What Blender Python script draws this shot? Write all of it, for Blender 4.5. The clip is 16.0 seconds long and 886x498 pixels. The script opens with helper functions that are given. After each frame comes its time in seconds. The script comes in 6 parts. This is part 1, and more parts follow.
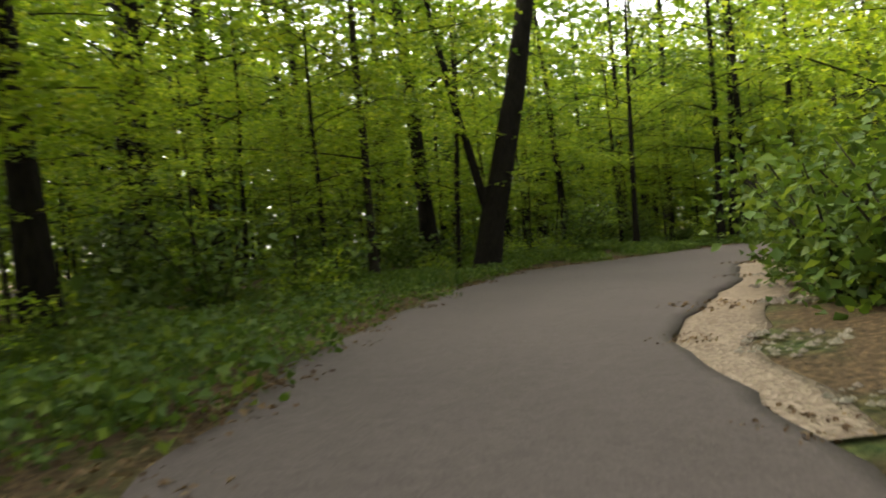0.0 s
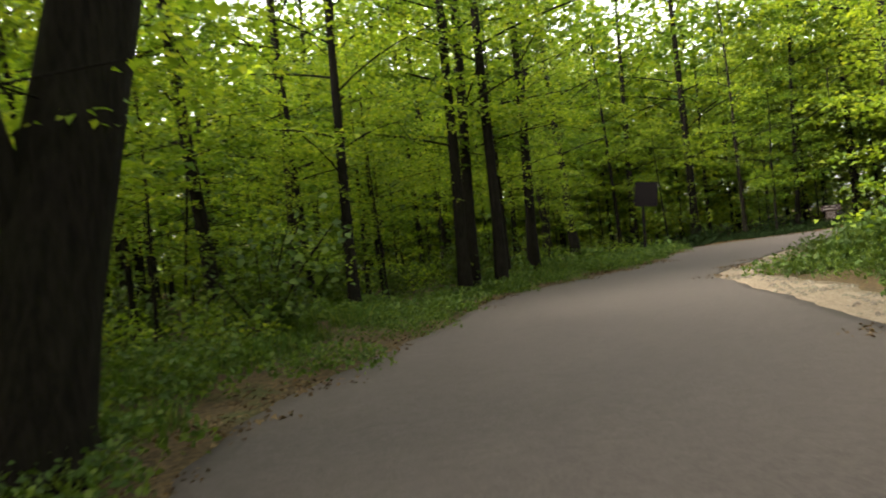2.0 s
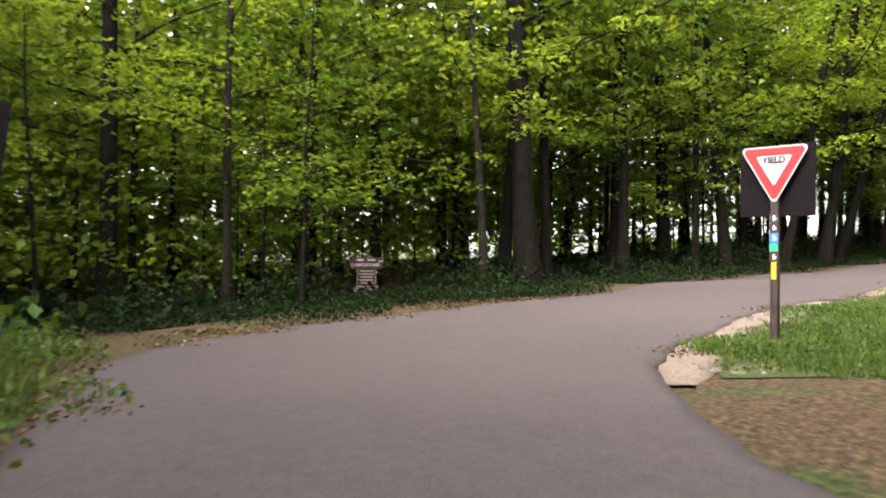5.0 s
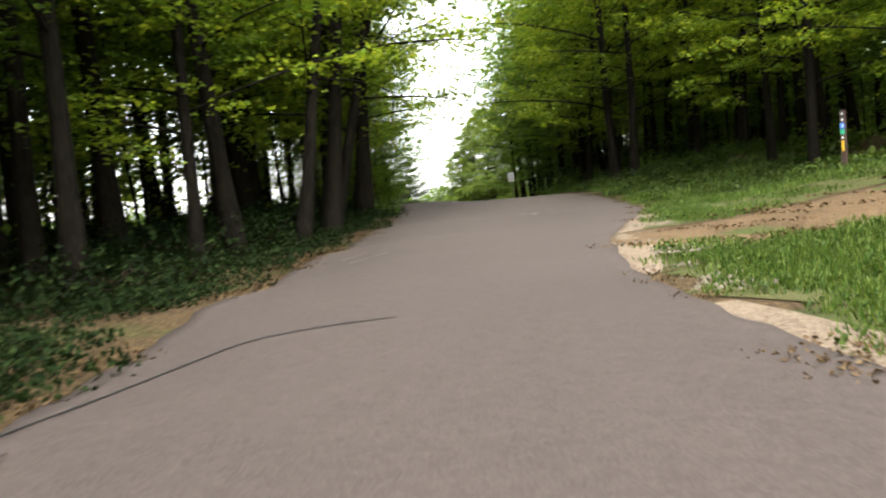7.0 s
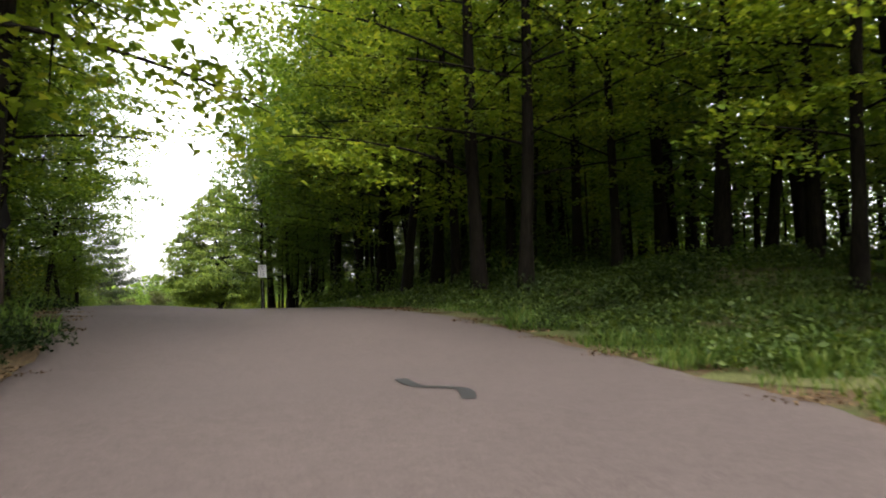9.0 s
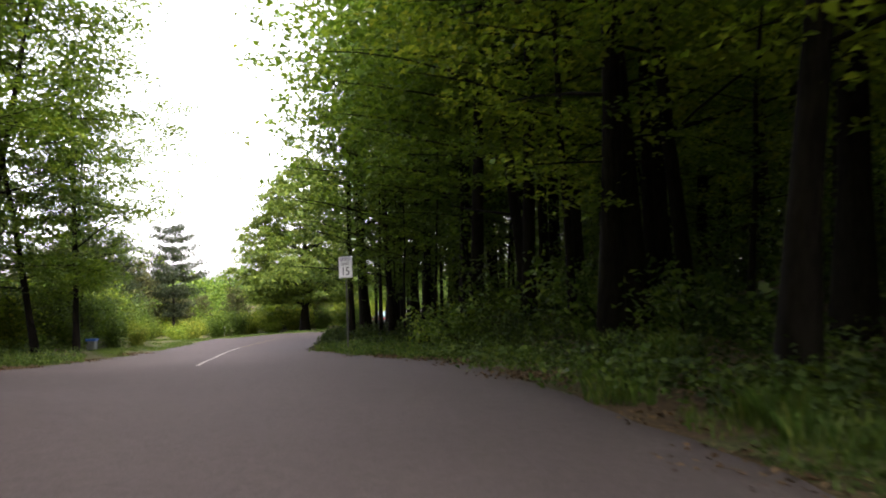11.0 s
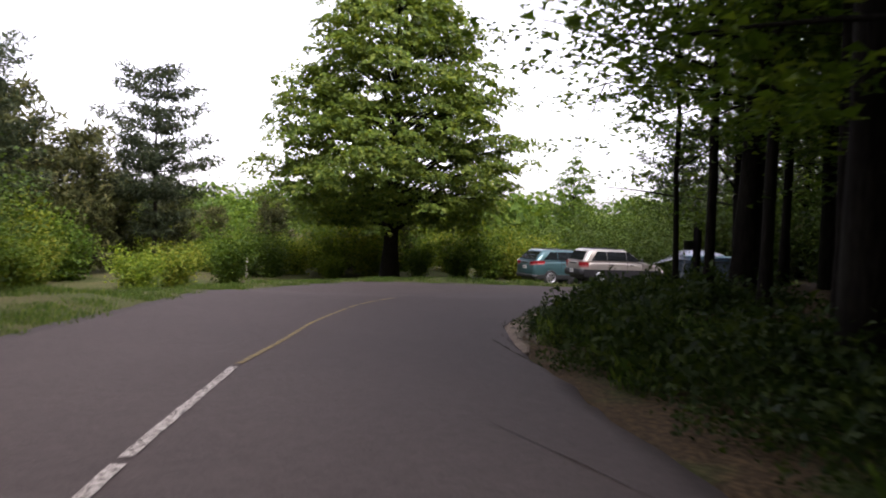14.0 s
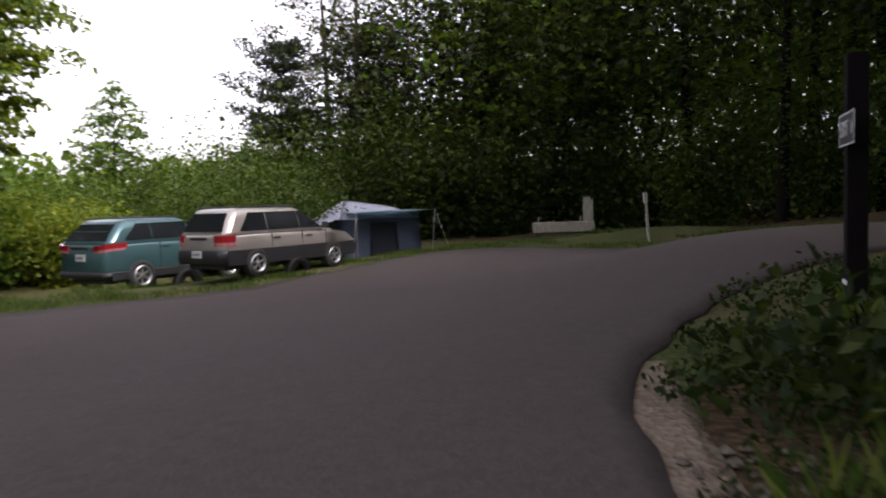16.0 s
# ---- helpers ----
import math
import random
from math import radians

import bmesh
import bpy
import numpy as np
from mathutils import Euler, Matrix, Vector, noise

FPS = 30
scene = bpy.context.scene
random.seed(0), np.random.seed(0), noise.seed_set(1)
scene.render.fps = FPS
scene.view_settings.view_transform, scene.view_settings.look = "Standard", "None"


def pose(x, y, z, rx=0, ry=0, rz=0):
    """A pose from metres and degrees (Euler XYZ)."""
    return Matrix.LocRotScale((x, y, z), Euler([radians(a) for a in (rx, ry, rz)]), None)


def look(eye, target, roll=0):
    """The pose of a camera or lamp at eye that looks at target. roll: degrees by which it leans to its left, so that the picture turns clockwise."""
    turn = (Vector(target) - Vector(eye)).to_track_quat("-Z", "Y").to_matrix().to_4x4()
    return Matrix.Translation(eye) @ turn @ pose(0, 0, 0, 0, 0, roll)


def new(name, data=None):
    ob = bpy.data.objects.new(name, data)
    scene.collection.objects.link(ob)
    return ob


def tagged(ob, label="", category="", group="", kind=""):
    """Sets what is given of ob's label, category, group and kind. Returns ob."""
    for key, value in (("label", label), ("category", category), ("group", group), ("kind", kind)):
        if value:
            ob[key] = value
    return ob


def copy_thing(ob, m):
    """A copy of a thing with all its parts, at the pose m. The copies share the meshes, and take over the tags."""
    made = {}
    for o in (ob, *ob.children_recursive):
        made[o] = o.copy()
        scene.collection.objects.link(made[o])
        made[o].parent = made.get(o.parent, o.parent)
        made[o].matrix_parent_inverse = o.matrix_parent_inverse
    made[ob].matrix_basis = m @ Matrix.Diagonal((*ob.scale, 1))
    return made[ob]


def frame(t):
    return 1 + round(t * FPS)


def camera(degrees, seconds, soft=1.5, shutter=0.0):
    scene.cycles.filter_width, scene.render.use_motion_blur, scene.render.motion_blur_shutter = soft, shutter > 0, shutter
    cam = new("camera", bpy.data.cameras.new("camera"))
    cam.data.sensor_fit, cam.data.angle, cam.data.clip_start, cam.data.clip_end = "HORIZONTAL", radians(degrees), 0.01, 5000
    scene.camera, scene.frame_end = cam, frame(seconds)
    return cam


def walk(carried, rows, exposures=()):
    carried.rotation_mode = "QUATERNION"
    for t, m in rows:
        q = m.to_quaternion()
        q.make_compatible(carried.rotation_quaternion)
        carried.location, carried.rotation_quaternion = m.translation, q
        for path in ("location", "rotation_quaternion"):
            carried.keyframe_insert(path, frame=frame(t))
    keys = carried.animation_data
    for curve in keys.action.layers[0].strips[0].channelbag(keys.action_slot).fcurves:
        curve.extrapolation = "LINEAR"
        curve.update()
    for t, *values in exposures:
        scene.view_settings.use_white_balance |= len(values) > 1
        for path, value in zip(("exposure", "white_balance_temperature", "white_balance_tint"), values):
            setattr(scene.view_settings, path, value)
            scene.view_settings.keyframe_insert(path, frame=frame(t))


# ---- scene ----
cam = camera(59.9, 16.0, soft=1.9, shutter=0.2)
PATH = [
    (0, (0.002, -0.004, 1.306), (0.000, 1.996, 1.291), -4.4),
    (0.5, (0.179, 3.320, 1.591), (0.584, 5.278, 1.544), -3.7),
    (1, (0.261, 6.853, 1.694), (0.827, 8.771, 1.690), -4.9),
    (1.5, (0.553, 10.721, 1.697), (1.263, 12.591, 1.691), -7.6),
    (2, (1.018, 14.731, 1.645), (2.033, 16.455, 1.646), -6.5),
    (2.5, (2.766, 18.253, 1.662), (4.100, 19.743, 1.690), -5.6),
    (3, (5.025, 21.204, 1.554), (6.562, 22.481, 1.622), -4.6),
    (3.2, (6.120, 22.330, 1.541), (7.724, 23.524, 1.557), -4.4),
    (5.3, (20.231, 31.283, 1.691), (22.189, 31.692, 1.671), -1.1),
    (5.5, (21.524, 31.739, 1.701), (23.503, 32.019, 1.631), -2.4),
    (6, (24.544, 33.285, 1.738), (26.528, 33.061, 1.616), -5.7),
    (6.5, (27.940, 33.793, 1.753), (29.811, 33.105, 1.593), -4.5),
    (7, (31.282, 32.892, 1.835), (33.015, 31.899, 1.730), -5.5),
    (7.5, (34.579, 31.784, 1.803), (35.986, 30.364, 1.856), -5.3),
    (8, (37.993, 30.338, 1.928), (39.189, 28.738, 2.036), -2.0),
    (8.2, (39.413, 29.588, 1.980), (40.612, 27.992, 2.112), -0.9),
    (10.3, (53.238, 17.437, 3.007), (54.607, 15.981, 3.087), -2.4),
    (10.5, (54.745, 16.444, 2.978), (56.153, 15.027, 3.075), -0.5),
    (11, (58.610, 13.955, 3.138), (60.061, 12.582, 3.226), -1.0),
    (11.5, (62.675, 11.594, 3.323), (64.158, 10.252, 3.347), -0.6),
    (12, (67.088, 9.133, 3.134), (68.545, 7.764, 3.185), 3.5),
    (12.5, (71.561, 6.570, 2.852), (72.974, 5.154, 2.853), 4.2),
    (13, (75.670, 4.139, 2.504), (77.127, 2.770, 2.457), 5.6),
    (13.5, (80.273, 1.833, 2.040), (81.763, 0.501, 1.961), 5.6),
    (14, (84.564, -0.704, 1.811), (86.091, -1.994, 1.748), 2.3),
    (14.5, (88.499, -3.177, 1.527), (89.866, -4.636, 1.480), -2.8),
    (15, (91.789, -5.709, 1.338), (92.993, -7.306, 1.297), -3.1),
    (15.5, (94.487, -8.433, 1.201), (95.337, -10.240, 1.092), -2.6),
    (16, (96.314, -11.121, 1.128), (96.800, -13.057, 1.002), -1.7),
]
EXPOSURE = [(0, 2.7, 7300, 4), (1, 2.65, 7300, 4), (2, 2.9, 7300, 3), (3.2, 3.05, 7200, 4), (5.3, 3.15, 6500, 18), (6.5, 2.85, 6650, 9), (7.0, 2.75, 6700, 7), (8.2, 2.2, 6700, 11), (10.3, 3.45, 6500, 19), (10.6, 3.4, 6500, 20), (11.0, 2.85, 6500, 22), (11.8, 2.1, 6450, 25), (13, 2.0, 6400, 25), (14, 1.8, 6400, 25), (15, 1.65, 6450, 24), (16, 1.65, 6500, 23)]
walk(cam, [(t, look(eye, target, roll)) for t, eye, target, roll in PATH], EXPOSURE)

# ---- world and light ----
world = bpy.data.worlds.new("overcast_sky")
scene.world = world
world.use_nodes = True
wn = world.node_tree.nodes
wl = world.node_tree.links
sky = wn.new("ShaderNodeTexSky")
sky.sky_type = "NISHITA"
sky.sun_disc = False
sky.sun_elevation = radians(48)
sky.sun_rotation = radians(288)
sky.air_density = 1.0
sky.dust_density = 3.0
pale = wn.new("ShaderNodeHueSaturation")
pale.inputs["Saturation"].default_value = 0.22
wl.new(sky.outputs[0], pale.inputs["Color"])
wl.new(pale.outputs[0], wn["Background"].inputs["Color"])
wn["Background"].inputs["Strength"].default_value = 0.15

sun = new("sun", bpy.data.lights.new("sun", "SUN"))
sun.data.energy = 0.95
sun.data.angle = radians(24)
sun.data.color = (1.0, 0.95, 0.86)
sun.rotation_euler = (radians(42), 0, radians(-108))

# ---- small tools ----
rng = np.random.default_rng(7)


def smoothstep(x, a, b):
    s = np.clip((x - a) / (b - a), 0, 1)
    return s * s * (3 - 2 * s)


def spline(points, step=1.0):
    """Catmull-Rom through plan points, resampled at even steps."""
    p = np.array(points, float)
    p = np.vstack([2 * p[0] - p[1], p, 2 * p[-1] - p[-2]])
    out = []
    for i in range(1, len(p) - 2):
        for s in np.linspace(0, 1, 14, endpoint=False):
            a, b, c, d = p[i - 1], p[i], p[i + 1], p[i + 2]
            out.append(0.5 * (2 * b + (c - a) * s + (2 * a - 5 * b + 4 * c - d) * s * s + (3 * b - a - 3 * c + d) * s ** 3))
    out = np.array(out + [p[-2]])
    run = np.r_[0, np.cumsum(np.linalg.norm(np.diff(out, axis=0), axis=1))]
    at = np.linspace(0, run[-1], max(3, int(run[-1] / step)))
    return np.stack([np.interp(at, run, out[:, k]) for k in range(out.shape[1])], 1)


def quick_mesh(name, verts, faces):
    """A mesh from arrays; all faces have the same number of corners."""
    verts, faces = np.asarray(verts, np.float32), np.asarray(faces, np.int32)
    me = bpy.data.meshes.new(name)
    n, k = faces.shape
    me.vertices.add(len(verts))
    me.vertices.foreach_set("co", verts.ravel())
    me.loops.add(n * k)
    me.loops.foreach_set("vertex_index", faces.ravel())
    me.polygons.add(n)
    me.polygons.foreach_set("loop_start", np.arange(0, n * k, k, dtype=np.int32))
    me.update(calc_edges=True)
    return me


def mesh_part(name, me, material, parent=None, label="", smooth=False):
    me.materials.append(material)
    if smooth:
        me.polygons.foreach_set("use_smooth", np.ones(len(me.polygons), bool))
    ob = new(name, me)
    ob.parent = parent
    if label:
        tagged(ob, label)
    return ob


def part(name, bm, material, parent=None, label="", smooth=False):
    me = bpy.data.meshes.new(name)
    bm.normal_update()
    bm.to_mesh(me)
    bm.free()
    return mesh_part(name, me, material, parent, label, smooth)


def thing(name, m, label, category, group="", kind=""):
    ob = new(name)
    ob.matrix_basis = m
    return tagged(ob, label, category, group, kind)


def box(bm, cx, cy, cz, sx, sy, sz, bevel=0.0, m=None):
    made = bmesh.ops.create_cube(bm, size=1.0)["verts"]
    bmesh.ops.scale(bm, vec=(sx, sy, sz), verts=made)
    if bevel:
        edges = list({e for v in made for e in v.link_edges})
        made = bmesh.ops.bevel(bm, geom=edges, offset=bevel, segments=2, affect="EDGES", profile=0.5)["verts"]
    bmesh.ops.translate(bm, vec=(cx, cy, cz), verts=made)
    if m is not None:
        bmesh.ops.transform(bm, matrix=m, verts=made)
    return made


def tube_arrays(points, radii, sides=7, wobble=0.0, seed=0):
    """A tapered tube along points, as vertex and quad arrays."""
    pts = np.array(points, float)
    r = np.array(radii, float)
    own = np.random.default_rng(seed)
    tang = np.gradient(pts, axis=0)
    tang /= np.linalg.norm(tang, axis=1)[:, None] + 1e-9
    ref = np.where(np.abs(tang[:, 2:3]) > 0.9, [[1.0, 0, 0]], [[0, 0, 1.0]])
    u = np.cross(tang, ref)
    u /= np.linalg.norm(u, axis=1)[:, None] + 1e-9
    v = np.cross(tang, u)
    a = np.linspace(0, 2 * np.pi, sides, endpoint=False)
    rr = r[:, None] * (1 + wobble * own.uniform(-1, 1, (len(pts), sides)))
    ring = pts[:, None] + rr[..., None] * (np.cos(a)[None, :, None] * u[:, None] + np.sin(a)[None, :, None] * v[:, None])
    n = len(pts)
    i, j = np.meshgrid(np.arange(n - 1), np.arange(sides), indexing="ij")
    q = np.stack([i * sides + j, i * sides + (j + 1) % sides, (i + 1) * sides + (j + 1) % sides, (i + 1) * sides + j], -1).reshape(-1, 4)
    return ring.reshape(-1, 3), q


def join_arrays(pieces):
    verts, faces, base = [], [], 0
    for v, f in pieces:
        verts.append(v)
        faces.append(np.asarray(f) + base)
        base += len(v)
    return np.concatenate(verts), np.concatenate(faces)


def leaf_arrays(centres, normals, lengths, widths, own):
    """Folded four-cornered leaves: base, side, tip, side."""
    c, n = np.asarray(centres, float), np.asarray(normals, float)
    n = n / (np.linalg.norm(n, axis=1)[:, None] + 1e-9)
    r = own.normal(size=c.shape)
    a = r - (r * n).sum(1)[:, None] * n
    a /= np.linalg.norm(a, axis=1)[:, None] + 1e-9
    b = np.cross(n, a)
    length, width = np.asarray(lengths)[:, None], np.asarray(widths)[:, None]
    fold = n * width * own.uniform(0.08, 0.35, (len(c), 1))
    droop = n * length * own.uniform(-0.25, 0.02, (len(c), 1))
    v = np.stack([c - a * length * 0.5, c + b * width * 0.5 - a * length * 0.05 + fold, c + a * length * 0.5 + droop,
                  c - b * width * 0.5 - a * length * 0.05 + fold], 1).reshape(-1, 3)
    k = np.arange(len(c))[:, None] * 4
    f = np.concatenate([k + [[0, 1, 2]], k + [[0, 2, 3]]])
    return v, f


# ---- materials ----
def material(name, rough=0.7, metal=0.0):
    m = bpy.data.materials.new(name)
    m.use_nodes = True
    b = m.node_tree.nodes["Principled BSDF"]
    b.inputs["Roughness"].default_value = rough
    b.inputs["Metallic"].default_value = metal
    return m, m.node_tree.nodes, m.node_tree.links, b


def noise_node(n, l, scale, detail=5.0, vector=None, rough=0.55):
    t = n.new("ShaderNodeTexNoise")
    t.inputs["Scale"].default_value = scale
    t.inputs["Detail"].default_value = detail
    t.inputs["Roughness"].default_value = rough
    if vector is not None:
        l.new(vector, t.inputs["Vector"])
    return t.outputs["Fac"]


def ramp(n, l, fac, stops):
    r = n.new("ShaderNodeValToRGB")
    e = r.color_ramp.elements
    for k, (at, col) in enumerate(stops):
        q = e[k] if k < 2 else e.new(at)
        q.position = at
        q.color = (*col, 1)
    l.new(fac, r.inputs[0])
    return r.outputs[0]


def blend(n, l, fac, a, b, mode="MIX"):
    x = n.new("ShaderNodeMix")
    x.data_type, x.blend_type = "RGBA", mode
    for sock, val in ((x.inputs[0], fac), (x.inputs[6], a), (x.inputs[7], b)):
        if isinstance(val, (int, float)):
            sock.default_value = val
        elif isinstance(val, tuple):
            sock.default_value = (*val, 1)
        else:
            l.new(val, sock)
    return x.outputs[2]


def bump(n, l, b, height, strength, distance=0.02):
    k = n.new("ShaderNodeBump")
    k.inputs["Strength"].default_value = strength
    k.inputs["Distance"].default_value = distance
    l.new(height, k.inputs["Height"])
    l.new(k.outputs[0], b.inputs["Normal"])


def coords(n, kind="Object"):
    return n.new("ShaderNodeTexCoord").outputs[kind]


def plain(name, colour, rough=0.6, metal=0.0, vary=0.12, scale=6.0, coat=0.0):
    """Paint, plastic or metal with slight wear at two scales."""
    m, n, l, b = material(name, rough, metal)
    p = coords(n)
    big, fine = noise_node(n, l, scale, 4, p), noise_node(n, l, scale * 14, 3, p)
    dark, light = tuple(c * (1 - vary) for c in colour), tuple(min(1, c * (1 + vary)) for c in colour)
    l.new(blend(n, l, 0.35, ramp(n, l, big, [(0.3, dark), (0.7, light)]), ramp(n, l, fine, [(0.3, dark), (0.7, light)])), b.inputs["Base Color"])
    b.inputs["Coat Weight"].default_value = coat
    b.inputs["Coat Roughness"].default_value = 0.08
    return m


def leaf_material(name, shades, glow=0.45, rough=0.5):
    """Thin leaves: coloured per leaf and per plant, letting light through."""
    m, n, l, b = material(name, rough)
    out = n["Material Output"]
    isle = n.new("ShaderNodeNewGeometry").outputs["Random Per Island"]
    col = ramp(n, l, isle, shades)
    plant = n.new("ShaderNodeObjectInfo").outputs["Random"]
    hue = n.new("ShaderNodeHueSaturation")
    mr = n.new("ShaderNodeMapRange")
    mr.inputs["To Min"].default_value, mr.inputs["To Max"].default_value = 0.72, 1.22
    l.new(plant, mr.inputs["Value"])
    l.new(mr.outputs[0], hue.inputs["Value"])
    l.new(col, hue.inputs["Color"])
    l.new(hue.outputs[0], b.inputs["Base Color"])
    b.inputs["Specular IOR Level"].default_value = 0.16
    thin = n.new("ShaderNodeBsdfTranslucent")
    warm = blend(n, l, 1.0, hue.outputs[0], (1.5, 1.35, 0.55), "MULTIPLY")
    l.new(warm, thin.inputs["Color"])
    mix = n.new("ShaderNodeMixShader")
    mix.inputs[0].default_value = glow
    l.new(b.outputs[0], mix.inputs[1])
    l.new(thin.outputs[0], mix.inputs[2])
    l.new(mix.outputs[0], out.inputs["Surface"])
    return m


def bark_material(name, dark, light):
    m, n, l, b = material(name, 0.9)
    mp = n.new("ShaderNodeMapping")
    mp.inputs["Scale"].default_value = (1, 1, 0.18)
    l.new(coords(n), mp.inputs["Vector"])
    ridges, patch = noise_node(n, l, 26, 7, mp.outputs[0]), noise_node(n, l, 2.2, 4, coords(n))
    col = blend(n, l, 0.35, ramp(n, l, ridges, [(0.36, dark), (0.66, light)]), ramp(n, l, patch, [(0.4, dark), (0.7, (light[0] * 0.8, light[1], light[2] * 0.7))]))
    l.new(col, b.inputs["Base Color"])
    bump(n, l, b, ridges, 0.9, 0.03)
    b.inputs["Specular IOR Level"].default_value = 0.06
    return m


def asphalt_material():
    m, n, l, b = material("worn_asphalt", 0.85)
    p = coords(n)
    big, mid, grit = noise_node(n, l, 0.22, 5, p), noise_node(n, l, 1.7, 5, p), noise_node(n, l, 140, 2, p)
    base = ramp(n, l, big, [(0.32, (0.037, 0.029, 0.028)), (0.68, (0.086, 0.069, 0.064))])
    base = blend(n, l, 0.35, base, ramp(n, l, mid, [(0.35, (0.039, 0.031, 0.031)), (0.7, (0.081, 0.066, 0.061))]))
    blot, fleck = noise_node(n, l, 9, 6, p), noise_node(n, l, 42, 3, p)
    base = blend(n, l, 0.4, base, ramp(n, l, blot, [(0.34, (0.028, 0.022, 0.019)), (0.5, (0.059, 0.048, 0.045)), (0.7, (0.101, 0.082, 0.078))]))
    base = blend(n, l, 0.3, base, ramp(n, l, fleck, [(0.36, (0.020, 0.016, 0.015)), (0.52, (0.061, 0.049, 0.046)), (0.68, (0.135, 0.110, 0.104))]))
    base = blend(n, l, 0.4, base, ramp(n, l, grit, [(0.3, (0.031, 0.026, 0.023)), (0.55, (0.061, 0.049, 0.047)), (0.75, (0.129, 0.106, 0.099))]))
    l.new(base, b.inputs["Base Color"])
    bump(n, l, b, grit, 0.35, 0.008)
    b.inputs["Specular IOR Level"].default_value = 0.18
    return m


def soil_material():
    """Forest floor: dark litter, moss and bare earth."""
    m, n, l, b = material("forest_floor", 0.95)
    p = coords(n)
    big, mid, fine = noise_node(n, l, 0.12, 5, p), noise_node(n, l, 0.9, 6, p), noise_node(n, l, 16, 6, p)
    litter = ramp(n, l, fine, [(0.3, (0.02, 0.015, 0.009)), (0.52, (0.065, 0.045, 0.026)), (0.72, (0.13, 0.085, 0.045))])
    green = ramp(n, l, fine, [(0.3, (0.012, 0.025, 0.008)), (0.55, (0.035, 0.06, 0.016)), (0.75, (0.07, 0.1, 0.03))])
    l.new(blend(n, l, ramp(n, l, mid, [(0.52, (0, 0, 0)), (0.72, (1, 1, 1))]), litter, green), b.inputs["Base Color"])
    bump(n, l, b, fine, 0.8, 0.05)
    b.inputs["Specular IOR Level"].default_value = 0.08
    return m


def gravel_material(name, dark, light, spot):
    m, n, l, b = material(name, 0.92)
    p = coords(n)
    v = n.new("ShaderNodeTexVoronoi")
    v.inputs["Scale"].default_value = 26
    l.new(p, v.inputs["Vector"])
    mid, fine = noise_node(n, l, 1.3, 5, p), noise_node(n, l, 60, 4, p)
    col = blend(n, l, 0.5, ramp(n, l, mid, [(0.3, dark), (0.7, light)]), ramp(n, l, v.outputs["Color"], [(0.2, dark), (0.8, spot)]))
    l.new(blend(n, l, 0.25, col, ramp(n, l, fine, [(0.3, dark), (0.7, light)])), b.inputs["Base Color"])
    bump(n, l, b, v.outputs["Distance"], 0.7, 0.03)
    b.inputs["Specular IOR Level"].default_value = 0.12
    return m


ASPHALT = asphalt_material()
SOIL = soil_material()


def turf_material():
    """Short trodden grass: green, straw and earth between the blades."""
    m, n, l, b = material("short_turf", 0.95)
    p = coords(n)
    big, fine = noise_node(n, l, 0.35, 5, p), noise_node(n, l, 22, 6, p)
    lush = ramp(n, l, fine, [(0.3, (0.02, 0.03, 0.009)), (0.55, (0.052, 0.07, 0.02)), (0.75, (0.1, 0.11, 0.04))])
    worn = ramp(n, l, fine, [(0.3, (0.03, 0.03, 0.014)), (0.55, (0.085, 0.085, 0.035)), (0.75, (0.15, 0.13, 0.07))])
    l.new(blend(n, l, ramp(n, l, big, [(0.36, (0, 0, 0)), (0.56, (1, 1, 1))]), lush, worn), b.inputs["Base Color"])
    bump(n, l, b, fine, 0.8, 0.04)
    b.inputs["Specular IOR Level"].default_value = 0.1
    return m


TURF = turf_material()
GRAVEL = gravel_material("sandy_gravel", (0.1, 0.073, 0.052), (0.2, 0.155, 0.115), (0.28, 0.23, 0.185))
DIRT = gravel_material("leafy_dirt", (0.05, 0.034, 0.02), (0.13, 0.088, 0.052), (0.18, 0.12, 0.07))
STONE = bark_material("pale_stone", (0.06, 0.048, 0.04), (0.2, 0.17, 0.145))
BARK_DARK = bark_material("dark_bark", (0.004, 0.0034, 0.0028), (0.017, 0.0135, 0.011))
BARK_GREY = bark_material("grey_bark", (0.008, 0.0065, 0.005), (0.034, 0.027, 0.022))
MAPLE = leaf_material("maple_leaves", [(0.0, (0.066, 0.115, 0.018)), (0.45, (0.12, 0.19, 0.027)), (0.8, (0.168, 0.235, 0.034)), (1.0, (0.225, 0.27, 0.045))], 0.55)
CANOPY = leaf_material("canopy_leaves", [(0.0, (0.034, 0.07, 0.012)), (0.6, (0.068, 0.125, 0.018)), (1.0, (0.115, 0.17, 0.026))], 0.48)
OPEN_MAPLE = leaf_material("open_grown_maple_leaves", [(0.0, (0.05, 0.09, 0.016)), (0.55, (0.105, 0.165, 0.026)), (1.0, (0.175, 0.225, 0.038))], 0.46)
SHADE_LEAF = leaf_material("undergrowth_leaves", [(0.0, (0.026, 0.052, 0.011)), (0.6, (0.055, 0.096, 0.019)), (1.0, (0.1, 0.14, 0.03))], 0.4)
# Near-black leaf for the north verge, with the tree shade in its colour.
VERGE_SHADE_LEAF = leaf_material("shade_dark_verge_leaves", [(0.0, (0.005, 0.011, 0.004)), (0.6, (0.011, 0.022, 0.007)), (1.0, (0.026, 0.042, 0.012))], 0.2, 0.75)
PALE_LEAF = leaf_material("pale_shrub_leaves", [(0.0, (0.06, 0.11, 0.016)), (0.5, (0.14, 0.2, 0.028)), (1.0, (0.27, 0.29, 0.05))], 0.5)
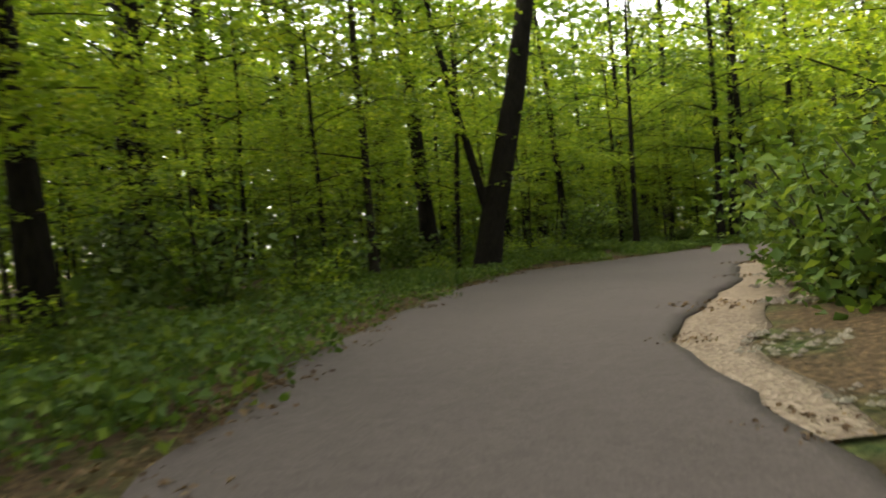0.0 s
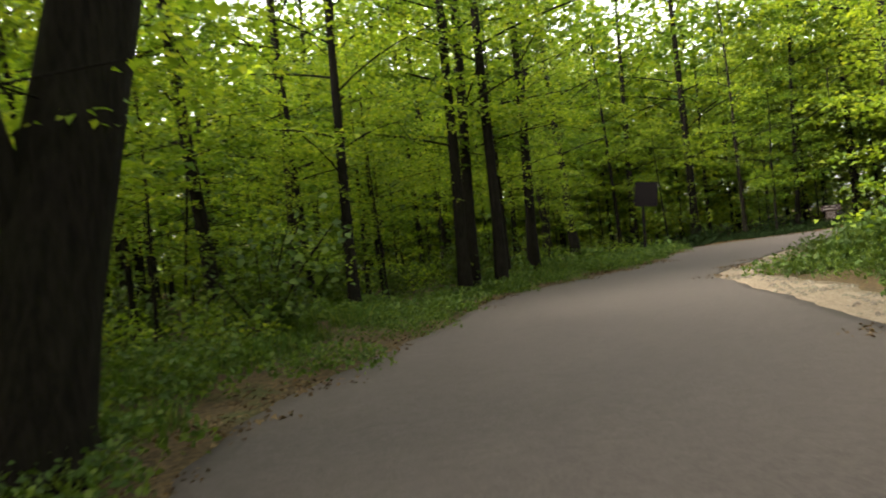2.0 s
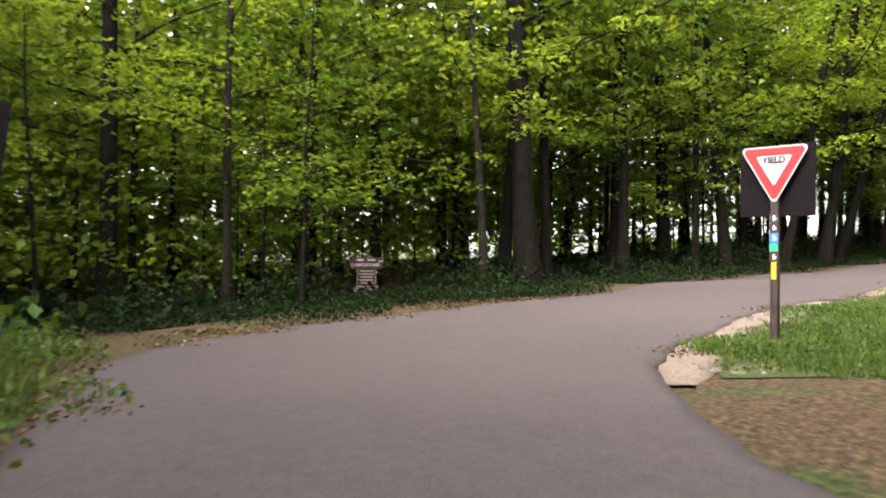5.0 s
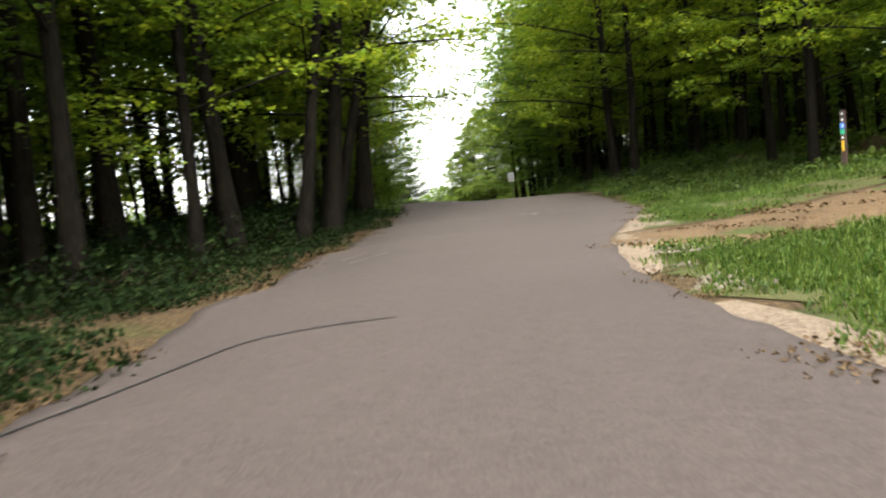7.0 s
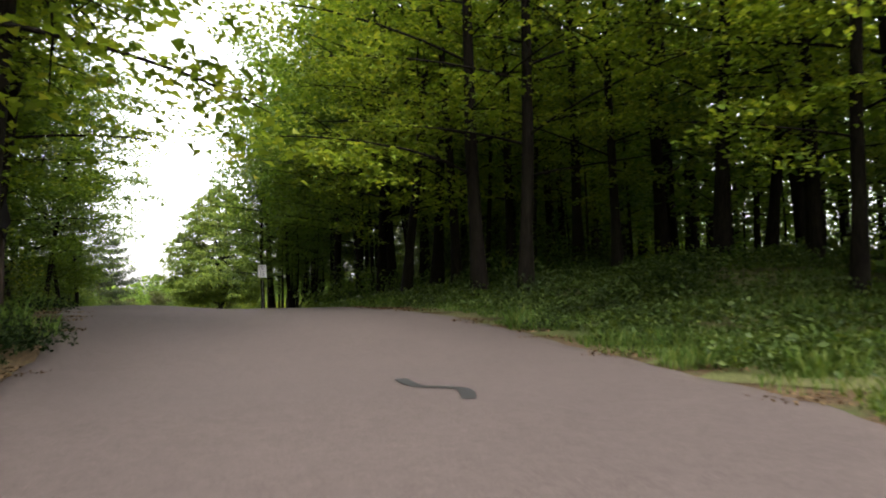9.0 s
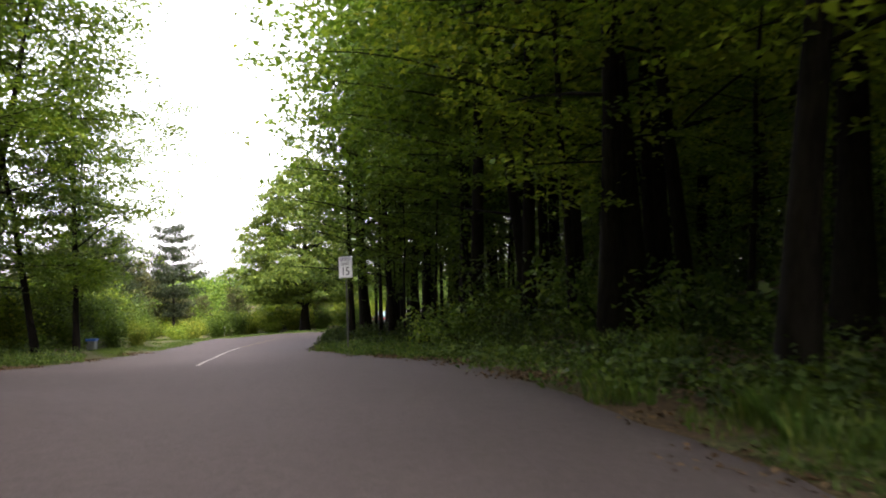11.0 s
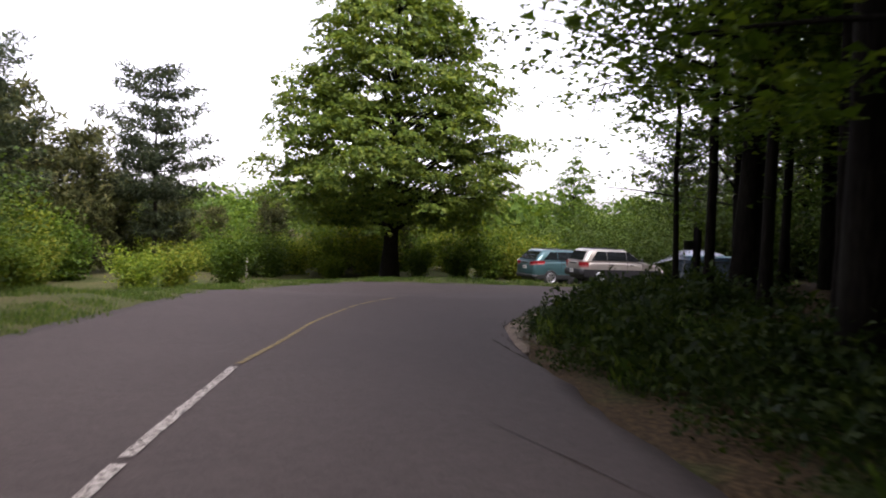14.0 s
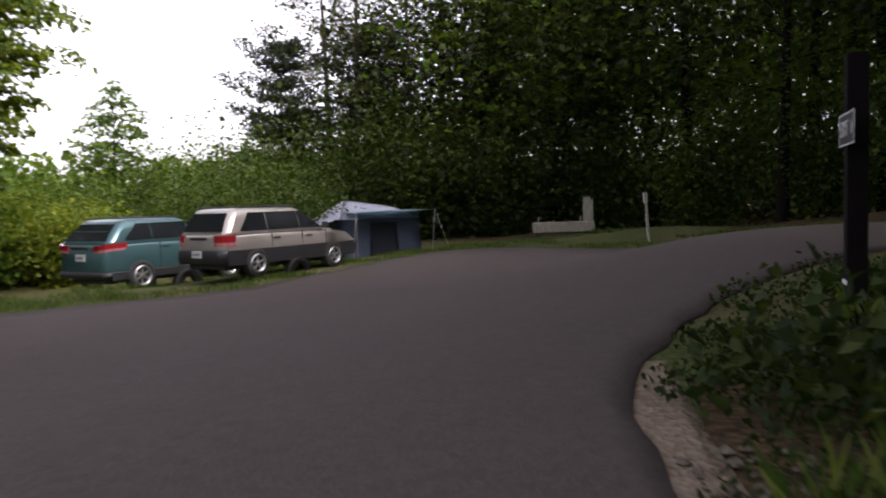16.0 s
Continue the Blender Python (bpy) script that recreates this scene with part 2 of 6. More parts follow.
NEEDLE = leaf_material("pine_needles", [(0.0, (0.016, 0.028, 0.012)), (0.6, (0.034, 0.05, 0.021)), (1.0, (0.068, 0.082, 0.037))], 0.2, 0.6)
# Undergrowth green darkened for the bank: forest shade put into the leaf colour.
BANK_SHADE_LEAF = leaf_material("shade_dark_bank_weeds", [(0.0, (0.014, 0.03, 0.007)), (0.6, (0.03, 0.056, 0.012)), (1.0, (0.06, 0.088, 0.02))], 0.32, 0.65)
# Olive leaves, also darkened so the woods behind the camp look less lit.
OLIVE_SHADE_LEAF = leaf_material("shade_olive_leaves", [(0.0, (0.014, 0.024, 0.008)), (0.6, (0.03, 0.044, 0.014)), (1.0, (0.062, 0.072, 0.024))], 0.32, 0.65)
THIN_LEAF = leaf_material("thin_brownish_leaves", [(0.0, (0.045, 0.05, 0.02)), (0.6, (0.085, 0.088, 0.036)), (1.0, (0.14, 0.13, 0.06))], 0.35, 0.6)
PALE_BARK = bark_material("pale_bark", (0.05, 0.042, 0.034), (0.13, 0.11, 0.09))
VERGE_SHADE_LEAF.node_tree.nodes["Principled BSDF"].inputs["Specular IOR Level"].default_value = 0.05
GRASS = leaf_material("grass_blades", [(0.0, (0.03, 0.065, 0.012)), (0.6, (0.065, 0.115, 0.022)), (1.0, (0.13, 0.16, 0.045))], 0.4)
DRY_LEAF = leaf_material("fallen_leaves", [(0.0, (0.035, 0.021, 0.012)), (0.6, (0.085, 0.052, 0.028)), (1.0, (0.17, 0.12, 0.068))], 0.15, 0.8)

# ---- plan: road edges, ground heights ----
LEFT = [(-1.5, -16), (-1.5, -4), (-1.4, 4.2), (-0.9, 8.1), (-0.3, 11.0), (0.6, 15.0), (2.0, 20.0), (4.1, 22.6), (6.9, 25.2), (10.6, 28.8), (13.8, 30.3),
        (16.8, 31.4), (19.6, 32.7), (22.5, 34.7), (25.4, 36.3), (28.4, 36.3), (31.8, 35.3), (35.2, 33.9), (38.8, 31.9), (42.6, 29.5), (47.6, 26.3), (50.3, 24.4),
        (54.5, 21.5), (58.6, 19.1), (63.5, 16.9), (70.0, 13.7), (77.0, 10.0), (84.0, 5.7), (90.5, 1.3), (93.2, -0.9), (97.0, -3.8), (102.2, -8.0),
        (104.8, -10.4), (106.9, -14.0), (107.1, -17.3), (105.6, -20.4), (103.6, -22.4), (102.5, -24.3), (102.1, -26.6), (101.3, -28.7), (99.6, -29.5), (97.1, -28.7), (93.4, -26.6), (88.5, -24.4), (78.0, -21.0)]
RIGHT = [(1.7, -16), (1.6, -4), (1.6, 4.4), (2.0, 6.5), (2.8, 8.3), (4.3, 11.3), (6.1, 15.8), (8.2, 18.8), (10.2, 21.0), (12.6, 24.0), (14.4, 26.1),
         (16.4, 27.2), (18.6, 28.2), (21.5, 29.4), (24.8, 30.4), (27.9, 30.5), (30.1, 30.0), (32.4, 29.3), (35.1, 28.0), (39.4, 25.4), (41.6, 23.4),
         (45.4, 19.1), (47.5, 17.2), (51.2, 14.6), (55.3, 12.2), (59.6, 10.0), (64.3, 7.0), (68.1, 4.6), (72.5, 2.4), (77.4, 0.1), (80.0, -1.2), (85.4, -3.8),
         (87.7, -5.3), (92.6, -8.9), (93.9, -10.0), (95.6, -12.1), (96.3, -14.6), (96.1, -17.0), (95.1, -19.0), (93.3, -20.5), (89.5, -20.1), (80.0, -16.5)]
left_edge, right_edge = spline(LEFT, 0.8), spline(RIGHT, 0.8)

eyes = np.array([row[1] for row in PATH])
seat = 1.22
low = eyes[:, 2] - seat
low = np.convolve(np.pad(low, 1, "edge"), np.ones(3) / 3, "valid")
ON_ROAD = [(-0.3, -14, 0.0), (29.3, 29.1, 0.45), (38.0, 32.3, 0.62), (37.5, 27.0, 0.68), (42.5, 29.4, 0.7), (43.0, 26.2, 0.85), (46.5, 23.4, 1.15), (47.8, 26.2, 1.0), (50.0, 20.3, 1.5), (60.5, 17.3, 2.12), (63.0, 15.2, 2.25), (66.5, 12.8, 2.2), (70.0, 10.8, 1.95), (105.8, -20.4, -0.4), (104.0, -22.8, -0.36), (102.3, -25.7, -0.25), (105.5, -14.7, -0.36), (98.5, -28.2, -0.08), (92.5, -23.7, 0.52), (84.5, -19.7, 1.12)]
OFF_ROAD = [(41.5, 16.6, 1.82), (51, 4, 2.9), (63, -3, 3.3), (34, 9, 1.9), (61, 6.0, 2.7), (69, 1, 2.36), (70, -5, 2.69), (78.4, -0.9, 1.41), (87, -9.7, 0.92), (84, -16, 1.48),
            (35, 23, 0.8), (25, 24, 0.7), (16, 20, 0.9), (9, 10, 0.6), (25, 8, 1.5), (-5, 10, 0.5), (-1.5, 20, 0.7), (-18, 22, 0.2), (4, 33, 0.5), (15, 38, 0.5), (22, 36, 0.35),
            (38.3, 38.6, 0.1), (44, 33, 0.9), (54, 28, 1.7), (67, 21, 2.29), (82, 14, 1.74), (95, 6, 0.93), (130, -17, -1.2), (113.2, -21.8, -0.85), (116.5, -16.2, -1.0), (117, -27, -0.95)]
lane = spline(np.c_[eyes[:, :2], low], 1.6)
road_keys = np.vstack([lane, np.array(ON_ROAD)])
verge_keys = np.vstack([np.array(OFF_ROAD), [(103.4, -24.5, -0.24), (103, -26.9, -0.25), (105.7, -24.2, -0.66), (106.3, -25.3, -1.05), (107.6, -26.4, -1.1), (105.6, -27.0, -0.7), (105.2, -26.8, -0.55), (107.6, -24.6, -0.8), (106.6, -22.8, -0.65), (104.0, -32.7, -0.5), (99.4, -36.4, -0.2), (96.0, -30.0, 0.18), (88, -28, 0.97), (112, -42, -0.44)]])


def weighed(keys, x, y, soft):
    x, y = np.atleast_1d(x), np.atleast_1d(y)
    w = 1 / ((x[:, None] - keys[:, 0]) ** 2 + (y[:, None] - keys[:, 1]) ** 2 + soft) ** 2
    return (w * keys[:, 2]).sum(1) / w.sum(1)


def inside(poly, x, y):
    hit = np.zeros(len(x), bool)
    for (x0, y0), (x1, y1) in zip(poly, np.roll(poly, -1, 0)):
        hit ^= ((y0 > y) != (y1 > y)) & (x < (x1 - x0) * (y - y0) / (y1 - y0 + 1e-12) + x0)
    return hit


def edge_distance(line, x, y):
    best = np.full(len(x), 1e9)
    for (x0, y0), (x1, y1) in zip(line[:-1], line[1:]):
        dx, dy = x1 - x0, y1 - y0
        s = np.clip(((x - x0) * dx + (y - y0) * dy) / (dx * dx + dy * dy + 1e-12), 0, 1)
        best = np.minimum(best, np.hypot(x - x0 - s * dx, y - y0 - s * dy))
    return best


main_poly = np.vstack([left_edge, right_edge[::-1]])


def road_distance(x, y):
    """Metres outside the asphalt; negative on it."""
    x, y = np.atleast_1d(np.asarray(x, float)), np.atleast_1d(np.asarray(y, float))
    d = np.minimum(edge_distance(left_edge, x, y), edge_distance(right_edge, x, y))
    return np.where(inside(main_poly, x, y), -d, d)


def road_height(x, y):
    return weighed(road_keys, x, y, 4.0)


def ground_height(x, y):
    x, y = np.atleast_1d(np.asarray(x, float)), np.atleast_1d(np.asarray(y, float))
    d = road_distance(x, y)
    z, v = road_height(x, y), weighed(verge_keys, x, y, 10.0)
    lump = 0.05 * np.sin(x * 1.3 + 0.7 * y) + 0.05 * np.sin(y * 1.7 - 0.4 * x) + 0.12 * np.sin(0.31 * x) * np.sin(0.27 * y + 1)
    k = smoothstep(d, 0.3, 5.5)
    return z + k * (v - z) + lump * smoothstep(d, 0.4, 2.5) - 0.08 * (1 - smoothstep(d, -0.9, 0.25))


def at_ground(x, y, sink=0.0):
    return float(ground_height(x, y)[0]) - sink


# ---- ground ----
def graded(lo, hi, a, b, fine):
    out = list(np.arange(a, b, fine))
    s, p = fine, b
    while p < hi:
        out.append(p)
        s *= 1.25
        p += s
    out.append(hi)
    s, p = fine * 1.25, a - fine
    while p > lo:
        out.insert(0, p)
        s *= 1.25
        p -= s
    out.insert(0, lo)
    return np.array(out)


gx, gy = graded(-1500, 1700, -14, 124, 1.0), graded(-1600, 1600, -48, 56, 1.0)
GX, GY = np.meshgrid(gx, gy, indexing="ij")
ground_z = ground_height(GX.ravel(), GY.ravel())
i, j = np.meshgrid(np.arange(len(gx) - 1), np.arange(len(gy) - 1), indexing="ij")
k = len(gy)
quads = np.stack([i * k + j, (i + 1) * k + j, (i + 1) * k + j + 1, i * k + j + 1], -1).reshape(-1, 4)
ground = mesh_part("ground", quick_mesh("ground", np.c_[GX.ravel(), GY.ravel(), ground_z], quads), SOIL, None, "", True)
tagged(ground, "forest floor of dark leaf litter, moss and bare earth", "ground", "", "structure")


def ribbon(name, a, b, mat, lift, label, category, across=5, lip=0.07, height=road_height):
    """A strip between two edge lines, laid on the ground with a lip at its sides."""
    n = max(len(a), len(b))
    ta, tb = np.linspace(0, 1, len(a)), np.linspace(0, 1, len(b))
    tt = np.linspace(0, 1, n)
    A = np.stack([np.interp(tt, ta, a[:, q]) for q in (0, 1)], 1)
    B = np.stack([np.interp(tt, tb, b[:, q]) for q in (0, 1)], 1)
    rows = []
    for s in [0, *np.linspace(0, 1, across), 1]:
        p = A + (B - A) * s
        rows.append(np.c_[p, height(p[:, 0], p[:, 1]) + lift])
    rows[0][:, 2] -= lip
    rows[-1][:, 2] -= lip
    m = len(rows)
    v = np.stack(rows, 1).reshape(-1, 3)
    ii, jj = np.meshgrid(np.arange(n - 1), np.arange(m - 1), indexing="ij")
    q = np.stack([ii * m + jj, ii * m + jj + 1, (ii + 1) * m + jj + 1, (ii + 1) * m + jj], -1).reshape(-1, 4)
    ob = mesh_part(name, quick_mesh(name, v, q), mat)
    return tagged(ob, label, category, "", "structure")


def offset_line(line, far):
    t = np.gradient(line, axis=0)
    t /= np.linalg.norm(t, axis=1)[:, None]
    return line + np.c_[t[:, 1], -t[:, 0]] * np.asarray(far).reshape(-1, 1)


def crumbled(points, step):
    """An asphalt edge broken off unevenly."""
    line = spline(points, step)
    run = np.arange(len(line)) * step
    return offset_line(line, 0.035 * np.sin(1.9 * run) + 0.03 * np.sin(5.3 * run + 1) + 0.025 * np.sin(0.7 * run + 2) + rng.uniform(-0.025, 0.025, len(line)))


ribbon("road", crumbled(LEFT, 0.3), crumbled(RIGHT, 0.3), ASPHALT, 0.03, "narrow worn asphalt park road bending through woods", "road", 25)


def stretch(line, x0, y0, x1, y1):
    a = np.argmin(np.hypot(line[:, 0] - x0, line[:, 1] - y0))
    b = np.argmin(np.hypot(line[:, 0] - x1, line[:, 1] - y1))
    return line[a:b + 1]


def shoulder(x0, y0, x1, y1, width, mat, name, label):
    s = stretch(right_edge, x0, y0, x1, y1)
    w = width * np.sin(np.linspace(0.12, np.pi - 0.12, len(s))) ** 0.6 * (1 + 0.15 * np.sin(np.arange(len(s)) * 1.9))
    ribbon(name, offset_line(s, 0 * w - 0.05), offset_line(s, w), mat, 0.018, label, "shoulder", 5, 0.1, ground_height)


shoulder(1.6, 3.0, 21.5, 29.4, 1.05, GRAVEL, "gravel_shoulder", "sandy gravel shoulder on the inside of the bend")
shoulder(25.5, 30.4, 36, 27.4, 0.85, GRAVEL, "gravel_shoulder", "pale stony shoulder at the junction corner")
shoulder(38, 26.2, 45.4, 19.1, 0.8, GRAVEL, "gravel_shoulder", "stony corner where a dirt track leaves the road")
shoulder(92, -8.5, 96.1, -16, 0.45, GRAVEL, "gravel_shoulder", "narrow sandy shoulder below weeds")
trail = spline([(40.8, 24.4), (40.0, 22.4), (38.6, 20.3), (36.6, 18.6), (32, 17.4), (26, 17)], 0.8)
ribbon("dirt_track", offset_line(trail, -1.0), offset_line(trail, 1.1), DIRT, 0.03, "leaf-strewn dirt track crossing the grass", "track", 6, 0.1, ground_height)

# ---- trees ----
def spray_leaves(own, centres, radius, count, size, flat=0.08, tilt=0.42):
    """Flat, slightly drooping sprays of leaves round each centre."""
    c = np.repeat(np.asarray(centres), count, 0)
    n = len(c)
    ang, rad = own.uniform(0, 2 * np.pi, n), radius * np.sqrt(own.uniform(0, 1, n)) * own.uniform(0.8, 1.2, n)
    off = np.stack([rad * np.cos(ang), rad * np.sin(ang), own.normal(0, flat, n) - 0.26 * rad ** 2 / max(radius, 0.1)], 1)
    nrm = np.stack([own.normal(0, tilt, n), own.normal(0, tilt, n), np.ones(n)], 1)
    length = size * own.uniform(0.65, 1.3, n)
    return leaf_arrays(c + off, nrm, length, length * own.uniform(0.6, 0.9, n), own)


def stem_points(own, height, lean=0.03, bend=0.15, steps=9):
    z = np.linspace(0, 1, steps)
    a, b = own.uniform(-1, 1, 2) * lean, own.uniform(-1, 1, 2) * bend
    wob = np.cumsum(own.normal(0, 0.02, (steps, 2)), 0)
    wob -= wob[0]
    return np.stack([height * a[0] * z + b[0] * np.sin(2.2 * z) + wob[:, 0], height * a[1] * z + b[1] * np.sin(1.7 * z) + wob[:, 1], z * height - 0.25], 1)


def grown(root, pieces, bark):
    """The stem as the trunk, everything that grows from it as the branches."""
    v, f = pieces[0]
    mesh_part("trunk", quick_mesh("trunk", v, f), bark, root, "", True)
    v, f = join_arrays(pieces[1:])
    tagged(mesh_part("branchwork", quick_mesh("branchwork", v, f), bark, root, "", True), kind="stuff")


def broadleaf(name, label, seed, height, girth, first, reach, limbs, sprays, per, size, bark, leaf, flatness=0.35, spread=0.75, droop=0.0, category="tree", fine=9.0, lean=0.035, thin=5.5, plain_limbs=False):
    """A leafy tree: tapered stem, limbs, twigs and layered sprays; above the height fine the leaves are fewer and coarser."""
    own = np.random.default_rng(seed)
    root = new(name)
    stem = stem_points(own, height, lean, 0.18)
    zz = np.linspace(0, 1, len(stem))
    rad = girth / 2 * (1 - 0.82 * zz ** 1.1)
    rad[0] *= 1.45
    pieces = [tube_arrays(stem, rad, 5 if plain_limbs else 9, 0.07, seed)]
    heads = []
    for k in range(limbs):
        h = first + (height * 0.97 - first) * ((k + own.uniform(0, 0.9)) / limbs)
        base = np.array([np.interp(h, stem[:, 2], stem[:, q]) for q in range(3)])
        t = (h - first) / max(height - first, 0.1)
        ln = reach * (0.6 + 0.6 * np.sin(np.pi * min(1, 0.2 + 0.75 * t))) * own.uniform(0.7, 1.15)
        if t > 0.8:
            ln *= 0.65
        ang = k * 2.4 + own.uniform(-0.5, 0.5)
        rise = flatness * own.uniform(0.5, 1.6) * (0.6 + t) - droop
        s = np.linspace(0, 1, 6)
        bow = 0.35 * s * own.normal()
        path = base + np.stack([np.cos(ang + bow) * ln * s, np.sin(ang + bow) * ln * s, ln * rise * (s - 0.35 * s ** 2)], 1)
        r0 = min(girth * 0.2, np.interp(h, stem[:, 2], rad) * 0.55)
        if plain_limbs:
            pieces.append(tube_arrays(path[::2], (r0 * (1 - 0.85 * s) + 0.005)[::2], 3))
        else:
            pieces.append(tube_arrays(path, 0.48 * r0 * (1 - 0.85 * s) + 0.004, 4, 0.05, seed + k))
        m = max(2, int(round(sprays / limbs * (0.7 + 0.6 * own.uniform()))))
        for q in own.uniform(0.15, 1.05, m):
            p = np.array([np.interp(min(q, 1), s, path[:, w]) for w in range(3)])
            side = own.normal(0, 1, 3) * [0.3 * ln, 0.3 * ln, 0.5]
            heads.append(p + side * 0.6)
            if own.uniform() < 0.2 and not plain_limbs:
                twig = np.linspace(0, 1, 3)[:, None] * (heads[-1] - p) + p
                pieces.append(tube_arrays(twig, [0.014, 0.009, 0.004], 3))
    grown(root, pieces, bark)
    heads = np.array(heads)
    low, high = heads[heads[:, 2] < fine], heads[heads[:, 2] >= fine]
    sets = []
    if len(low):
        sets.append(spray_leaves(own, low, spread * 0.68, per, size * 0.9, 0.06, 0.36))
    if len(high):
        sets.append(spray_leaves(own, high, spread * 1.05, max(4, int(per / thin)), size * 1.7, 0.22, 0.5))
    v, f = join_arrays(sets)
    mesh_part("crown", quick_mesh("crown", v, f), leaf, root)
    return tagged(root, label, category)


def round_tree(name, label, seed, height, girth, profile, clumps, per, size, bark, leaf, clump=0.75):
    """A lone tree in the open: leaf clumps in layers on limbs, inside an outline given as (height, radius) pairs."""
    own = np.random.default_rng(seed)
    root = new(name)
    stem = stem_points(own, height * 0.94, 0.01, 0.1)
    rad = girth / 2 * (1 - 0.9 * np.linspace(0, 1, len(stem)))
    rad[0] *= 1.4
    pieces = [tube_arrays(stem, rad, 11, 0.06, seed)]
    hs, rs = np.array(profile).T
    zz = np.linspace(hs[0], hs[-1], 60)
    area = np.interp(zz, hs, rs) + 0.3
    z = np.interp(own.uniform(0, 1, clumps), np.cumsum(area) / area.sum(), zz)
    ang = own.uniform(0, 2 * np.pi, clumps)
    out = np.interp(z, hs, rs) * (1 + 0.1 * np.sin(3 * ang + 1.3 * z) + 0.09 * np.sin(5 * ang - 2.1 * z + 1) + own.normal(0, 0.05, clumps))
    r = out * own.uniform(0.1, 1, clumps) ** 0.42
    heads = np.stack([r * np.cos(ang), r * np.sin(ang), z + 0.25 * own.normal(size=clumps)], 1)
    for k in own.choice(clumps, min(clumps, 90), replace=False):
        p = heads[k]
        far = np.hypot(p[0], p[1])
        h = np.clip(p[2] - 0.5 * far, hs[0] * 0.8, height * 0.86)
        base = np.array([np.interp(h, stem[:, 2], stem[:, q]) for q in range(3)])
        s = np.linspace(0, 1, 6)[:, None]
        path = base + (p - base) * s + np.array([0, 0, 0.1]) * far * np.sin(np.pi * s)
        pieces.append(tube_arrays(path, girth * 0.09 * (1 - 0.85 * s[:, 0]) * (1.3 - h / height) + 0.006, 5, 0.05, seed + int(k)))
    grown(root, pieces, bark)
    n = clumps * per
    c = np.repeat(heads, per, 0)
    wide = np.repeat(clump * own.uniform(0.6, 1.3, clumps), per)
    a, q = own.uniform(0, 2 * np.pi, n), np.sqrt(own.uniform(0, 1, n))
    off = np.stack([wide * q * np.cos(a), wide * q * np.sin(a), wide * (0.5 * (1 - q ** 2) - 0.3 + own.normal(0, 0.09, n))], 1)
    outward = np.repeat(heads[:, :2] / (np.linalg.norm(heads[:, :2], axis=1)[:, None] + 0.1), per, 0)
    nrm = np.c_[off[:, :2] / wide[:, None] * 0.5 + outward * 0.35, np.ones(n)] + own.normal(0, 0.4, (n, 3))
    ln = size * own.uniform(0.65, 1.3, n)
    v, f = leaf_arrays(c + off, nrm, ln, ln * own.uniform(0.65, 0.95, n), own)
    mesh_part("crown", quick_mesh("crown", v, f), leaf, root)
    return tagged(root, label, "tree")


def conifer(name, label, seed, height, girth, first, reach, tiers, bark, leaf, ragged=0.35, tuft=0.6, per=58):
    """A pine or spruce: whorled limbs with tufts of needle sprays."""
    own = np.random.default_rng(seed)
    root = new(name)
    stem = stem_points(own, height, 0.01, 0.08, 7)
    rad = girth / 2 * (1 - 0.9 * np.linspace(0, 1, 7))
    pieces = [tube_arrays(stem, rad, 8, 0.06, seed)]
    heads = []
    for k in range(tiers):
        t = (k + own.uniform(-0.3, 0.3)) / tiers
        h = first + (height - first) * np.clip(t, 0, 1)
        ln0 = reach * (0.45 + 0.75 * np.sin(np.pi * min(1, 0.12 + 0.86 * t))) * own.uniform(0.6, 1.1)
        for q in range(6 if t < 0.8 else 4):
            ang, ln = q * 1.05 + k * 0.7 + own.uniform(-0.3, 0.3), ln0 * own.uniform(1 - ragged, 1 + 0.5 * ragged)
            s = np.linspace(0, 1, 4)
            path = np.stack([np.cos(ang) * ln * s, np.sin(ang) * ln * s, h + ln * (0.22 * s ** 2 - 0.05 * s + 0.25 * t * s)], 1)
            pieces.append(tube_arrays(path, 0.035 * (1 - 0.8 * s) * (1.2 - t) + 0.006, 4))
            for u in np.arange(0.35, 1.05, 0.62 / max(ln, 0.7)):
                heads.append([np.cos(ang) * ln * u, np.sin(ang) * ln * u, h + ln * (0.22 * u * u - 0.05 * u + 0.25 * t * u) + 0.05])
    grown(root, pieces, bark)
    c = np.repeat(np.array(heads), per, 0)
    off = own.normal(0, 1, c.shape)
    off /= np.linalg.norm(off, axis=1)[:, None]
    c = c + off * (tuft * own.uniform(0.15, 1.0, len(c)) ** 0.6)[:, None] * [1, 1, 0.6]
    n = own.normal(0, 1, c.shape)
    ln = own.uniform(0.22, 0.46, len(c))
    v, f = leaf_arrays(c, n, ln, ln * 0.26, own)
    mesh_part("crown", quick_mesh("crown", v, f), leaf, root)
    return tagged(root, label, "pine tree")


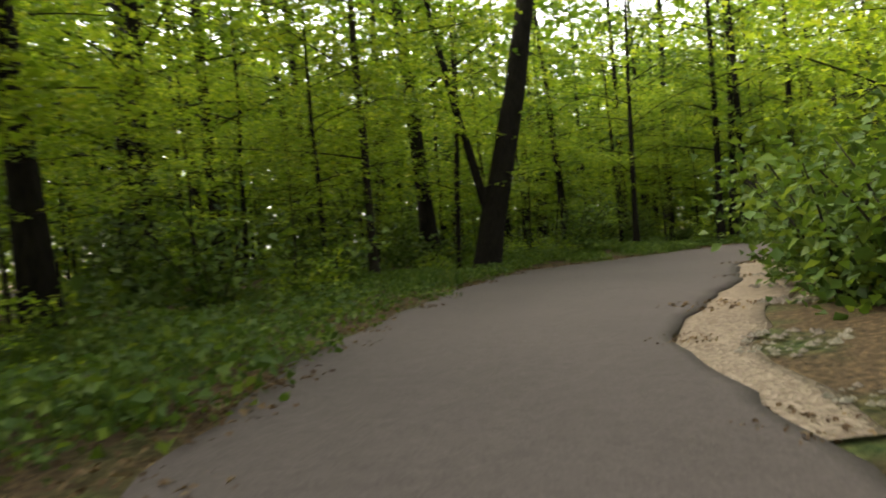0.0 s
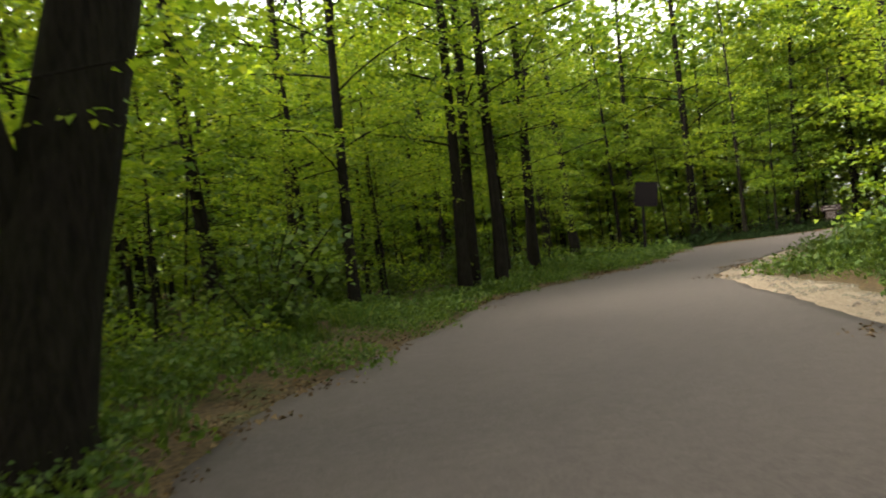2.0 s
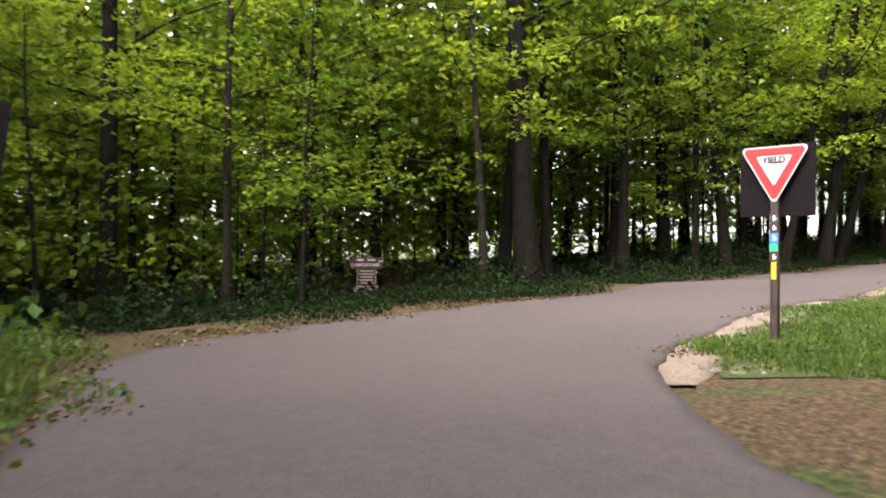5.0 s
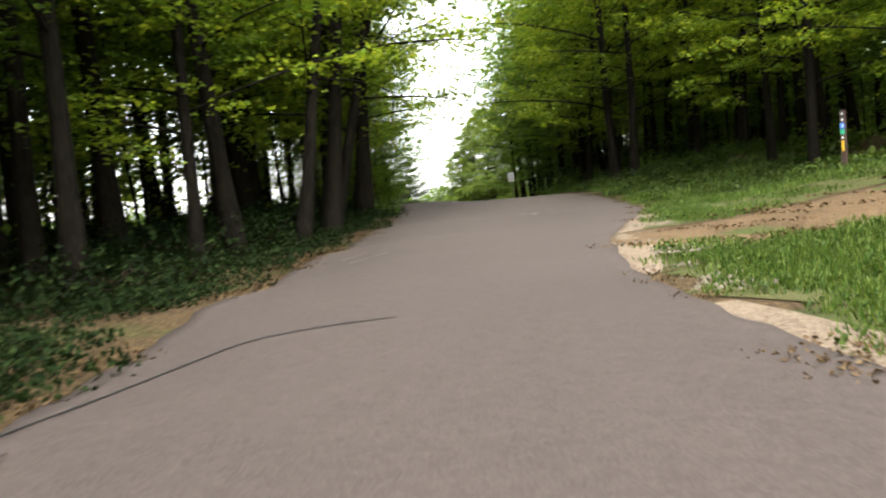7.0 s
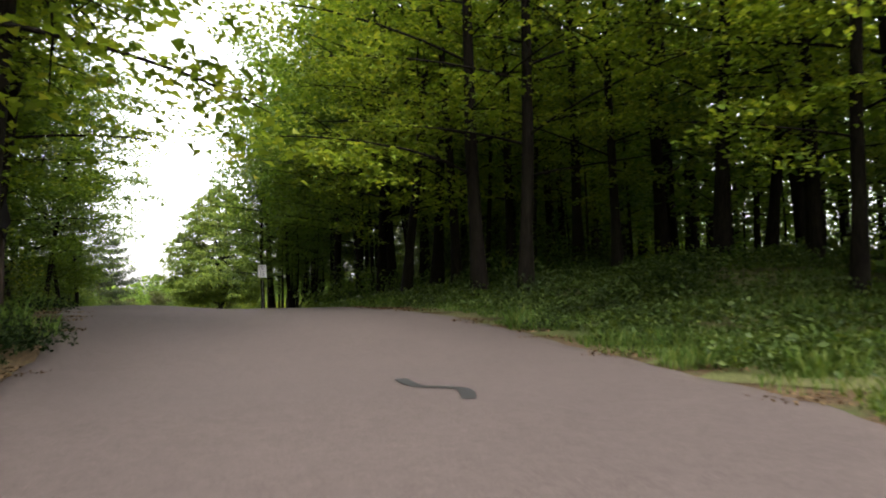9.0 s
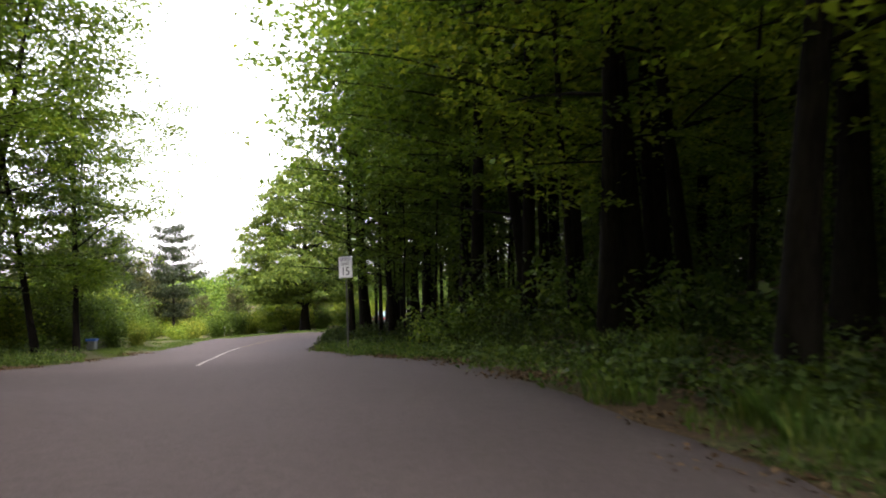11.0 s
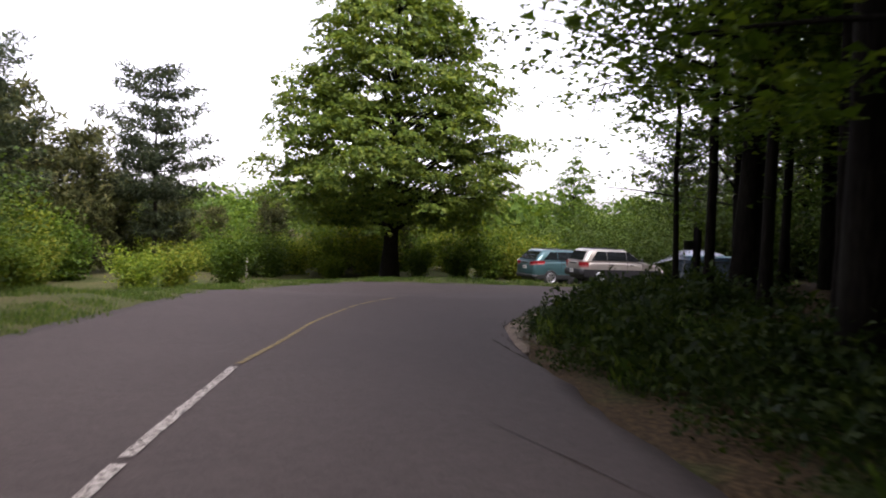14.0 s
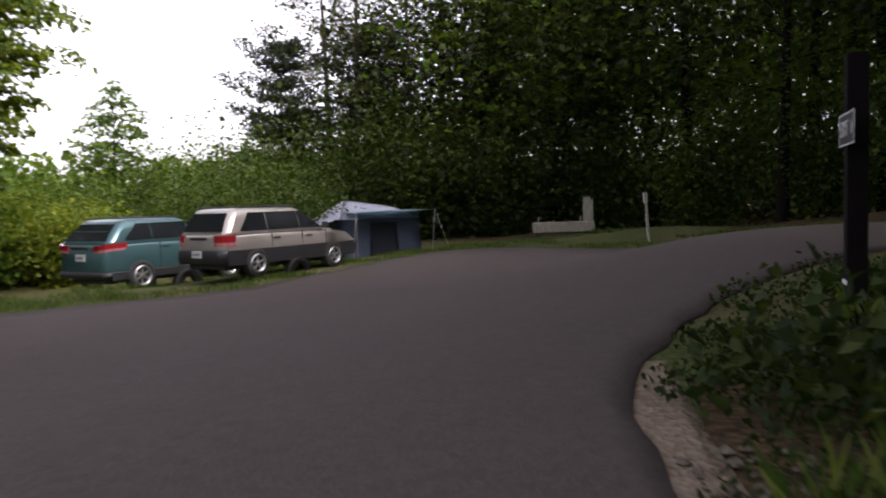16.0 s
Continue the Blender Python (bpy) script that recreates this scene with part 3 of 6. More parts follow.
def shrub(name, label, seed, height, wide, count, size, leaf, stems=7):
    own = np.random.default_rng(seed)
    root = new(name)
    pieces, heads = [], []
    for k in range(stems):
        a, s = k * 2.4 + own.uniform(-0.4, 0.4), np.linspace(0, 1, 5)
        r, h = wide * own.uniform(0.35, 1.0), height * own.uniform(0.6, 1.0)
        p = np.stack([np.cos(a) * r * s ** 1.4, np.sin(a) * r * s ** 1.4, h * (s - 0.12 * s ** 2) - 0.1], 1)
        pieces.append(tube_arrays(p, 0.018 * (1 - 0.8 * s) + 0.003, 4))
        heads += [p[q] + own.normal(0, 0.12, 3) for q in (1, 2, 3, 4) for _ in range(2)]
    heads = [h for h in heads if h[2] > 0.08]
    v, f = join_arrays(pieces)
    tagged(mesh_part("stem", quick_mesh("stem", v, f), BARK_GREY, root), kind="stuff")
    v, f = spray_leaves(own, heads, 0.38 * wide, max(8, count // len(heads)), size, 0.13 * height, 0.7)
    mesh_part("foliage", quick_mesh("foliage", v, f), leaf, root)
    return tagged(root, label, "shrub")


def patch_arrays(seed, radius, count, size, high, upright, slim):
    own = np.random.default_rng(seed)
    a, r = own.uniform(0, 2 * np.pi, count), radius * np.sqrt(own.uniform(0, 1, count))
    h = high * own.uniform(0.15, 1.0, count) * (1.1 - 0.6 * (r / radius) ** 2)
    n = np.stack([own.normal(0, 1, count), own.normal(0, 1, count), np.full(count, upright) + own.normal(0, 0.3, count)], 1)
    ln = size * own.uniform(0.6, 1.4, count)
    return leaf_arrays(np.stack([r * np.cos(a), r * np.sin(a), h], 1), n, ln, ln * slim, own)


def blade_arrays(seed, radius, count, high):
    own = np.random.default_rng(seed)
    a, r = own.uniform(0, 2 * np.pi, count), radius * np.sqrt(own.uniform(0, 1, count))
    x, y, h = r * np.cos(a), r * np.sin(a), high * own.uniform(0.4, 1.2, count)
    t, b = own.uniform(0, 2 * np.pi, count), own.uniform(0.1, 0.6, count) * h
    w = own.uniform(0.006, 0.013, count)
    px, py = -np.sin(t) * w, np.cos(t) * w
    v = np.stack([np.stack([x - px, y - py, 0 * x - 0.03], 1), np.stack([x + px, y + py, 0 * x - 0.03], 1),
                  np.stack([x + 0.4 * b * np.cos(t) + px * 0.7, y + 0.4 * b * np.sin(t) + py * 0.7, 0.6 * h], 1),
                  np.stack([x + b * np.cos(t), y + b * np.sin(t), h], 1)], 1).reshape(-1, 3)
    q = np.arange(count)[:, None] * 4
    return v, np.concatenate([q + [[0, 1, 2]], q + [[0, 2, 3]]])


def mesh_arrays(me):
    """The vertices and faces of a mesh whose faces all have the same number of corners."""
    v, f = np.empty(len(me.vertices) * 3, np.float32), np.empty(len(me.loops), np.int32)
    me.vertices.foreach_get("co", v)
    me.loops.foreach_get("vertex_index", f)
    return v.reshape(-1, 3).astype(float), f.reshape(len(me.polygons), -1)


def strew(name, kinds, spots, mat, label, category, sink=0.0):
    """One mesh of many small plants or leaves, set down at spots (x, y, scale, kind)."""
    own = np.random.default_rng(len(spots))
    z = ground_height(np.array([p[0] for p in spots]), np.array([p[1] for p in spots])) - sink
    pieces = []
    for (x, y, size, kind), h in zip(spots, z):
        v, f = kinds[kind]
        a = own.uniform(0, 6.28)
        c, d = np.cos(a) * size, np.sin(a) * size
        pieces.append((np.stack([x + c * v[:, 0] - d * v[:, 1], y + d * v[:, 0] + c * v[:, 1], h + size * v[:, 2]], 1), f))
    v, f = join_arrays(pieces)
    return tagged(mesh_part(name, quick_mesh(name, v, f), mat), label, category, "", "stuff")


def spread_spots(count, area, test, sizes, kinds):
    x0, y0, x1, y1 = area
    xs, ys = rng.uniform(x0, x1, count * 20), rng.uniform(y0, y1, count * 20)
    ok = np.nonzero(test(xs, ys, road_distance(xs, ys)))[0][:count]
    return [(xs[k], ys[k], rng.uniform(*sizes), int(rng.choice(kinds))) for k in ok]


TALL_LABEL = "tall straight forest tree with dark bark and green crown"
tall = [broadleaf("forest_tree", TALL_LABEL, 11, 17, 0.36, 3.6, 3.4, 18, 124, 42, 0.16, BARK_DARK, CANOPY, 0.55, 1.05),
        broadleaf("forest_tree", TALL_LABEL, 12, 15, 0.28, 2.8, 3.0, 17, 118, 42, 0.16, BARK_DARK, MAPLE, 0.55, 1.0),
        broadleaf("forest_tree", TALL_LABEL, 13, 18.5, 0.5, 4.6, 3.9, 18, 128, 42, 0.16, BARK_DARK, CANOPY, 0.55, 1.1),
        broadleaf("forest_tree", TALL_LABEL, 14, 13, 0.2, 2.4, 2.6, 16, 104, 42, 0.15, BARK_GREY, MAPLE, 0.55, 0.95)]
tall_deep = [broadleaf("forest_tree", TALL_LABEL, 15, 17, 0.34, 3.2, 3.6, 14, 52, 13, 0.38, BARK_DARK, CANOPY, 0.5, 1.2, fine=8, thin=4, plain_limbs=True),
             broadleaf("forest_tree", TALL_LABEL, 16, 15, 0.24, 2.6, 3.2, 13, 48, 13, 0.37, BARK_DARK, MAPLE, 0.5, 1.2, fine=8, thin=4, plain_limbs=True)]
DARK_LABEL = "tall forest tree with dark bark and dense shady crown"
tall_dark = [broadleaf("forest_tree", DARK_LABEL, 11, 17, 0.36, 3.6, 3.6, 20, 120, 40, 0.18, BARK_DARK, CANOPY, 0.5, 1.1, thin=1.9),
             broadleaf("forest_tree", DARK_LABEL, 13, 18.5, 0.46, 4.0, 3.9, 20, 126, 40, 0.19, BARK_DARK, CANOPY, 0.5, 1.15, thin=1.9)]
EDGE_LABEL = "broad leafy maple leaning over the edge of the road"
edge = [broadleaf("roadside_maple", EDGE_LABEL, 17, 14.5, 0.34, 2.6, 4.2, 22, 170, 52, 0.15, BARK_DARK, MAPLE, 0.42, 1.1, fine=11),
        broadleaf("roadside_maple", EDGE_LABEL, 18, 13, 0.26, 2.2, 3.8, 20, 150, 52, 0.15, BARK_DARK, MAPLE, 0.45, 1.05, fine=11)]
# The same two maples in a darker leaf, shade put into their colour.
edge_shaded = [broadleaf("roadside_maple", EDGE_LABEL, 17, 14.5, 0.34, 2.6, 4.2, 22, 170, 52, 0.15, BARK_DARK, CANOPY, 0.42, 1.1, fine=11),
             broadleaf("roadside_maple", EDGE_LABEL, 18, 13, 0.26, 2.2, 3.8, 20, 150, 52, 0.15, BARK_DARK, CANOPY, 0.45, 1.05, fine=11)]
YOUNG_LABEL = "slender young maple with layered bright green leaves"
young = [broadleaf("young_maple", YOUNG_LABEL, 21, 7.5, 0.13, 1.9, 2.1, 14, 62, 46, 0.13, BARK_DARK, MAPLE, 0.3, 0.95),
         broadleaf("young_maple", YOUNG_LABEL, 22, 5.5, 0.09, 1.4, 1.8, 12, 52, 46, 0.12, BARK_GREY, MAPLE, 0.26, 0.85),
         broadleaf("young_maple", YOUNG_LABEL, 23, 9.5, 0.17, 2.6, 2.3, 14, 66, 46, 0.14, BARK_DARK, MAPLE, 0.32, 1.0)]
# Young maples again, leaves coloured darker for woods in shade.
young_shaded = [broadleaf("young_maple", YOUNG_LABEL, 21, 7.5, 0.13, 1.9, 2.1, 14, 42, 44, 0.14, BARK_DARK, CANOPY, 0.3, 0.95),
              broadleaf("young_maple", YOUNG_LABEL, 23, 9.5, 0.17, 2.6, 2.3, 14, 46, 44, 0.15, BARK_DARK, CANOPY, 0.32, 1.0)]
young_deep = [broadleaf("young_maple", YOUNG_LABEL, 24, 8, 0.1, 1.6, 2.3, 11, 28, 14, 0.3, BARK_DARK, MAPLE, 0.3, 1.0, plain_limbs=True),
              broadleaf("young_maple", YOUNG_LABEL, 25, 6, 0.08, 1.2, 2.0, 10, 26, 14, 0.29, BARK_DARK, CANOPY, 0.3, 0.95, plain_limbs=True)]
SHRUB_LABEL = "low woodland shrub with broad green leaves"
# The low shrub again, darkened in leaf colour for the shaded verge.
verge_shade_shrub = shrub("shrub", "low woodland shrub, its leaves coloured dark for the shade of the verge", 34, 1.1, 0.9, 620, 0.1, VERGE_SHADE_LEAF)
shrubs = [shrub("shrub", SHRUB_LABEL, 31, 1.3, 0.9, 620, 0.12, SHADE_LEAF),
          shrub("shrub", SHRUB_LABEL, 32, 0.9, 0.8, 480, 0.1, MAPLE),
          shrub("shrub", SHRUB_LABEL, 33, 2.0, 1.2, 900, 0.13, SHADE_LEAF, 9)]
leafy = [patch_arrays(41, 0.75, 230, 0.078, 0.42, 0.9, 0.7), patch_arrays(42, 0.7, 220, 0.066, 0.34, 0.8, 0.6), patch_arrays(46, 0.9, 80, 0.16, 0.5, 1.0, 0.7), patch_arrays(47, 0.6, 170, 0.11, 0.8, 0.6, 0.6), patch_arrays(48, 0.8, 260, 0.05, 0.12, 0.9, 0.75)]
blades = [blade_arrays(43, 0.75, 260, 0.12), blade_arrays(44, 0.6, 200, 0.42)]
protos = tall + tall_dark + edge + edge_shaded + young + young_shaded + shrubs + [verge_shade_shrub]
deep_spots = []
used = set()


def plant(proto, x, y, scale=1.0, turn=None, sink=0.05, group="", tip=(0, 0)):
    """The prototype itself the first time, a copy from then on."""
    m = pose(x, y, at_ground(x, y, sink), tip[0], tip[1], rng.uniform(0, 360) if turn is None else turn) @ Matrix.Scale(scale, 4)
    if proto.name in used:
        ob = copy_thing(proto, Matrix.Identity(4))
    else:
        used.add(proto.name)
        ob = proto
    ob.matrix_basis = m
    if group:
        tagged(ob, group=group)
    return ob


def scatter(count, area, gap, test, taken):
    """Seeded points in a rectangle, apart from each other and accepted by a test on (x, y, road distance)."""
    x0, y0, x1, y1 = area
    xs, ys = rng.uniform(x0, x1, count * 12), rng.uniform(y0, y1, count * 12)
    ok = test(xs, ys, road_distance(xs, ys))
    out = []
    for x, y in zip(xs[ok], ys[ok]):
        if len(out) >= count:
            break
        if all((x - a) ** 2 + (y - b) ** 2 > gap * gap for a, b in taken):
            taken.append((x, y))
            out.append((x, y))
    return out


def lawn(x, y):
    """The open grass by the junction and the clearing at the camp."""
    return inside(np.array([(27, 30.5), (24.5, 26), (24.5, 17), (36, 15.5), (42, 15), (50, 6.5), (60, 6.5), (63, 8), (46, 19), (36, 28)]), x, y)


def camp(x, y):
    return inside(np.array([(84, 7), (97, 1), (140, -3), (150, -37), (120, -41), (108, -37.5), (98, -36.5), (92, -28), (88, -23), (95, -17), (99, -9)]), x, y)


def sheet(name, test, label):
    """Grass lying on the ground where the test holds."""
    mx, my = (GX[:-1, :-1] + GX[1:, 1:]).ravel() / 2, (GY[:-1, :-1] + GY[1:, 1:]).ravel() / 2
    ok = test(mx, my, road_distance(mx, my))
    pick = quads[ok]
    ids, back = np.unique(pick, return_inverse=True)
    v = np.c_[GX.ravel()[ids], GY.ravel()[ids], ground_z[ids] + 0.015]
    return tagged(mesh_part(name, quick_mesh(name, v, back.reshape(-1, 4)), TURF, None, "", True), label, "grass", "", "structure")


sheet("lawn_1", lambda x, y, d: lawn(x, y) & (d > 0.5), "short worn grass at the junction")
sheet("lawn_2", lambda x, y, d: camp(x, y) & (d > -0.8), "open mown grass of the camp clearing")


def open_view(x, y):
    """Away from the lines along which drivers see the signs and the camp."""
    lines = [[(5, 21.2), (29.4, 29.1)], [(21, 33), (29.4, 29.1)], [(31, 33), (41.5, 16.6)], [(38, 30), (41.5, 16.6)], [(54, 15), (78.8, -0.7)], [(80, 2), (104, -26)], [(80, 1.8), (104, -33)], [(86, -1.5), (105, -25)], [(88.5, -3.2), (102, -36)], [(93, -8), (99.5, -34)], [(95, -12), (94.8, -17.3)], [(21, 32), (38.3, 38.6)], [(8, 24), (38.3, 38.6)], [(5, 21.5), (24.9, 38.5)], [(38, 30), (44.5, 8)]]
    return (np.min([edge_distance(np.array(q), x, y) for q in lines], 0) > 1.5) & (edge_distance(np.array([(11.0, 26.5), (24.9, 38.5)]), x, y) > 2.7)


trunks = []
# trees whose trunks stand out
for p, x, y, s, turn, tip in ((2, -0.37, 23.4, 1.0, 0, (0, -6)), (3, 0.45, 23.9, 0.95, 10, (0, 0)), (1, -3.6, 21.6, 0.9, 10, (0, 0)), (2, -6.4, 15.6, 0.9, 70, (0, 2)), (0, -5.4, 18.6, 0.95, 0, (0, 0)), (0, 11.3, 31.3, 0.9, 60, (0, 0)), (0, 12.2, 32.3, 0.95, 0, (0, 3)),
                              (1, 12.3, 31.1, 1.1, 80, (0, -2)), (0, 15.5, 33.9, 0.95, 80, (0, 0)), (1, 19.5, 40.3, 0.9, 200, (0, 2)), (1, 21.7, 42.0, 1.1, 120, (0, 0)), (2, 17.6, 23.4, 1.15, 30, (0, 0)),
                              (0, 43.9, 35.9, 1.2, 70, (0, -3)), (0, 48.5, 38.5, 1.2, 140, (0, 4)), (2, 50.0, 30.6, 1.0, 10, (0, 0)), (2, 58.6, 25.2, 1.3, 99, (0, 0)), (0, 47.2, 32.4, 1.1, 9, (0, 3)),
                              (2, 40.6, 34.4, 1.4, 77, (0, 0)), (1, 42.6, 34.2, 1.2, 11, (0, -2)), (3, 39.2, 35.4, 1.3, 111, (0, 0)), (0, 44.4, 31.9, 1.0, 45, (0, 2)), (1, 53.4, 27.4, 1.1, 45, (0, 0)), (0, 55.6, 26.6, 1.0, 145, (0, -3)), (2, 62.2, 23.9, 1.3, 190, (0, 0)), (0, 60.7, 29.7, 1.4, 50, (0, 0)), (0, 58.4, 4.2, 1.2, 5, (0, -2)),
                              (1, 62.8, 2.0, 1.0, 9, (0, 0)), (1, 66.9, 0.4, 1.0, 77, (0, 4)), (0, 50.9, 4.0, 0.9, 11, (0, -5)), (2, 70.9, -2.6, 1.0, 190, (0, 0)), (0, 73.5, -4.4, 1.0, 100, (0, 0)), (1, 87.3, -8.2, 1.1, 50, (0, 0)),
                              (0, 91.0, -12.6, 1.1, 5, (0, 0)), (3, 90.1, -15.1, 0.9, 50, (0, 0)), (2, 81.5, -6.7, 1.0, 0, (0, 0)), (0, 91.8, -18.6, 1.0, 20, (0, 0)), (1, 88.4, -13.2, 1.0, 20, (0, 0)), (2, 86.0, -16.2, 1.0, 60, (0, 0)), (0, 84.6, -11.6, 1.0, 200, (0, 0))):
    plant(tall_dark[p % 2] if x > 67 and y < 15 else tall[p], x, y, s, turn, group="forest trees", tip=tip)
    trunks.append((x, y))
zones = (
    # count, area, gap, test
    (120, (-34, 2, 30, 68), 2.9, lambda x, y, d: (d > 2.2) & (d < 36) & (y > 1.3 * x - 4 + 8) & ~lawn(x, y)),
    (34, (2, -22, 36, 24), 3.0, lambda x, y, d: (d > 3.4) & (y < 1.3 * x + 4) & ~lawn(x, y) & (np.hypot(x - 24, y - 26) > 7)),
    (80, (30, 12, 96, 62), 2.7, lambda x, y, d: (d > 1.8) & (d < 24) & (y > 35.5 - 0.62 * (x - 36)) & (x < 80)),
    (150, (26, -44, 92, 14), 2.5, lambda x, y, d: (d > 2.6) & (d < 34) & (y < 35.5 - 0.62 * (x - 36)) & ~lawn(x, y) & (y > -22 - 0.1 * x) & ~camp(x, y)),
)
for count, area, gap, test in zones:
    for x, y in scatter(count, area, gap, test, trunks):
        if not open_view(np.array([x]), np.array([y]))[0]:
            continue
        if road_distance(x, y)[0] < 12:
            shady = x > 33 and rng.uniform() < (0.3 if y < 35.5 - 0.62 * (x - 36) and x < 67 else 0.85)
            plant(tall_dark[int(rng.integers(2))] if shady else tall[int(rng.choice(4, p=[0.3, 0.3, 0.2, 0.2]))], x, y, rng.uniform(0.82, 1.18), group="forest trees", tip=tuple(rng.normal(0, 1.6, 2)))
        else:
            deep_spots.append((x, y, rng.uniform(0.82, 1.18), int(rng.integers(2))))
for k, x, y, sc, turn, tip in ((0, 58.6, 4.8, 1.0, 30, (0, 0)), (1, 65.0, 2.4, 1.05, 0, (-8, 1)), (0, 71.6, -1.4, 1.0, 0, (-8, 2)), (1, 75.0, -5.0, 0.95, 20, (0, 0)), (0, 83.4, -6.6, 0.95, 75, (0, 2)), (1, 88.3, -9.9, 0.9, 260, (0, 0)),
                              (1, 92.8, -15.6, 0.8, 310, (0, 0)), (0, 91.4, -13.4, 1.05, 200, (0, 3)), (1, 90.8, -15.9, 1.15, 60, (0, 3)), (0, 91.6, -17.6, 1.0, 280, (0, 2)), (0, 90.2, -14.0, 0.85, 100, (0, 0)), (1, 86.4, -9.6, 0.9, 0, (0, 0)), (1, 90.6, -17.0, 0.8, 130, (0, 0)), (0, 79.4, -6.8, 0.95, 140, (0, 0)), (0, 13.8, 17.4, 0.9, 10, (0, 0)), (1, 8.0, 12.6, 0.9, 44, (0, 0)), (0, -5.2, 13.5, 0.9, 150, (0, 0)), (1, -4.6, 5.0, 0.9, 15, (0, 0)),
                              (0, 52.6, 24.4, 1.45, 0, (5, -2)), (1, 49.9, 26.3, 1.35, 0, (12, 4)), (0, 54.4, 23.6, 1.2, 0, (13, -3)), (0, 58.5, 20.6, 1.75, 40, (5, -2)), (0, 61.8, 20.7, 1.3, 70, (6, -2)), (0, 64.4, 18.3, 1.15, 0, (5, -2)), (0, 56.4, 9.5, 1.2, 80, (0, 0)), (1, 61.6, 6.6, 1.3, 140, (-5, 0)), (0, 65.9, 3.3, 1.2, 210, (-4, 0)), (1, 85.9, -6.3, 1.1, 330, (0, 0)), (0, 54.6, 10.2, 1.05, 250, (0, 0)), (1, 46.6, 29.6, 1.05, 90, (0, 0)), (1, 48.5, 9.0, 0.9, 200, (0, 0))):
    # Past x 67 the darker-leaved copies stand in for the shade there.
    plant((edge_shaded if x > 67 else edge)[k], x, y, sc, turn, group="roadside maples", tip=tip)
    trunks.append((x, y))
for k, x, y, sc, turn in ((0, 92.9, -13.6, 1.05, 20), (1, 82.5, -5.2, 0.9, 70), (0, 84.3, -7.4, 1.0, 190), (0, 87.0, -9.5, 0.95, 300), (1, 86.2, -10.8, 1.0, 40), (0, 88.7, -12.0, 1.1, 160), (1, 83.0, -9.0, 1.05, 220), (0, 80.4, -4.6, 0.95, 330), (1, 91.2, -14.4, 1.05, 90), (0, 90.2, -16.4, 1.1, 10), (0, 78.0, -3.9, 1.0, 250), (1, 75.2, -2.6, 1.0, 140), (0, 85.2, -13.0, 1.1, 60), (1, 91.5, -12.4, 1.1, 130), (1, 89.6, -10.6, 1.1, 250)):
    plant(young_shaded[k], x, y, sc, turn, group="young maples")
    trunks.append((x, y))
for k, x, y, sc, turn, tip in ((0, 44.6, 13.2, 0.95, 200, (0, 0)), (1, 47.4, 11.2, 1.05, 20, (-4, 0)), (0, 50.6, 8.4, 1.0, 140, (-4, 0)), (1, 53.6, 7.4, 1.05, 260, (0, 0)), (0, 59.6, 6.4, 1.0, 320, (-4, 0)), (1, 41.2, 13.6, 0.95, 90, (0, 0)), (0, 38.0, 12.2, 1.0, 10, (0, 0))):
    plant(edge[k], x, y, sc, turn, group="roadside maples", tip=tip)
    trunks.append((x, y))
for k, x, y, sc, turn in ((1, -3.4, 4.6, 0.5, 10), (1, -4.2, 7.4, 0.6, 80), (0, -3.3, 10.2, 0.5, 150), (1, -2.6, 13.2, 0.55, 220), (0, -5.0, 9.2, 0.6, 290), (1, -4.8, 12.4, 0.7, 20), (0, -1.6, 16.4, 0.5, 100), (1, -6.2, 6.2, 0.7, 170), (0, -2.8, 18.0, 0.6, 240), (1, 0.6, 24.8, 0.6, 310), (0, 3.0, 26.6, 0.6, 50), (1, 6.0, 29.0, 0.65, 120), (0, 9.0, 31.0, 0.6, 190)):
    plant(young[k], x, y, sc, turn, group="young maples")
    trunks.append((x, y))
saps = list(trunks)
for count, area, gap, test in (
        (190, (-26, 2, 30, 60), 1.4, lambda x, y, d: (d > 1.6) & (d < 26) & (y > 1.3 * x + 4) & open_view(x, y)),
        (46, (3, -8, 30, 27), 1.4, lambda x, y, d: (d > 2.3) & (d < 12) & (y < 1.3 * x + 4) & ~lawn(x, y) & open_view(x, y)),
        (60, (30, 12, 96, 56), 1.7, lambda x, y, d: (d > 2.2) & (d < 14) & (y > 35.5 - 0.62 * (x - 36)) & (x < 78)),
        (100, (34, -30, 92, 14), 1.6, lambda x, y, d: (d > 2.2) & (d < 20) & (y < 35.5 - 0.62 * (x - 36)) & ~lawn(x, y) & ~camp(x, y) & open_view(x, y))):
    for x, y in scatter(count, area, gap, test, saps):
        if road_distance(x, y)[0] < 8:
            plant(young_shaded[int(rng.integers(2))] if x > 31 and rng.uniform() < 0.7 else young[int(rng.integers(3))], x, y, rng.uniform(0.75, 1.2), group="young maples", tip=tuple(rng.normal(0, 2.5, 2)))
        else:
            deep_spots.append((x, y, rng.uniform(0.75, 1.2), 2 + int(rng.integers(2))))
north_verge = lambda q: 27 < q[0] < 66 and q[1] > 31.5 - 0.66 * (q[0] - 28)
low_spots = []
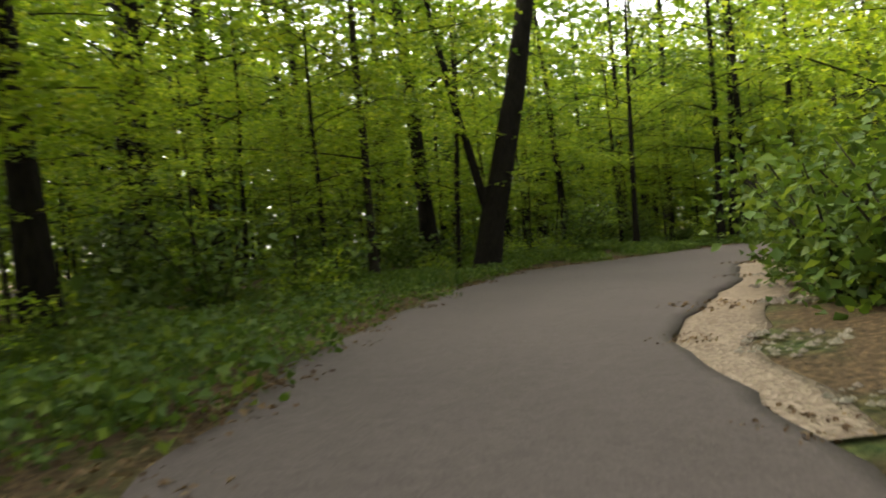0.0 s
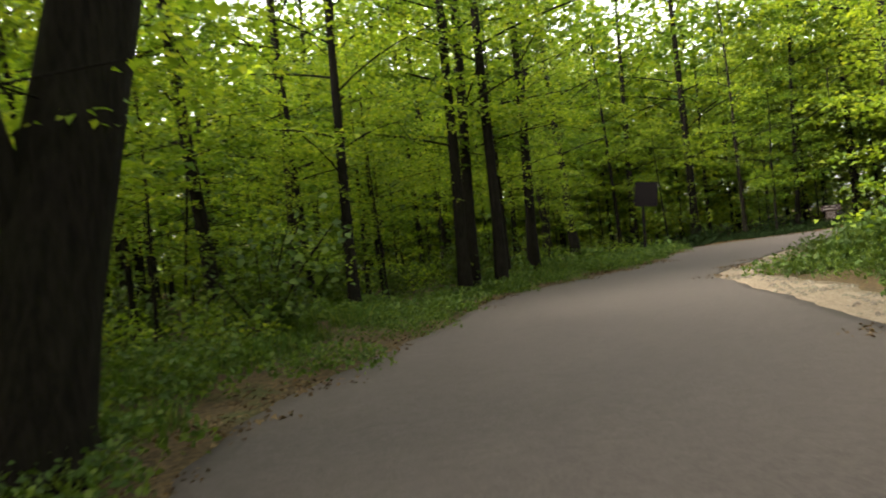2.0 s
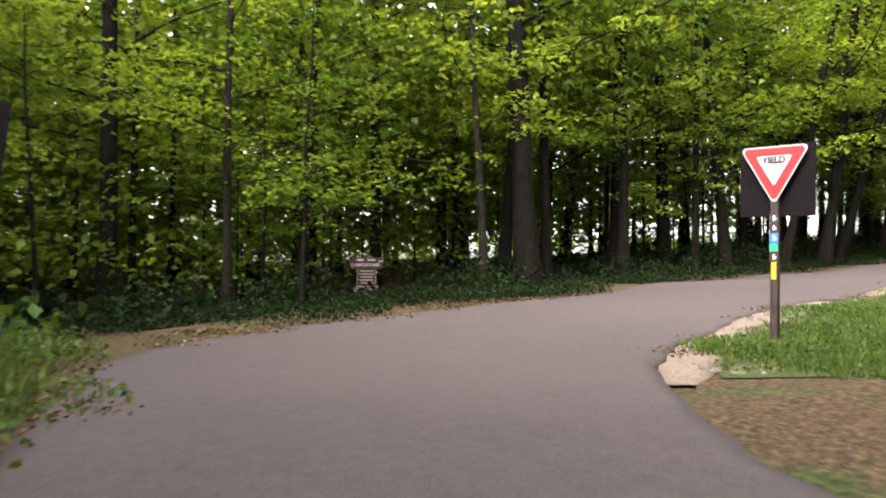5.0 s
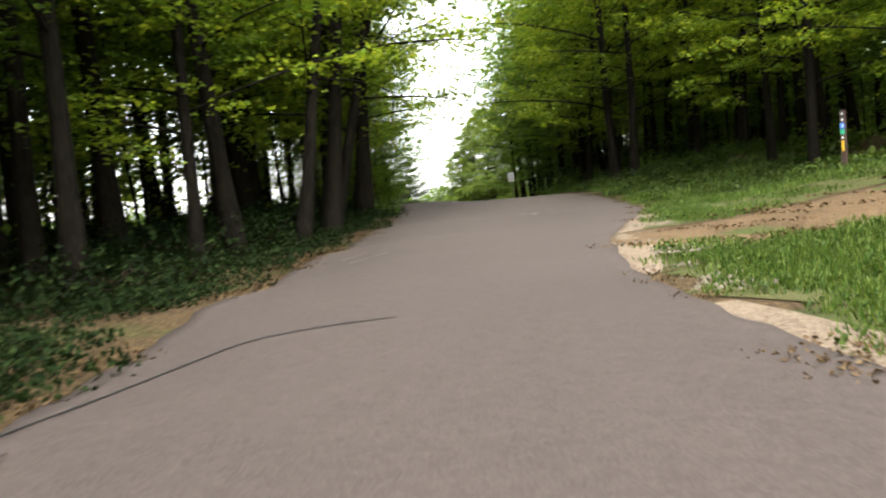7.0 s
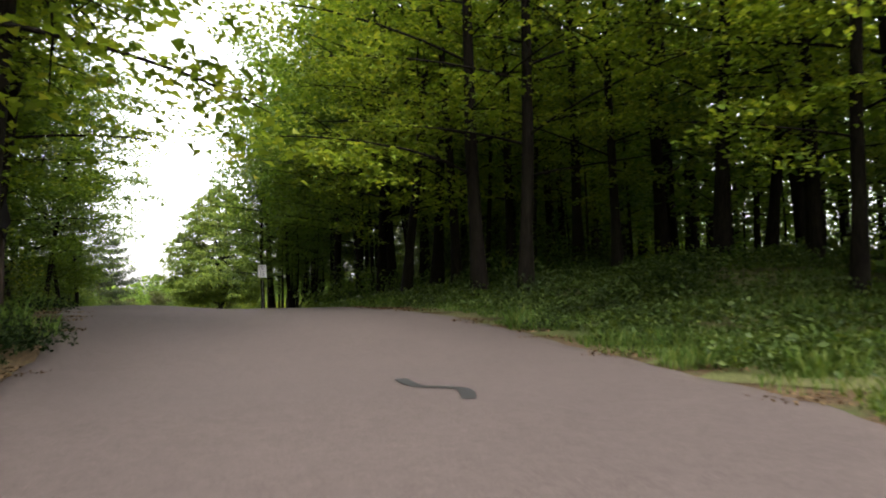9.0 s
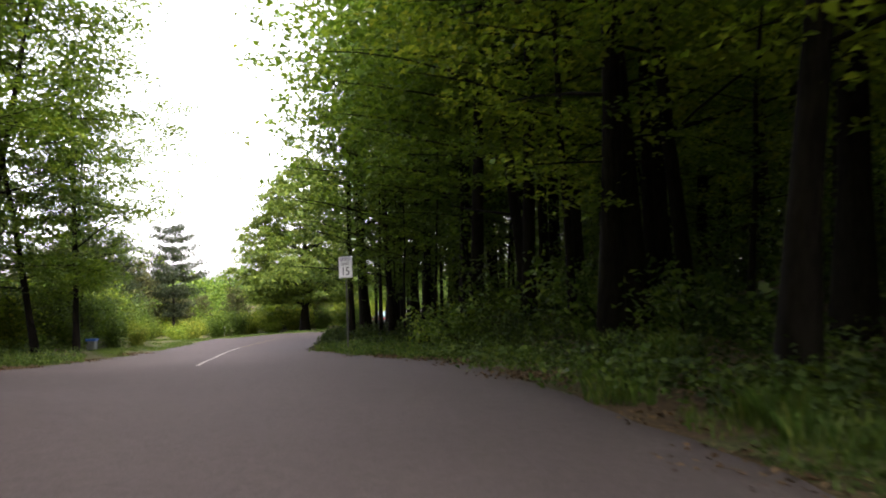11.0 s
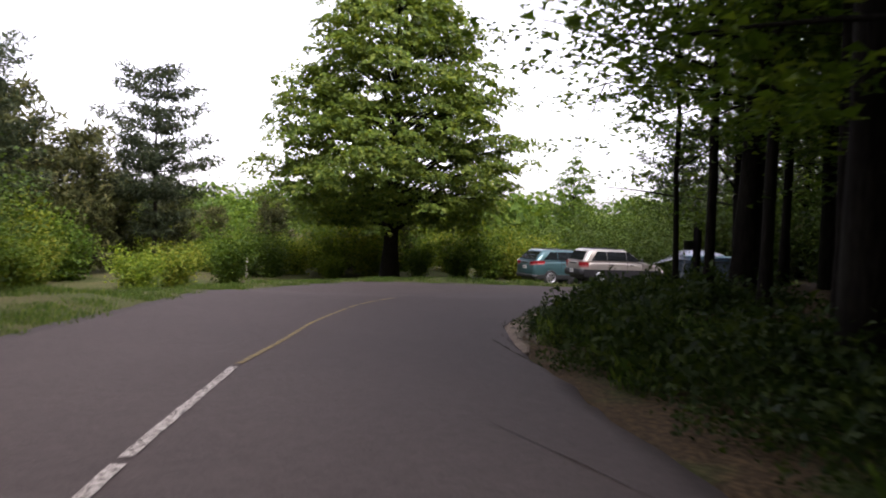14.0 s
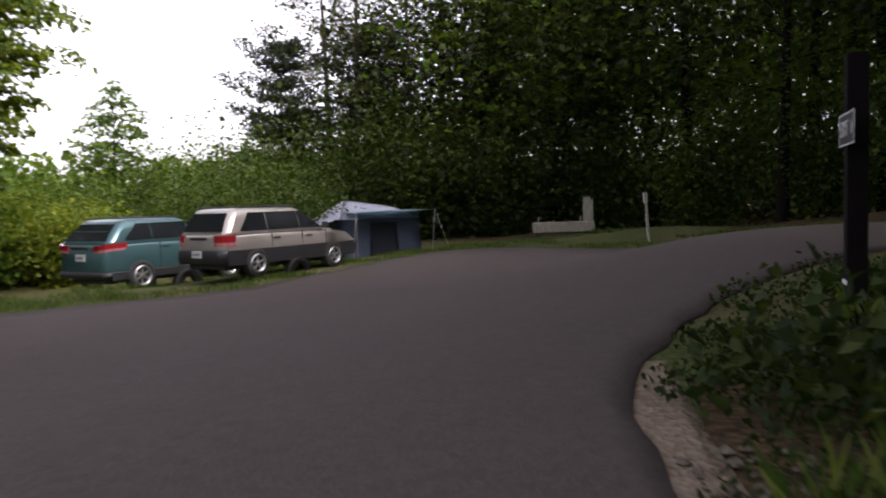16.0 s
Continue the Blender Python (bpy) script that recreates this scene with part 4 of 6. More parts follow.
for count, area, gap, test in (
        (46, (-14, 0, 30, 46), 1.3, lambda x, y, d: (d > 1.8) & (d < 7) & (y > 1.3 * x + 4) & open_view(x, y)),
        (46, (2, -4, 28, 29), 1.0, lambda x, y, d: (d > 1.9) & (d < 5) & (y < 1.3 * x + 4) & ~lawn(x, y) & open_view(x, y)),
        (70, (28, 12, 90, 46), 1.1, lambda x, y, d: (d > 1.5) & (d < 7) & (y > 35.5 - 0.62 * (x - 36)) & open_view(x, y)),
        (80, (36, -26, 96, 16), 1.1, lambda x, y, d: (d > 1.5) & (d < 7) & (y < 35.5 - 0.62 * (x - 36)) & ~lawn(x, y) & ~camp(x, y) & open_view(x, y))):
    for x, y in scatter(count, area, gap, test, low_spots):
        if x > 74 and y < 8 - 0.62 * (x - 80) and road_distance(x, y)[0] < 4:
            continue
        pick = shrubs[int(rng.integers(3))]
        plant(verge_shade_shrub if north_verge((x, y)) else pick, x, y, rng.uniform(0.7, 1.25), group="woodland shrubs")
for k, (x, y) in enumerate(((5.2, 6.0), (6.0, 8.4), (6.6, 10.8), (7.6, 13.4), (8.8, 15.6), (10.4, 17.4), (5.4, 4.0), (7.4, 8.0), (8.8, 11.2), (11.6, 15.2), (12.8, 19.6), (14.6, 20.8), (17.4, 21.6), (5.0, 5.1), (5.0, 3.2), (5.3, 7.0), (5.8, 9.2), (7.0, 11.8), (5.0, 1.6), (6.3, 13.2), (7.6, 15.6), (5.9, 11.6), (4.5, 9.0), (4.3, 7.2), (4.9, 10.6), (4.4, 5.4), (4.9, 8.0), (4.0, 6.4), (3.7, 4.9), (3.5, 3.4), (3.9, 7.6))):
    plant(shrubs[(2, 2, 0)[k % 3]], x, y, 0.85 + 0.1 * (k % 4), 37 * k, group="woodland shrubs")
for k, (x, y) in enumerate(((13.0, 20.7), (14.7, 22.3), (16.4, 23.5), (18.5, 24.7), (20.5, 25.8), (15.6, 21.4), (19.6, 24.2), (22.4, 26.6))):
    plant(shrubs[k % 2], x, y, 0.6 + 0.06 * (k % 3), 53 * k, group="woodland shrubs")
inner_side = lambda x, y: edge_distance(right_edge, x, y) < edge_distance(left_edge, x, y)
woods = lambda x, y: ~lawn(x, y) & ~camp(x, y)
near_spots = spread_spots(700, (-8, -3, 99, 46), lambda x, y, d: (d > 0.3 + 0.25 * np.sin(1.7 * x + y)) & (d < 3.2) & woods(x, y) & ~(inner_side(x, y) & (d < 1.15) & (x < 25)) & ((d > 2.5) | (y > 1.3 * x + 4) | (x > 29)) & ((d > 0.6) | (x < 90)) & ((d > 1.7) | (x < 28) | (x > 46) | (y > 31.5 - 0.75 * (x - 28))), (0.7, 1.1), [0, 1])
far_spots = spread_spots(480, (-16, -8, 99, 50), lambda x, y, d: (d > 3) & (d < 10) & woods(x, y), (0.9, 1.5), [2])
# Verge undergrowth kept apart as ivy; its dark colour stands in for shade.
strew("ivy", leafy, [q for q in near_spots + far_spots if north_verge(q)], VERGE_SHADE_LEAF, "low plants under the trees beside the road, coloured dark for shade", "ivy")
strew("undergrowth", leafy, [q for q in near_spots + far_spots if not north_verge(q)] + spread_spots(50, (-7, -8, -1, 9), lambda x, y, d: (d > 0.4) & (d < 4), (0.8, 1.2), [0, 1]) + spread_spots(70, (2, -2, 10, 14), lambda x, y, d: (d > 1.6) & (d < 3.6), (0.6, 0.95), [0, 1]), SHADE_LEAF, "low leafy undergrowth along the forest edge", "undergrowth")
strew("brush", leafy, spread_spots(150, (9, 16, 25, 28.5), lambda x, y, d: (d > 1.25) & (d < 6), (0.7, 1.15), [0, 1, 3]), SHADE_LEAF, "leafy brush on the inside of the bend", "brush")
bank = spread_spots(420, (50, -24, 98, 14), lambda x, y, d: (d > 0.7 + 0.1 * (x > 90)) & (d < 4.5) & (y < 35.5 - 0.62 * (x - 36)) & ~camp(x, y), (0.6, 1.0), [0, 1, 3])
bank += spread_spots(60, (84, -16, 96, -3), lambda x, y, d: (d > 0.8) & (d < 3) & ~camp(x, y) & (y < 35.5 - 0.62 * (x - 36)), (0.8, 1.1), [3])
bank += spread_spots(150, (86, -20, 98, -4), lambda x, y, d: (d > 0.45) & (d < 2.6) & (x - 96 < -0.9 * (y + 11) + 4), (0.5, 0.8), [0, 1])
# Weeds in the shade-darkened leaf colour.
strew("bank_weeds", leafy, bank, BANK_SHADE_LEAF, "rank leafy weeds on the bank beside the road", "weeds")
strew("weeds", blades, spread_spots(90, (-8, -4, 24, 38), lambda x, y, d: (d > 0.5) & (d < 3.2) & (edge_distance(left_edge, x, y) < edge_distance(right_edge, x, y)), (0.45, 0.85), [1]), GRASS, "thin tall grass under the trees by the road", "weeds")
strew("weeds", blades, spread_spots(130, (46, -24, 100, 20), lambda x, y, d: (d > 0.3 + 0.35 * (x > 90)) & (d < 2.6) & ~camp(x, y), (0.5, 0.9), [1]), GRASS, "tall rank grass at the road edge", "weeds")
clear_of_track = lambda x, y: edge_distance(trail, x, y) > 1.25
green = spread_spots(400, (22, 2, 66, 31), lambda x, y, d: (d > 0.75) & lawn(x, y) & clear_of_track(x, y), (0.8, 1.2), [0])
green += spread_spots(170, (25, 20, 41, 31), lambda x, y, d: (d > 0.8) & (d < 5) & lawn(x, y) & clear_of_track(x, y), (0.7, 1.1), [0])
strew("grass", blades, green, GRASS, "short green grass of the verge", "grass")
strew("clover", leafy, [(x, y, s, 4) for x, y, s, k in green[::2]] + spread_spots(190, (36, 2, 66, 22), lambda x, y, d: (d > 1.2) & lawn(x, y) & clear_of_track(x, y) & (y < 16), (0.8, 1.3), [0, 1]), SHADE_LEAF, "low broad-leaved weeds in the grass", "weeds")
strew("grass", blades, spread_spots(230, (84, -44, 122, 6), lambda x, y, d: (d > 0.15) & (d < 4) & camp(x, y), (0.6, 0.9), [0]), GRASS, "mown grass round the camp clearing", "grass")


def pebble_arrays(seed, radius, count):
    """Small angular stones lying on the ground."""
    own = np.random.default_rng(seed)
    v, f = [], []
    corner = np.array([(1, 0, 0.1), (0.3, 0.9, 0.15), (-0.8, 0.6, 0.1), (-0.9, -0.5, 0.15), (0.2, -1, 0.1), (0.15, 0.1, 0.75), (-0.35, -0.1, 0.7)])
    tri = np.array([(0, 1, 5), (1, 2, 5), (2, 6, 5), (2, 3, 6), (3, 4, 6), (4, 5, 6), (4, 0, 5)])
    for k in range(count):
        a, r, s, t = own.uniform(0, 6.28), radius * np.sqrt(own.uniform()), own.uniform(0.012, 0.045), own.uniform(0, 6.28)
        p = corner * own.uniform(0.7, 1.2, (7, 3)) * s
        v.append(np.stack([p[:, 0] * np.cos(t) - p[:, 1] * np.sin(t) + r * np.cos(a), p[:, 0] * np.sin(t) + p[:, 1] * np.cos(t) + r * np.sin(a), p[:, 2]], 1))
        f.append(tri + 7 * k)
    return np.concatenate(v), np.concatenate(f)


stones = [pebble_arrays(49, 0.32, 34), pebble_arrays(50, 0.36, 30)]
gravelled = lambda x, y, d: (d > 0.35) & (d < 0.85) & inner_side(x, y) & (((x > 1.5) & (x < 21)) | ((x > 26) & (x < 45)) | ((x > 92.5) & (x < 97)))
strew("gravel", stones, spread_spots(150, (1, 2, 46, 32), gravelled, (0.8, 1.3), [0, 1]) + spread_spots(16, (92, -17, 97, -8), gravelled, (0.8, 1.1), [0]), STONE, "loose pale stones on the road shoulder", "gravel", -0.02)
dry = [patch_arrays(45, 0.7, 70, 0.07, 0.03, 2.5, 0.7)]
strew("fallen_leaves", dry, spread_spots(430, (-6, 0, 100, 44), lambda x, y, d: (d > -0.12) & (d < 0.6) & ~(inner_side(x, y) & (x > 1.5) & (x < 46) & (d > 0.1)), (0.5, 1.0), [0]) + spread_spots(70, (24, 15, 44, 25), lambda x, y, d: (d > 0.5) & (edge_distance(trail, x, y) < 1.4), (0.8, 1.2), [0]), DRY_LEAF, "brown fallen leaves along the road edge", "fallen leaves", -0.03)
for ob in protos:
    if ob.name not in used:
        plant(ob, -20, 30)

deep_protos = tall_deep + young_deep
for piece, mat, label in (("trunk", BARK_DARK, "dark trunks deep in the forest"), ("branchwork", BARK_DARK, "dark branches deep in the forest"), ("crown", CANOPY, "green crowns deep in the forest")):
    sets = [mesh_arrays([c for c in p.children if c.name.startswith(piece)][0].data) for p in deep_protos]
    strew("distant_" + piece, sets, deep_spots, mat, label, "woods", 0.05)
for p in deep_protos:
    for c in list(p.children):
        bpy.data.objects.remove(c)
    bpy.data.objects.remove(p)

# the forked oak at the bend
own = np.random.default_rng(5)
oak = thing("forked_oak", pose(1.1, 20.4, at_ground(1.1, 20.4, 0.1), 0, 0, 0), "thick dark oak forking low beside the road", "tree")
stem = np.array([(0, 0, -0.2), (0.07, 0.03, 0.5), (0.24, 0.1, 1.3), (0.55, 0.15, 2.6), (1.12, 0.15, 5), (1.7, 0.1, 8), (2.3, 0, 12), (2.8, 0, 16)])
limb = np.array([(0.22, 0.1, 1.2), (0.1, 0.1, 1.9), (-0.14, 0.1, 3.0), (-0.52, 0.1, 4.6), (-1.0, 0.1, 7), (-1.4, 0.1, 10)])
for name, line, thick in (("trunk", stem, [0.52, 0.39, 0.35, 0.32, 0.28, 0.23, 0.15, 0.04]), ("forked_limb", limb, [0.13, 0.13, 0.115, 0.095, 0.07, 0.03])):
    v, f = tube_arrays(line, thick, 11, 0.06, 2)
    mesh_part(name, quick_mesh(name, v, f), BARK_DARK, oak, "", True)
heads = np.vstack([stem[5:].repeat(26, 0) + own.normal(0, 1, (78, 3)) * [2.2, 2.2, 1.8], limb[4:].repeat(20, 0) + own.normal(0, 1, (40, 3)) * [1.6, 1.6, 1.3]])
v, f = spray_leaves(own, heads, 0.75, 28, 0.19)
mesh_part("crown", quick_mesh("crown", v, f), CANOPY, oak)

# the big maple and the trees of the clearing
maple = round_tree("shade_maple", "large round-crowned maple standing alone on the grass", 51, 14.8, 0.78, [(2.8, 3.6), (3.4, 5.0), (4.6, 5.9), (7.0, 5.4), (9.3, 4.7), (11.8, 3.4), (13.8, 1.6), (14.8, 0.3)], 900, 84, 0.2, BARK_DARK, OPEN_MAPLE)
maple.matrix_basis = pose(113.3, -21.8, at_ground(113.3, -21.8), 0, 0, 0)
leaners = broadleaf("leaning_tree", "spindly leaning tree with open feathery leaves", 52, 13, 0.26, 2.2, 3.6, 26, 330, 60, 0.16, BARK_DARK, CANOPY, 0.5, 1.25, fine=14)
leaners.matrix_basis = pose(90.6, 3.6, at_ground(90.6, 3.6), 8, 9, 30)
for x, y, s, r, a in ((87.2, 6.0, 1.0, 100, 6), (94.2, 2.6, 0.72, 220, 7), (83.4, 8.8, 1.05, 300, 5), (97.4, 1.2, 0.5, 10, 2), (79.0, 11.6, 1.0, 60, 6), (74.5, 14.6, 1.05, 180, 0), (86.5, 11.5, 1.1, 20, 0), (69.5, 17.4, 1.0, 240, 4), (92.0, 8.5, 1.0, 320, 0), (81.0, 15.5, 1.1, 130, 0)):
    copy_thing(leaners, pose(x, y, at_ground(x, y), a, a, r) @ Matrix.Scale(s, 4))
pine = conifer("pine", "ragged dark pine at the edge of the clearing", 61, 13.0, 0.34, 2.6, 2.8, 12, BARK_GREY, NEEDLE, 0.6, 0.72, 60)
pine.matrix_basis = pose(118.2, -12.7, at_ground(118.2, -12.7), 0, 0, 0) @ Matrix.Scale(0.72, 4)
for x, y, s, r in ((111.0, -41.8, 0.95, 10), (108.0, -44.5, 1.05, 100), (102.5, -46.7, 1.1, 60), (142.0, -30.7, 0.55, 20), (98.0, -45.5, 1.15, 200), (107.5, -4.2, 0.74, 140), (131.0, -17.5, 0.6, 200), (137.0, -12.0, 0.45, 75), (146.0, -20.0, 0.6, 300)):
    copy_thing(pine, pose(x, y, at_ground(x, y), 0, 0, r) @ Matrix.Scale(s, 4))
CEDAR_NEEDLE = leaf_material("olive_needles", [(0.0, (0.028, 0.036, 0.012)), (0.6, (0.06, 0.07, 0.024)), (1.0, (0.11, 0.11, 0.04))], 0.25, 0.6)
cedar = conifer("cedar", "dense olive-green conifer with branches to the ground", 62, 6.0, 0.2, 0.3, 1.7, 13, BARK_GREY, CEDAR_NEEDLE, 0.4, 0.6, 40)
cedar.matrix_basis = pose(118.8, -9.6, at_ground(118.8, -9.6), 0, 0, 0)
for x, y, s, r in ((116.2, -6.0, 1.15, 40), (121.8, -12.0, 0.8, 130), (120.4, -7.4, 1.0, 200), (123.6, -15.6, 0.62, 310), (125.5, -18.4, 0.55, 20), (121.0, -24.6, 0.55, 90), (119.6, -26.8, 0.5, 250), (126.4, -22.6, 0.66, 170), (112.6, -3.4, 1.1, 280), (122.8, -29.6, 0.62, 60), (109.4, -0.8, 0.95, 10)):
    copy_thing(cedar, pose(x, y, at_ground(x, y), 0, 0, r) @ Matrix.Scale(s, 4))
lone = round_tree("small_tree", "small upright tree standing above the bushes", 53, 7.0, 0.2, [(1.4, 1.2), (2.6, 1.9), (4.4, 1.6), (6.2, 0.8), (7.0, 0.2)], 150, 44, 0.17, BARK_GREY, CANOPY, 0.5)
lone.matrix_basis = pose(118.3, -40.5, at_ground(118.3, -40.5), 0, 0, 0)
slim = broadleaf("slender_tree", "tall slender tree with pale bark and thin olive-brown leaves", 54, 15.5, 0.34, 2.6, 2.3, 30, 230, 40, 0.14, PALE_BARK, THIN_LEAF, 0.8, 0.85, fine=30)
slim.matrix_basis = pose(108.4, -43.6, at_ground(108.4, -43.6), 0, 0, 20)
for x, y, s, r in ((106.0, -45.0, 0.95, 140), (110.6, -46.4, 1.0, 250), (103.6, -44.6, 0.85, 60)):
    copy_thing(slim, pose(x, y, at_ground(x, y), 0, 0, r) @ Matrix.Scale(s, 4))
thicket = shrub("dark_bush", "tall dense dark green bush behind the tent", 72, 4.2, 2.4, 5200, 0.15, SHADE_LEAF, 14)
thicket.matrix_basis = pose(111.0, -37.0, at_ground(111, -37), 0, 0, 0)
for x, y, s in ((107.8, -38.6, 1.1), (104.6, -39.6, 1.25), (101.2, -40.6, 1.3), (97.4, -40.2, 1.2), (114.4, -36.0, 0.9), (109.2, -41.5, 1.5), (105.4, -43.5, 1.6), (94.2, -37.0, 1.1), (91.4, -33.4, 1.1), (89.0, -29.6, 1.0), (117.6, -37.4, 1.0), (113.0, -41.0, 1.3), (141.0, -6.0, 1.5), (146.0, -11.0, 1.7), (149.0, -17.0, 1.6), (148.0, -25.0, 1.8), (142.0, -31.0, 1.6), (135.0, -35.0, 1.7), (128.0, -39.0, 1.5), (134.0, 0.0, 1.5), (126.0, 5.0, 1.6), (118.0, 9.0, 1.5), (104.8, -3.6, 0.75), (99.0, 0.2, 0.7), (93.6, 4.4, 0.75), (89.6, 7.0, 0.8), (85.0, 10.2, 0.85), (101.6, -1.2, 0.6)):
    copy_thing(thicket, pose(x, y, at_ground(x, y), 0, 0, rng.uniform(0, 360)) @ Matrix.Scale(s * (0.72 if x > 117 else 1.0), 4))
behind_cars = lambda x, y: y + 8.4 < -1.5 * (x - 94.5) and y < -26
hedge = shrub("large_shrub", "large leafy bush, yellow-green in the open light", 71, 3.0, 1.9, 3600, 0.18, PALE_LEAF, 12)
hazel = shrub("large_shrub", "large bush with mid-green leaves in the clearing", 73, 2.7, 1.7, 3400, 0.185, MAPLE, 11)
hazel.matrix_basis = pose(119.0, -22.0, at_ground(119, -22), 0, 0, 0)
dogwood = shrub("large_shrub", "broad dull green bush in the clearing", 74, 3.3, 1.7, 3400, 0.19, CANOPY, 12)
dogwood.matrix_basis = pose(122.0, -24.0, at_ground(122, -24), 0, 0, 0)
hedge.matrix_basis = pose(117.5, -23.7, at_ground(117.5, -23.7), 0, 0, 0)
for x, y, s in ((120.5, -19.7, 1.1), (115.5, -27.7, 1.0), (121.5, -27.7, 1.35), (113.5, -32.0, 1.1), (118.5, -33.7, 1.4), (124.5, -14.7, 1.2), (128.5, -10.7, 1.2), (123.5, -32.7, 1.5), (133.5, -14.7, 1.3), (126.5, -26.7, 1.6), (109.6, -33.8, 1.1), (138.5, -18.7, 1.5),
                (130.5, -22.7, 1.4), (115.0, -22.6, 0.9), (118.0, -25.6, 1.05), (111.8, -29.6, 0.9), (116.5, -18.4, 0.8), (121.0, -15.6, 0.9), (97.6, 2.6, 0.55), (95.0, 3.6, 0.7), (92.2, 5.6, 0.8), (89.0, 6.6, 0.8), (85.6, 8.6, 0.85), (82.2, 10.6, 0.8),
                (78.6, 12.6, 0.85), (75.0, 14.6, 0.8), (99.6, 1.4, 0.45), (101.5, 3.5, 1.3), (72.0, 16.2, 0.8), (105.5, 0.5, 1.6), (109.0, -2.5, 1.7), (112.2, -5.4, 1.7), (114.8, -8.2, 1.5), (103.0, -1.4, 1.25), (97.0, -1.3, 0.5), (95.0, 0.6, 0.55), (98.8, -2.2, 0.55), (100.8, -3.2, 0.6), (102.8, -4.2, 0.65), (99.8, -0.6, 0.8), (104.8, -5.0, 0.6), (93.4, 3.0, 0.6), (118.0, 3.0, 1.6), (124.0, -1.0, 1.7), (130.0, -4.0, 1.8), (137.0, -7.0, 1.9), (112.0, 6.5, 1.5), (143.0, -14.0, 1.9), (136.0, -26.0, 1.8), (129.0, -32.0, 1.8), (147.0, -22.0, 2.0), (124.0, -37.0, 1.6), (109.9, -9.2, 0.8), (111.9, -11.2, 0.95), (113.4, -14.0, 0.9), (115.0, -17.2, 1.05), (115.6, -20.6, 0.95), (115.2, -23.8, 1.05), (113.4, -26.6, 0.95), (111.4, -29.0, 1.0), (109.4, -31.2, 0.9), (107.4, -34.6, 0.9)):
    if math.hypot(x - 113.3, y + 21.8) < 6.3:
        continue
    kind = (hedge, dogwood, hazel, dogwood, hedge, hazel, dogwood)[int(rng.integers(7))]
    copy_thing(thicket if behind_cars(x, y) else kind, pose(x, y, at_ground(x, y), 0, 0, rng.uniform(0, 360)) @ Matrix.Scale((0.75 if behind_cars(x, y) else 1.0) * s * rng.uniform(0.75, 1.25) * (0.64 if y > -25 and x > 106 else 0.8), 4))
for k in range(44):
    a, far = radians(-62 + 62 * (k % 22) / 21 + 2 * math.sin(7 * k)), 29.5 + 7 * (k // 22) + 1.8 * math.sin(3.1 * k)
    x, y = 92 + far * math.cos(a), -6 + far * math.sin(a)
    copy_thing(thicket if behind_cars(x, y) else (dogwood, hedge, dogwood, hazel)[(k * 7 // 3) % 4], pose(x, y, at_ground(x, y), 0, 0, 71 * k) @ Matrix.Scale(0.6 + 0.1 * math.sin(2.3 * k) + 0.12 * (k // 22) + 0.12 * (y < -26), 4))
for x, y, s in ((104.5, -43.7, 1.05), (99.5, -42.7, 0.95), (94.5, -38.7, 1.0), (89.5, -34.7, 1.0), (84.5, -32.7, 1.0), (80.5, -29.7, 1.1), (95.5, -45.7, 1.1), (88.5, -41.7, 1.0), (103.5, -50.7, 1.1), (92.5, -33.2, 0.8),
                (99.0, -40.7, 0.9), (85.5, -27.7, 0.9), (97.0, -48.0, 1.1), (91.0, -37.5, 1.0), (87.0, -30.5, 0.9)):
    plant(tall_dark[int(rng.integers(2))], x, y, s, group="forest trees")


def far_woods():
    """Tree tops far off, past counting."""
    own = np.random.default_rng(81)
    c, n = [], []
    for k in range(150):
        a = own.uniform(-75, 20) if k < 110 else own.uniform(-180, 180)
        r = own.uniform(80, 150)
        x, y, h = 85 + r * np.cos(np.radians(a)), -5 + r * np.sin(np.radians(a)), own.uniform(3, 6)
        if x < 60 and y > -10 and own.uniform() < 0.9:
            continue
        w = own.uniform(2.5, 4.5)
        p = own.normal(0, 1, (300, 3))
        p /= np.linalg.norm(p, axis=1)[:, None]
        q = p * own.uniform(0.7, 1.1, (300, 1)) * [w, w, h * 0.55] + [x, y, h * 0.5 + 0.5]
        c.append(q)
        n.append(p + own.normal(0, 0.5, p.shape))
    c, n = np.concatenate(c), np.concatenate(n)
    ln = own.uniform(0.5, 1.1, len(c))
    v, f = leaf_arrays(c, n, ln, ln * 0.8, own)
    return tagged(mesh_part("far_woods", quick_mesh("far_woods", v, f), CANOPY), "far green woods beyond the clearing", "woods", "", "stuff")


def deep_woods(seed, count, area, test, low, top, mat, label, per=36, leaf=(0.35, 0.75)):
    """Leaf layers deep in the forest, past counting."""
    own = np.random.default_rng(seed)
    x0, y0, x1, y1 = area
    x, y = own.uniform(x0, x1, count * 4), own.uniform(y0, y1, count * 4)
    d = road_distance(x, y)
    keep = np.nonzero(test(x, y, d))[0][:count]
    x, y, d = x[keep], y[keep], d[keep]
    h = own.uniform(np.where((d < 20) | (low > 4), low, 0.2), top) + ground_height(x, y)
    c = np.repeat(np.c_[x, y, h], per, 0) + own.normal(0, 1, (len(x) * per, 3)) * [1.4, 1.4, 0.4]
    n = own.normal(0, 0.55, c.shape) + [0, 0, 0.9]
    ln = own.uniform(*leaf, len(c))
    v, f = leaf_arrays(c, n, ln, ln * 0.75, own)
    return tagged(mesh_part("deep_woods", quick_mesh("deep_woods", v, f), mat), label, "woods", "", "stuff")


deep_woods(91, 2300, (-60, -10, 40, 85), lambda x, y, d: (d > 17) & (d < 42) & (y > 1.3 * x + 4), 2.0, 12, MAPLE, "leafy depths of the forest behind the trunks")
